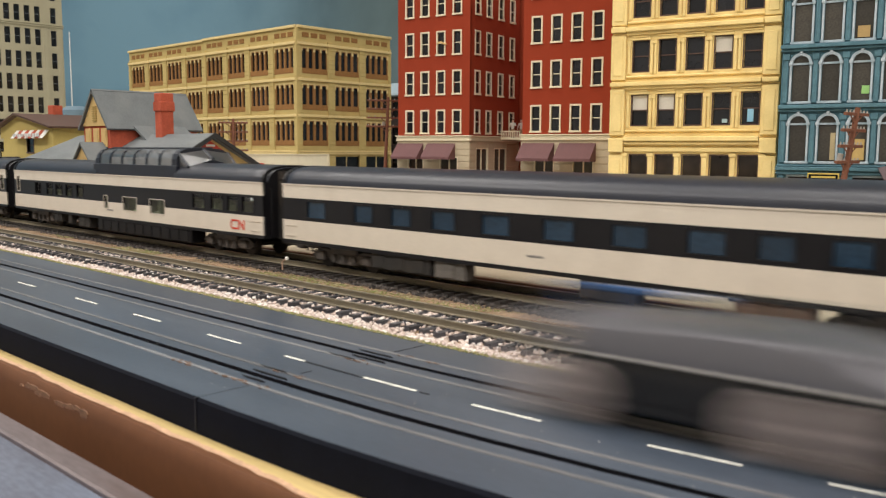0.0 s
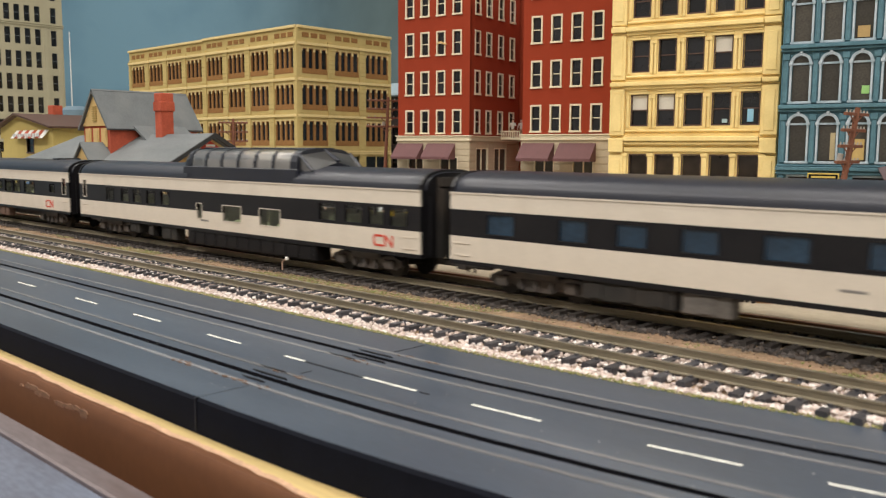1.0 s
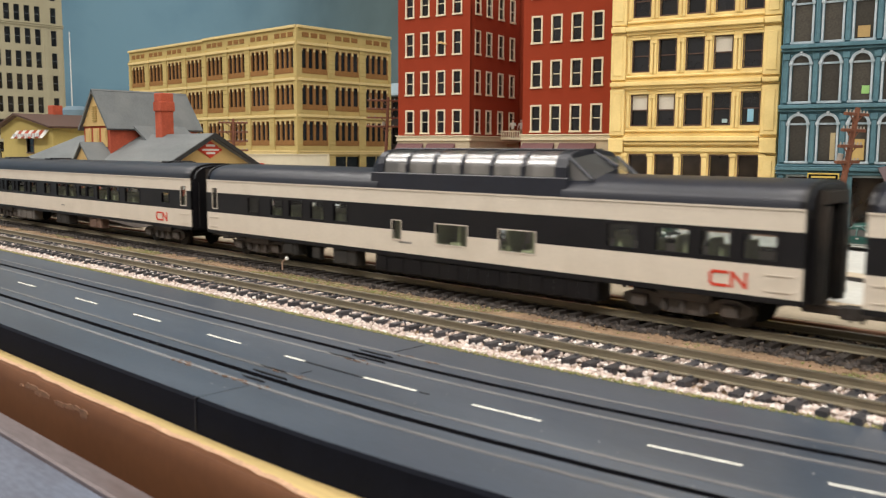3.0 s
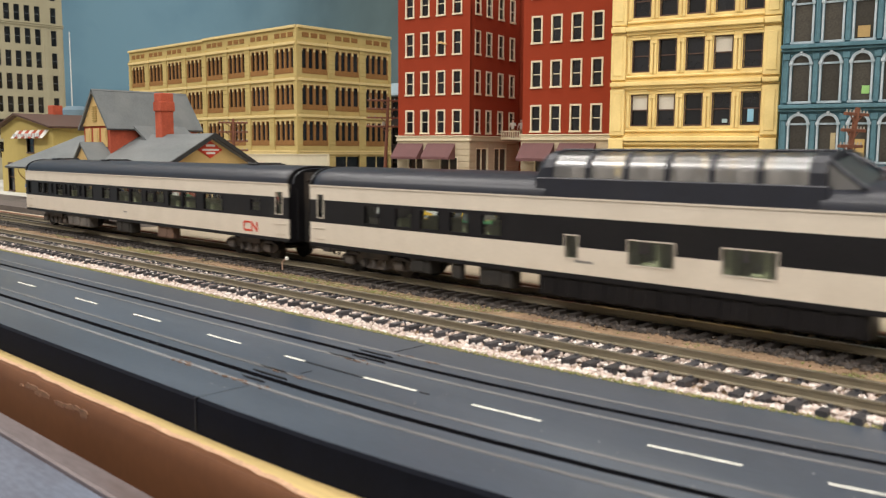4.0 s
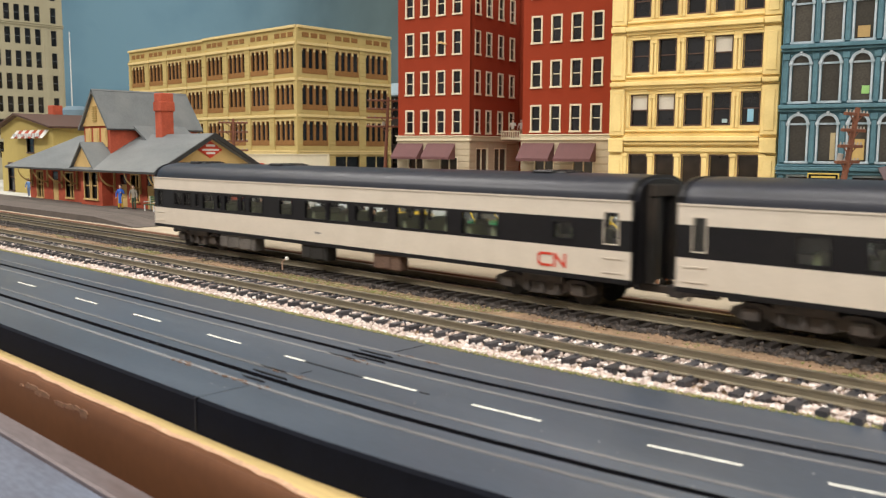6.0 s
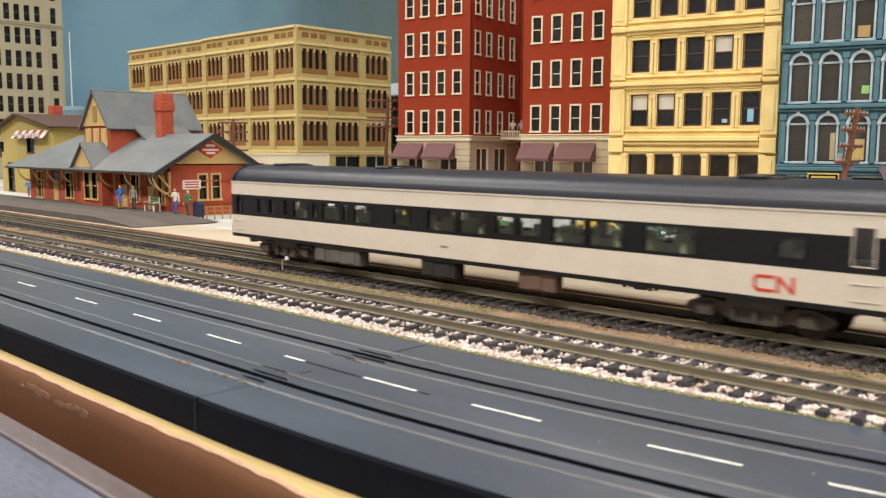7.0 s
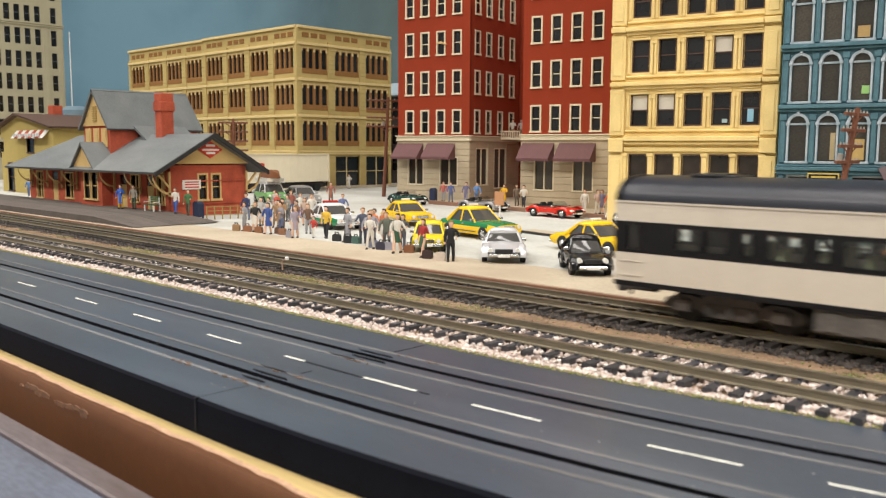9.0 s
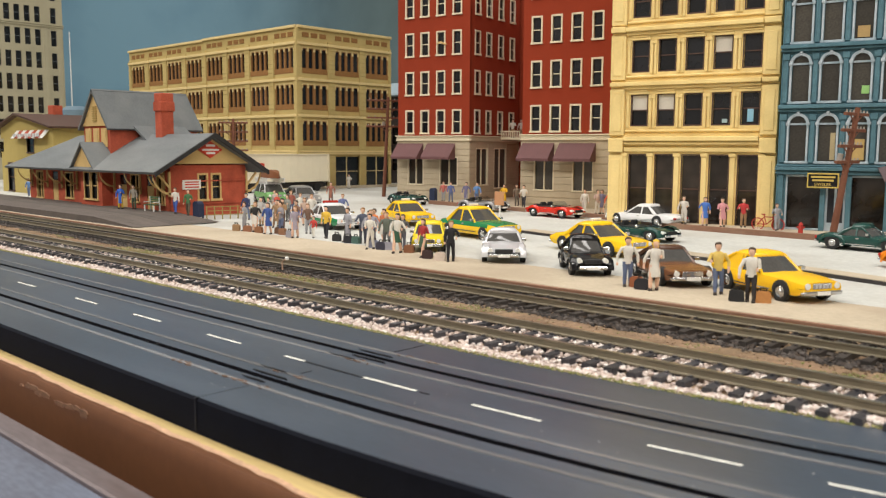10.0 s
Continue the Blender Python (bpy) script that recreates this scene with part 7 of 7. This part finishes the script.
# ---- street furniture ----
def mailbox(x, y, z):
    mb = thing("mailbox", "dark blue rounded street mailbox", "mailbox", at(x, y, z, 0, 0, 10), "mailboxes")
    bm = B()
    prism(bm, [(-3, 1.8), (3, 1.8), (3, 11)] + [(3 * math.cos(radians(a)), 11 + 2.8 * math.sin(radians(a))) for a in range(15, 180, 15)] + [(-3, 11)], -2.8, 2.8, "y")
    part("body", bm, tint((0.02, 0.03, 0.07)), mb)
    for sx in (-2.4, 2.4):
        for sy in (-2.2, 2.2):
            bm = B()
            rod(bm, (sx, sy, 0), (sx, sy, 2.6), 0.6, seg=6)
            part("leg", bm, tint((0.02, 0.03, 0.07)), mb)


mailbox(-405, 92, GROUND + 0.1)
mailbox(-420, 362, GROUND + 1.7)
bn = thing("bench", "green slatted bench with cast legs by the station", "bench", at(-452, 80, GROUND + 4.65, 0, 0, 0))
for k in range(3):
    bm = B()
    box(bm, -8, -3 + k * 1.8, 4.6, 8, -1.6 + k * 1.8, 5.2)
    part("slat", bm, tint((0.06, 0.12, 0.05)), bn)
    bm = B()
    box(bm, -8, 2.2, 6.2 + k * 1.8, 8, 2.8, 7.6 + k * 1.8)
    part("slat", bm, tint((0.06, 0.12, 0.05)), bn)
for sx in (-7, 7):
    bm = B()
    box(bm, sx - 0.5, -3, 0, sx + 0.5, -2.2, 5)
    box(bm, sx - 0.5, 2, 0, sx + 0.5, 2.9, 11)
    box(bm, sx - 0.5, -3, 6.6, sx + 0.5, 2.4, 7.3)
    part("leg", bm, WHITE, bn)
bk = thing("bicycle", "red bicycle leaning at the shop pavement", "bicycle", at(-58, 300, GROUND + 1.7, 0, 0, 5))
RED_TUBE = tint((0.4, 0.03, 0.02))
for wx in (-6.5, 6.5):
    bm = B()
    ringw = lambda rr, y: [(wx + rr * math.cos(2 * math.pi * i / 18), y, 4.2 + rr * math.sin(2 * math.pi * i / 18)) for i in range(18)]
    vr = loft(bm, [ringw(4.2, -0.3), ringw(4.2, 0.3), ringw(3.6, 0.3), ringw(3.6, -0.3), ringw(4.2, -0.3)], caps=False)
    for i in range(6):
        a = math.pi * i / 6
        rod(bm, (wx + 3.7 * math.cos(a), 0, 4.2 + 3.7 * math.sin(a)), (wx - 3.7 * math.cos(a), 0, 4.2 - 3.7 * math.sin(a)), 0.1, seg=4)
    part("wheel", bm, RED_TUBE, bk)
bm = B()
for p, q in (((-6.5, 4.2), (-1, 4.2)), ((-1, 4.2), (-2.4, 9)), ((-2.4, 9), (4.6, 9)), ((4.6, 9), (-1, 4.2)), ((4.4, 10.6), (6.5, 4.2)), ((-2.4, 9), (-6.5, 4.2)), ((-2.4, 9), (-2.8, 10.4))):
    rod(bm, (p[0], 0, p[1]), (q[0], 0, q[1]), 0.35, seg=6)
rod(bm, (4.4, -2, 10.8), (4.4, 2, 10.8), 0.3, seg=6)
box(bm, -4.2, -0.7, 10.3, -1.8, 0.7, 10.9, 0.2)
part("frame", bm, RED_TUBE, bk)
hy = thing("fire_hydrant", "small red fire hydrant on the shop pavement", "fire hydrant", at(-33, 290, GROUND + 1.7))
bm = B()
rod(bm, (0, 0, 0), (0, 0, 6), 1.5, 1.3, 10)
rod(bm, (0, 0, 6), (0, 0, 7.6), 1.6, 0.5, 10)
rod(bm, (-2.3, 0, 4.4), (2.3, 0, 4.4), 0.7, seg=8)
rod(bm, (0, 0, 0), (0, 0, 0.6), 2.1, 2.1, 10)
part("barrel", bm, RED_TUBE, hy, smooth=True)
ss = thing("street_sign", "small faded orange sign on a thin white post", "sign", at(-190, 186, GROUND))
bm = B()
rod(bm, (0, 0, 0), (0, 0, 26), 0.6, seg=8)
part("post", bm, WHITE, ss)
bm = B()
box(bm, -4, -0.9, 17, 4, -0.5, 26, 0.3)
part("plate", bm, tint((0.55, 0.28, 0.14)), ss)
lv = thing("switch_stand", "small white switch lever between the tracks", "switch", at(-153, -16, -4.2))
bm = B()
rod(bm, (0, 0, 0), (0, 0, 4.6), 0.4, seg=8)
rod(bm, (0, 0, 4.6), (3.0, 0, 6.2), 0.4, seg=8)
part("lever", bm, mat("rusty_white", (0.42, 0.28, 0.2), 0.6), lv)
bm = B()
box(bm, 2.6, -0.6, 5.6, 4.4, 0.6, 7.2, 0.3)
part("knob", bm, WHITE, lv)
# low fence beside the station
fn = thing("fence", "low rusty yellow wire fence beside the station", "fence", at(-400, 96, GROUND, 0, 0, 75))
FEN = tint((0.30, 0.24, 0.07))
for i in range(8):
    bm = B()
    rod(bm, (i * 6, 0, 0), (i * 6, 0, 10), 0.45, seg=6)
    part("post", bm, FEN, fn)
for z in (3.5, 6.5, 9.5):
    bm = B()
    rod(bm, (0, 0, z), (42, 0, z), 0.3, seg=6)
    part("rail", bm, FEN, fn)
# uncoupling ramp and loose brass wire in the siding
rw = thing("uncoupling_ramp", "brass and plastic uncoupling ramp beside the near rail", "track part", at(93, NEAR_Y - 4.2, -3.2))
bm = B()
box(bm, -7, -2.4, 0, 7, 2.4, 1.1, 0.4)
part("base", bm, mat("tan_ramp", (0.13, 0.09, 0.05), 0.6), rw)
bm = B()
rod(bm, (-9, -1, 1.4), (-1, -0.5, 2.2), 0.45, seg=8)
rod(bm, (-3, 2, 1.6), (8, 2, 1.6), 0.4, seg=8)
box(bm, 2, -2.6, 1.1, 5.5, 0.4, 2.4, 0.3)
part("wire", bm, mat("brass_wire", (0.26, 0.19, 0.09), 0.45, metal=0.6), rw)

# figure and small sculpture on facade ledges: a tan ornament at a hotel window
orn = thing("wall_ornament", "small tan ornament beside a hotel window", "ornament", hotel.matrix_world @ at(lx + 55, ly - 1.5, 159))
bm = B()
for k in range(5):
    rod(bm, (k * 2.2 - 5, 0, math.sin(k) * 1.2), (k * 2.2 - 2.4, -0.6, math.sin(k + 1) * 1.2), 0.9, 0.7, 8)
part("carving", bm, OCHRE, orn, smooth=True)

# posters and shades behind some panes
for c, r, col, w, hh, dx2, dz2 in ((BC[2], BR[1], (0.30, 0.55, 0.18), 4.4, 5.0, 0.5, 4.0), (BC[2], BR[0], (0.50, 0.34, 0.12), 7.5, 13.0, -3.6, 1.0), (BC[1], BR[0], (0.45, 0.36, 0.2), 3.0, 17.0, 1.8, 1.0), (BC[2], BR[2], (0.42, 0.28, 0.11), 7.0, 7.0, -3.6, 1.0), (BC[3], BR[0], (0.65, 0.38, 0.02), 3.5, 6.0, 1.0, 5.0)):
    bm = B()
    box(bm, c + dx2, 0.9, r + dz2, c + dx2 + w, 1.3, r + dz2 + hh)
    part("window_poster", bm, tint(col), blu)
for c, r, col, w, hh, dx2, dz2 in ((YC[4], YR[0], (0.25, 0.48, 0.62), 4.0, 8.5, -2, 1.5), (YC[3], YR[0], (0.4, 0.5, 0.5), 3.6, 2.6, 0.5, 1.0)):
    bm = B()
    box(bm, c + dx2, 1.2, r + dz2, c + dx2 + w, 1.6, r + dz2 + hh)
    part("window_poster", bm, tint(col), yel)

# ---- the slot car ----
slot_car = thing("slot_car", "silver and black slot-car truck speeding along its lane", "slot car")
SLOT_SILVER = paint("slot_silver", (0.12, 0.118, 0.13), 0.3, 0.3)
bm = B()
rings = []
for i in range(17):
    u = i / 16
    xx = -30 + 92 * u
    w = 12.6 * (1 - 0.10 * abs(2 * u - 1) ** 4)
    zt = 21.5 + 1.8 * math.sin(math.pi * u) ** 2 - 3.5 * max(0.0, u - 0.72) / 0.28
    rings.append([(xx, -w, 15.4), (xx, -w - 0.3, 17.0), (xx, -w * 0.95, zt - 1.6), (xx, -w * 0.7, zt), (xx, w * 0.7, zt), (xx, w * 0.95, zt - 1.6), (xx, w + 0.3, 17.0), (xx, w, 15.4)])
loft(bm, rings)
part("body", bm, SLOT_SILVER, slot_car, smooth=True)
bm = B()
loft(bm, [[(-2, -11.0, 21.5), (38, -11.0, 21), (38, 11.0, 21), (-2, 11.0, 21.5)], [(6, -8.5, 27.5), (24, -8.5, 27.5), (24, 8.5, 27.5), (6, 8.5, 27.5)]])
part("canopy", bm, CAR_GLASS, slot_car, "clear plastic canopy")
bm = B()
box(bm, -34, 6.5, 24.6, -4, 8.5, 26.2, 0.4)
for x in (-28, -8):
    box(bm, x - 1, 6, 21, x + 1, 8.5, 25.2)
part("roll_bar", bm, paint("deep_blue_paint", (0.03, 0.07, 0.16), 0.15), slot_car, "glossy deep blue bar")
bm = B()
box(bm, -32, -12.2, 4.0, 58, 12.2, 15.5, 0.8)
box(bm, 38, -0.8, -2.0, 46, 0.8, 4.8)
part("chassis", bm, BLACK_P, slot_car)
bm = B()
for s in (-1, 1):
    box(bm, -29, min(s * 12.4, s * 13.0), 14.9, 60, max(s * 12.4, s * 13.0), 15.6)
part("sill_trim", bm, CHROME, slot_car, "bright trim along the sill")
for wx in (-26, 26):
    for s in (-1, 1):
        bm = B()
        rod(bm, (wx, s * 9.2, 7.2), (wx, s * 13.4, 7.2), 7.2, 7.2, 24)
        wh = part("wheel", bm, TYRE, slot_car, smooth=True)
        bm = B()
        rod(bm, (wx, s * 13.2, 7.2), (wx, s * 13.9, 7.2), 6.9, 6.4, 20)
        for k in range(8):
            q = math.pi * k / 4
            rod(bm, (wx + 4.2 * math.cos(q), s * 13.8, 7.2 + 4.2 * math.sin(q)), (wx + 4.2 * math.cos(q), s * 14.6, 7.2 + 4.2 * math.sin(q)), 0.8, 0.6, 8)
        rod(bm, (wx, s * 13.8, 7.2), (wx, s * 15.0, 7.2), 1.6, 1.2, 10)
        part("rim", bm, mat("pitted_chrome", (0.32, 0.27, 0.26), 0.35, metal=0.1, vary=0.5, scale=400) if "pitted_chrome" not in bpy.data.materials else bpy.data.materials["pitted_chrome"], wh)


# ---- what moves ----
TRAIN = ((0.0, -775.0), (0.5, -722.0), (1.0, -671.5), (1.5, -625.1), (2.0, -585.0), (2.5, -553.6), (2.7, -544.3), (3.8, -459.6), (4.0, -442.6), (4.5, -394.0), (5.0, -347.0), (5.5, -304.5), (5.7, -289.8),
         (6.8, -204.8), (7.0, -191.0), (7.5, -140.0), (8.0, -84.6), (8.5, -30.2), (9.0, 24.6), (9.5, 79.2), (10.0, 133.0))


def motions():
    for car, offset in ((car_e, 0.0), (car_d, CAR + GAP), (car_c, 2 * (CAR + GAP))):
        walk(car, [(t, at(s + offset, 0, 0)) for t, s in TRAIN])
    lane = LANES[0]
    walk(slot_car, [(t, at(x, lane + bend(x), ROAD_Z, 0, 0, a)) for t, x, a in ((0.0, 91.0, 4.5), (0.1, 197.0, 9.0), (0.2, 285.0, 5.7), (0.4, 400.0, 5.7), (0.8, 440.0, 5.7), (10.0, 440.0, 5.7))])


motions()
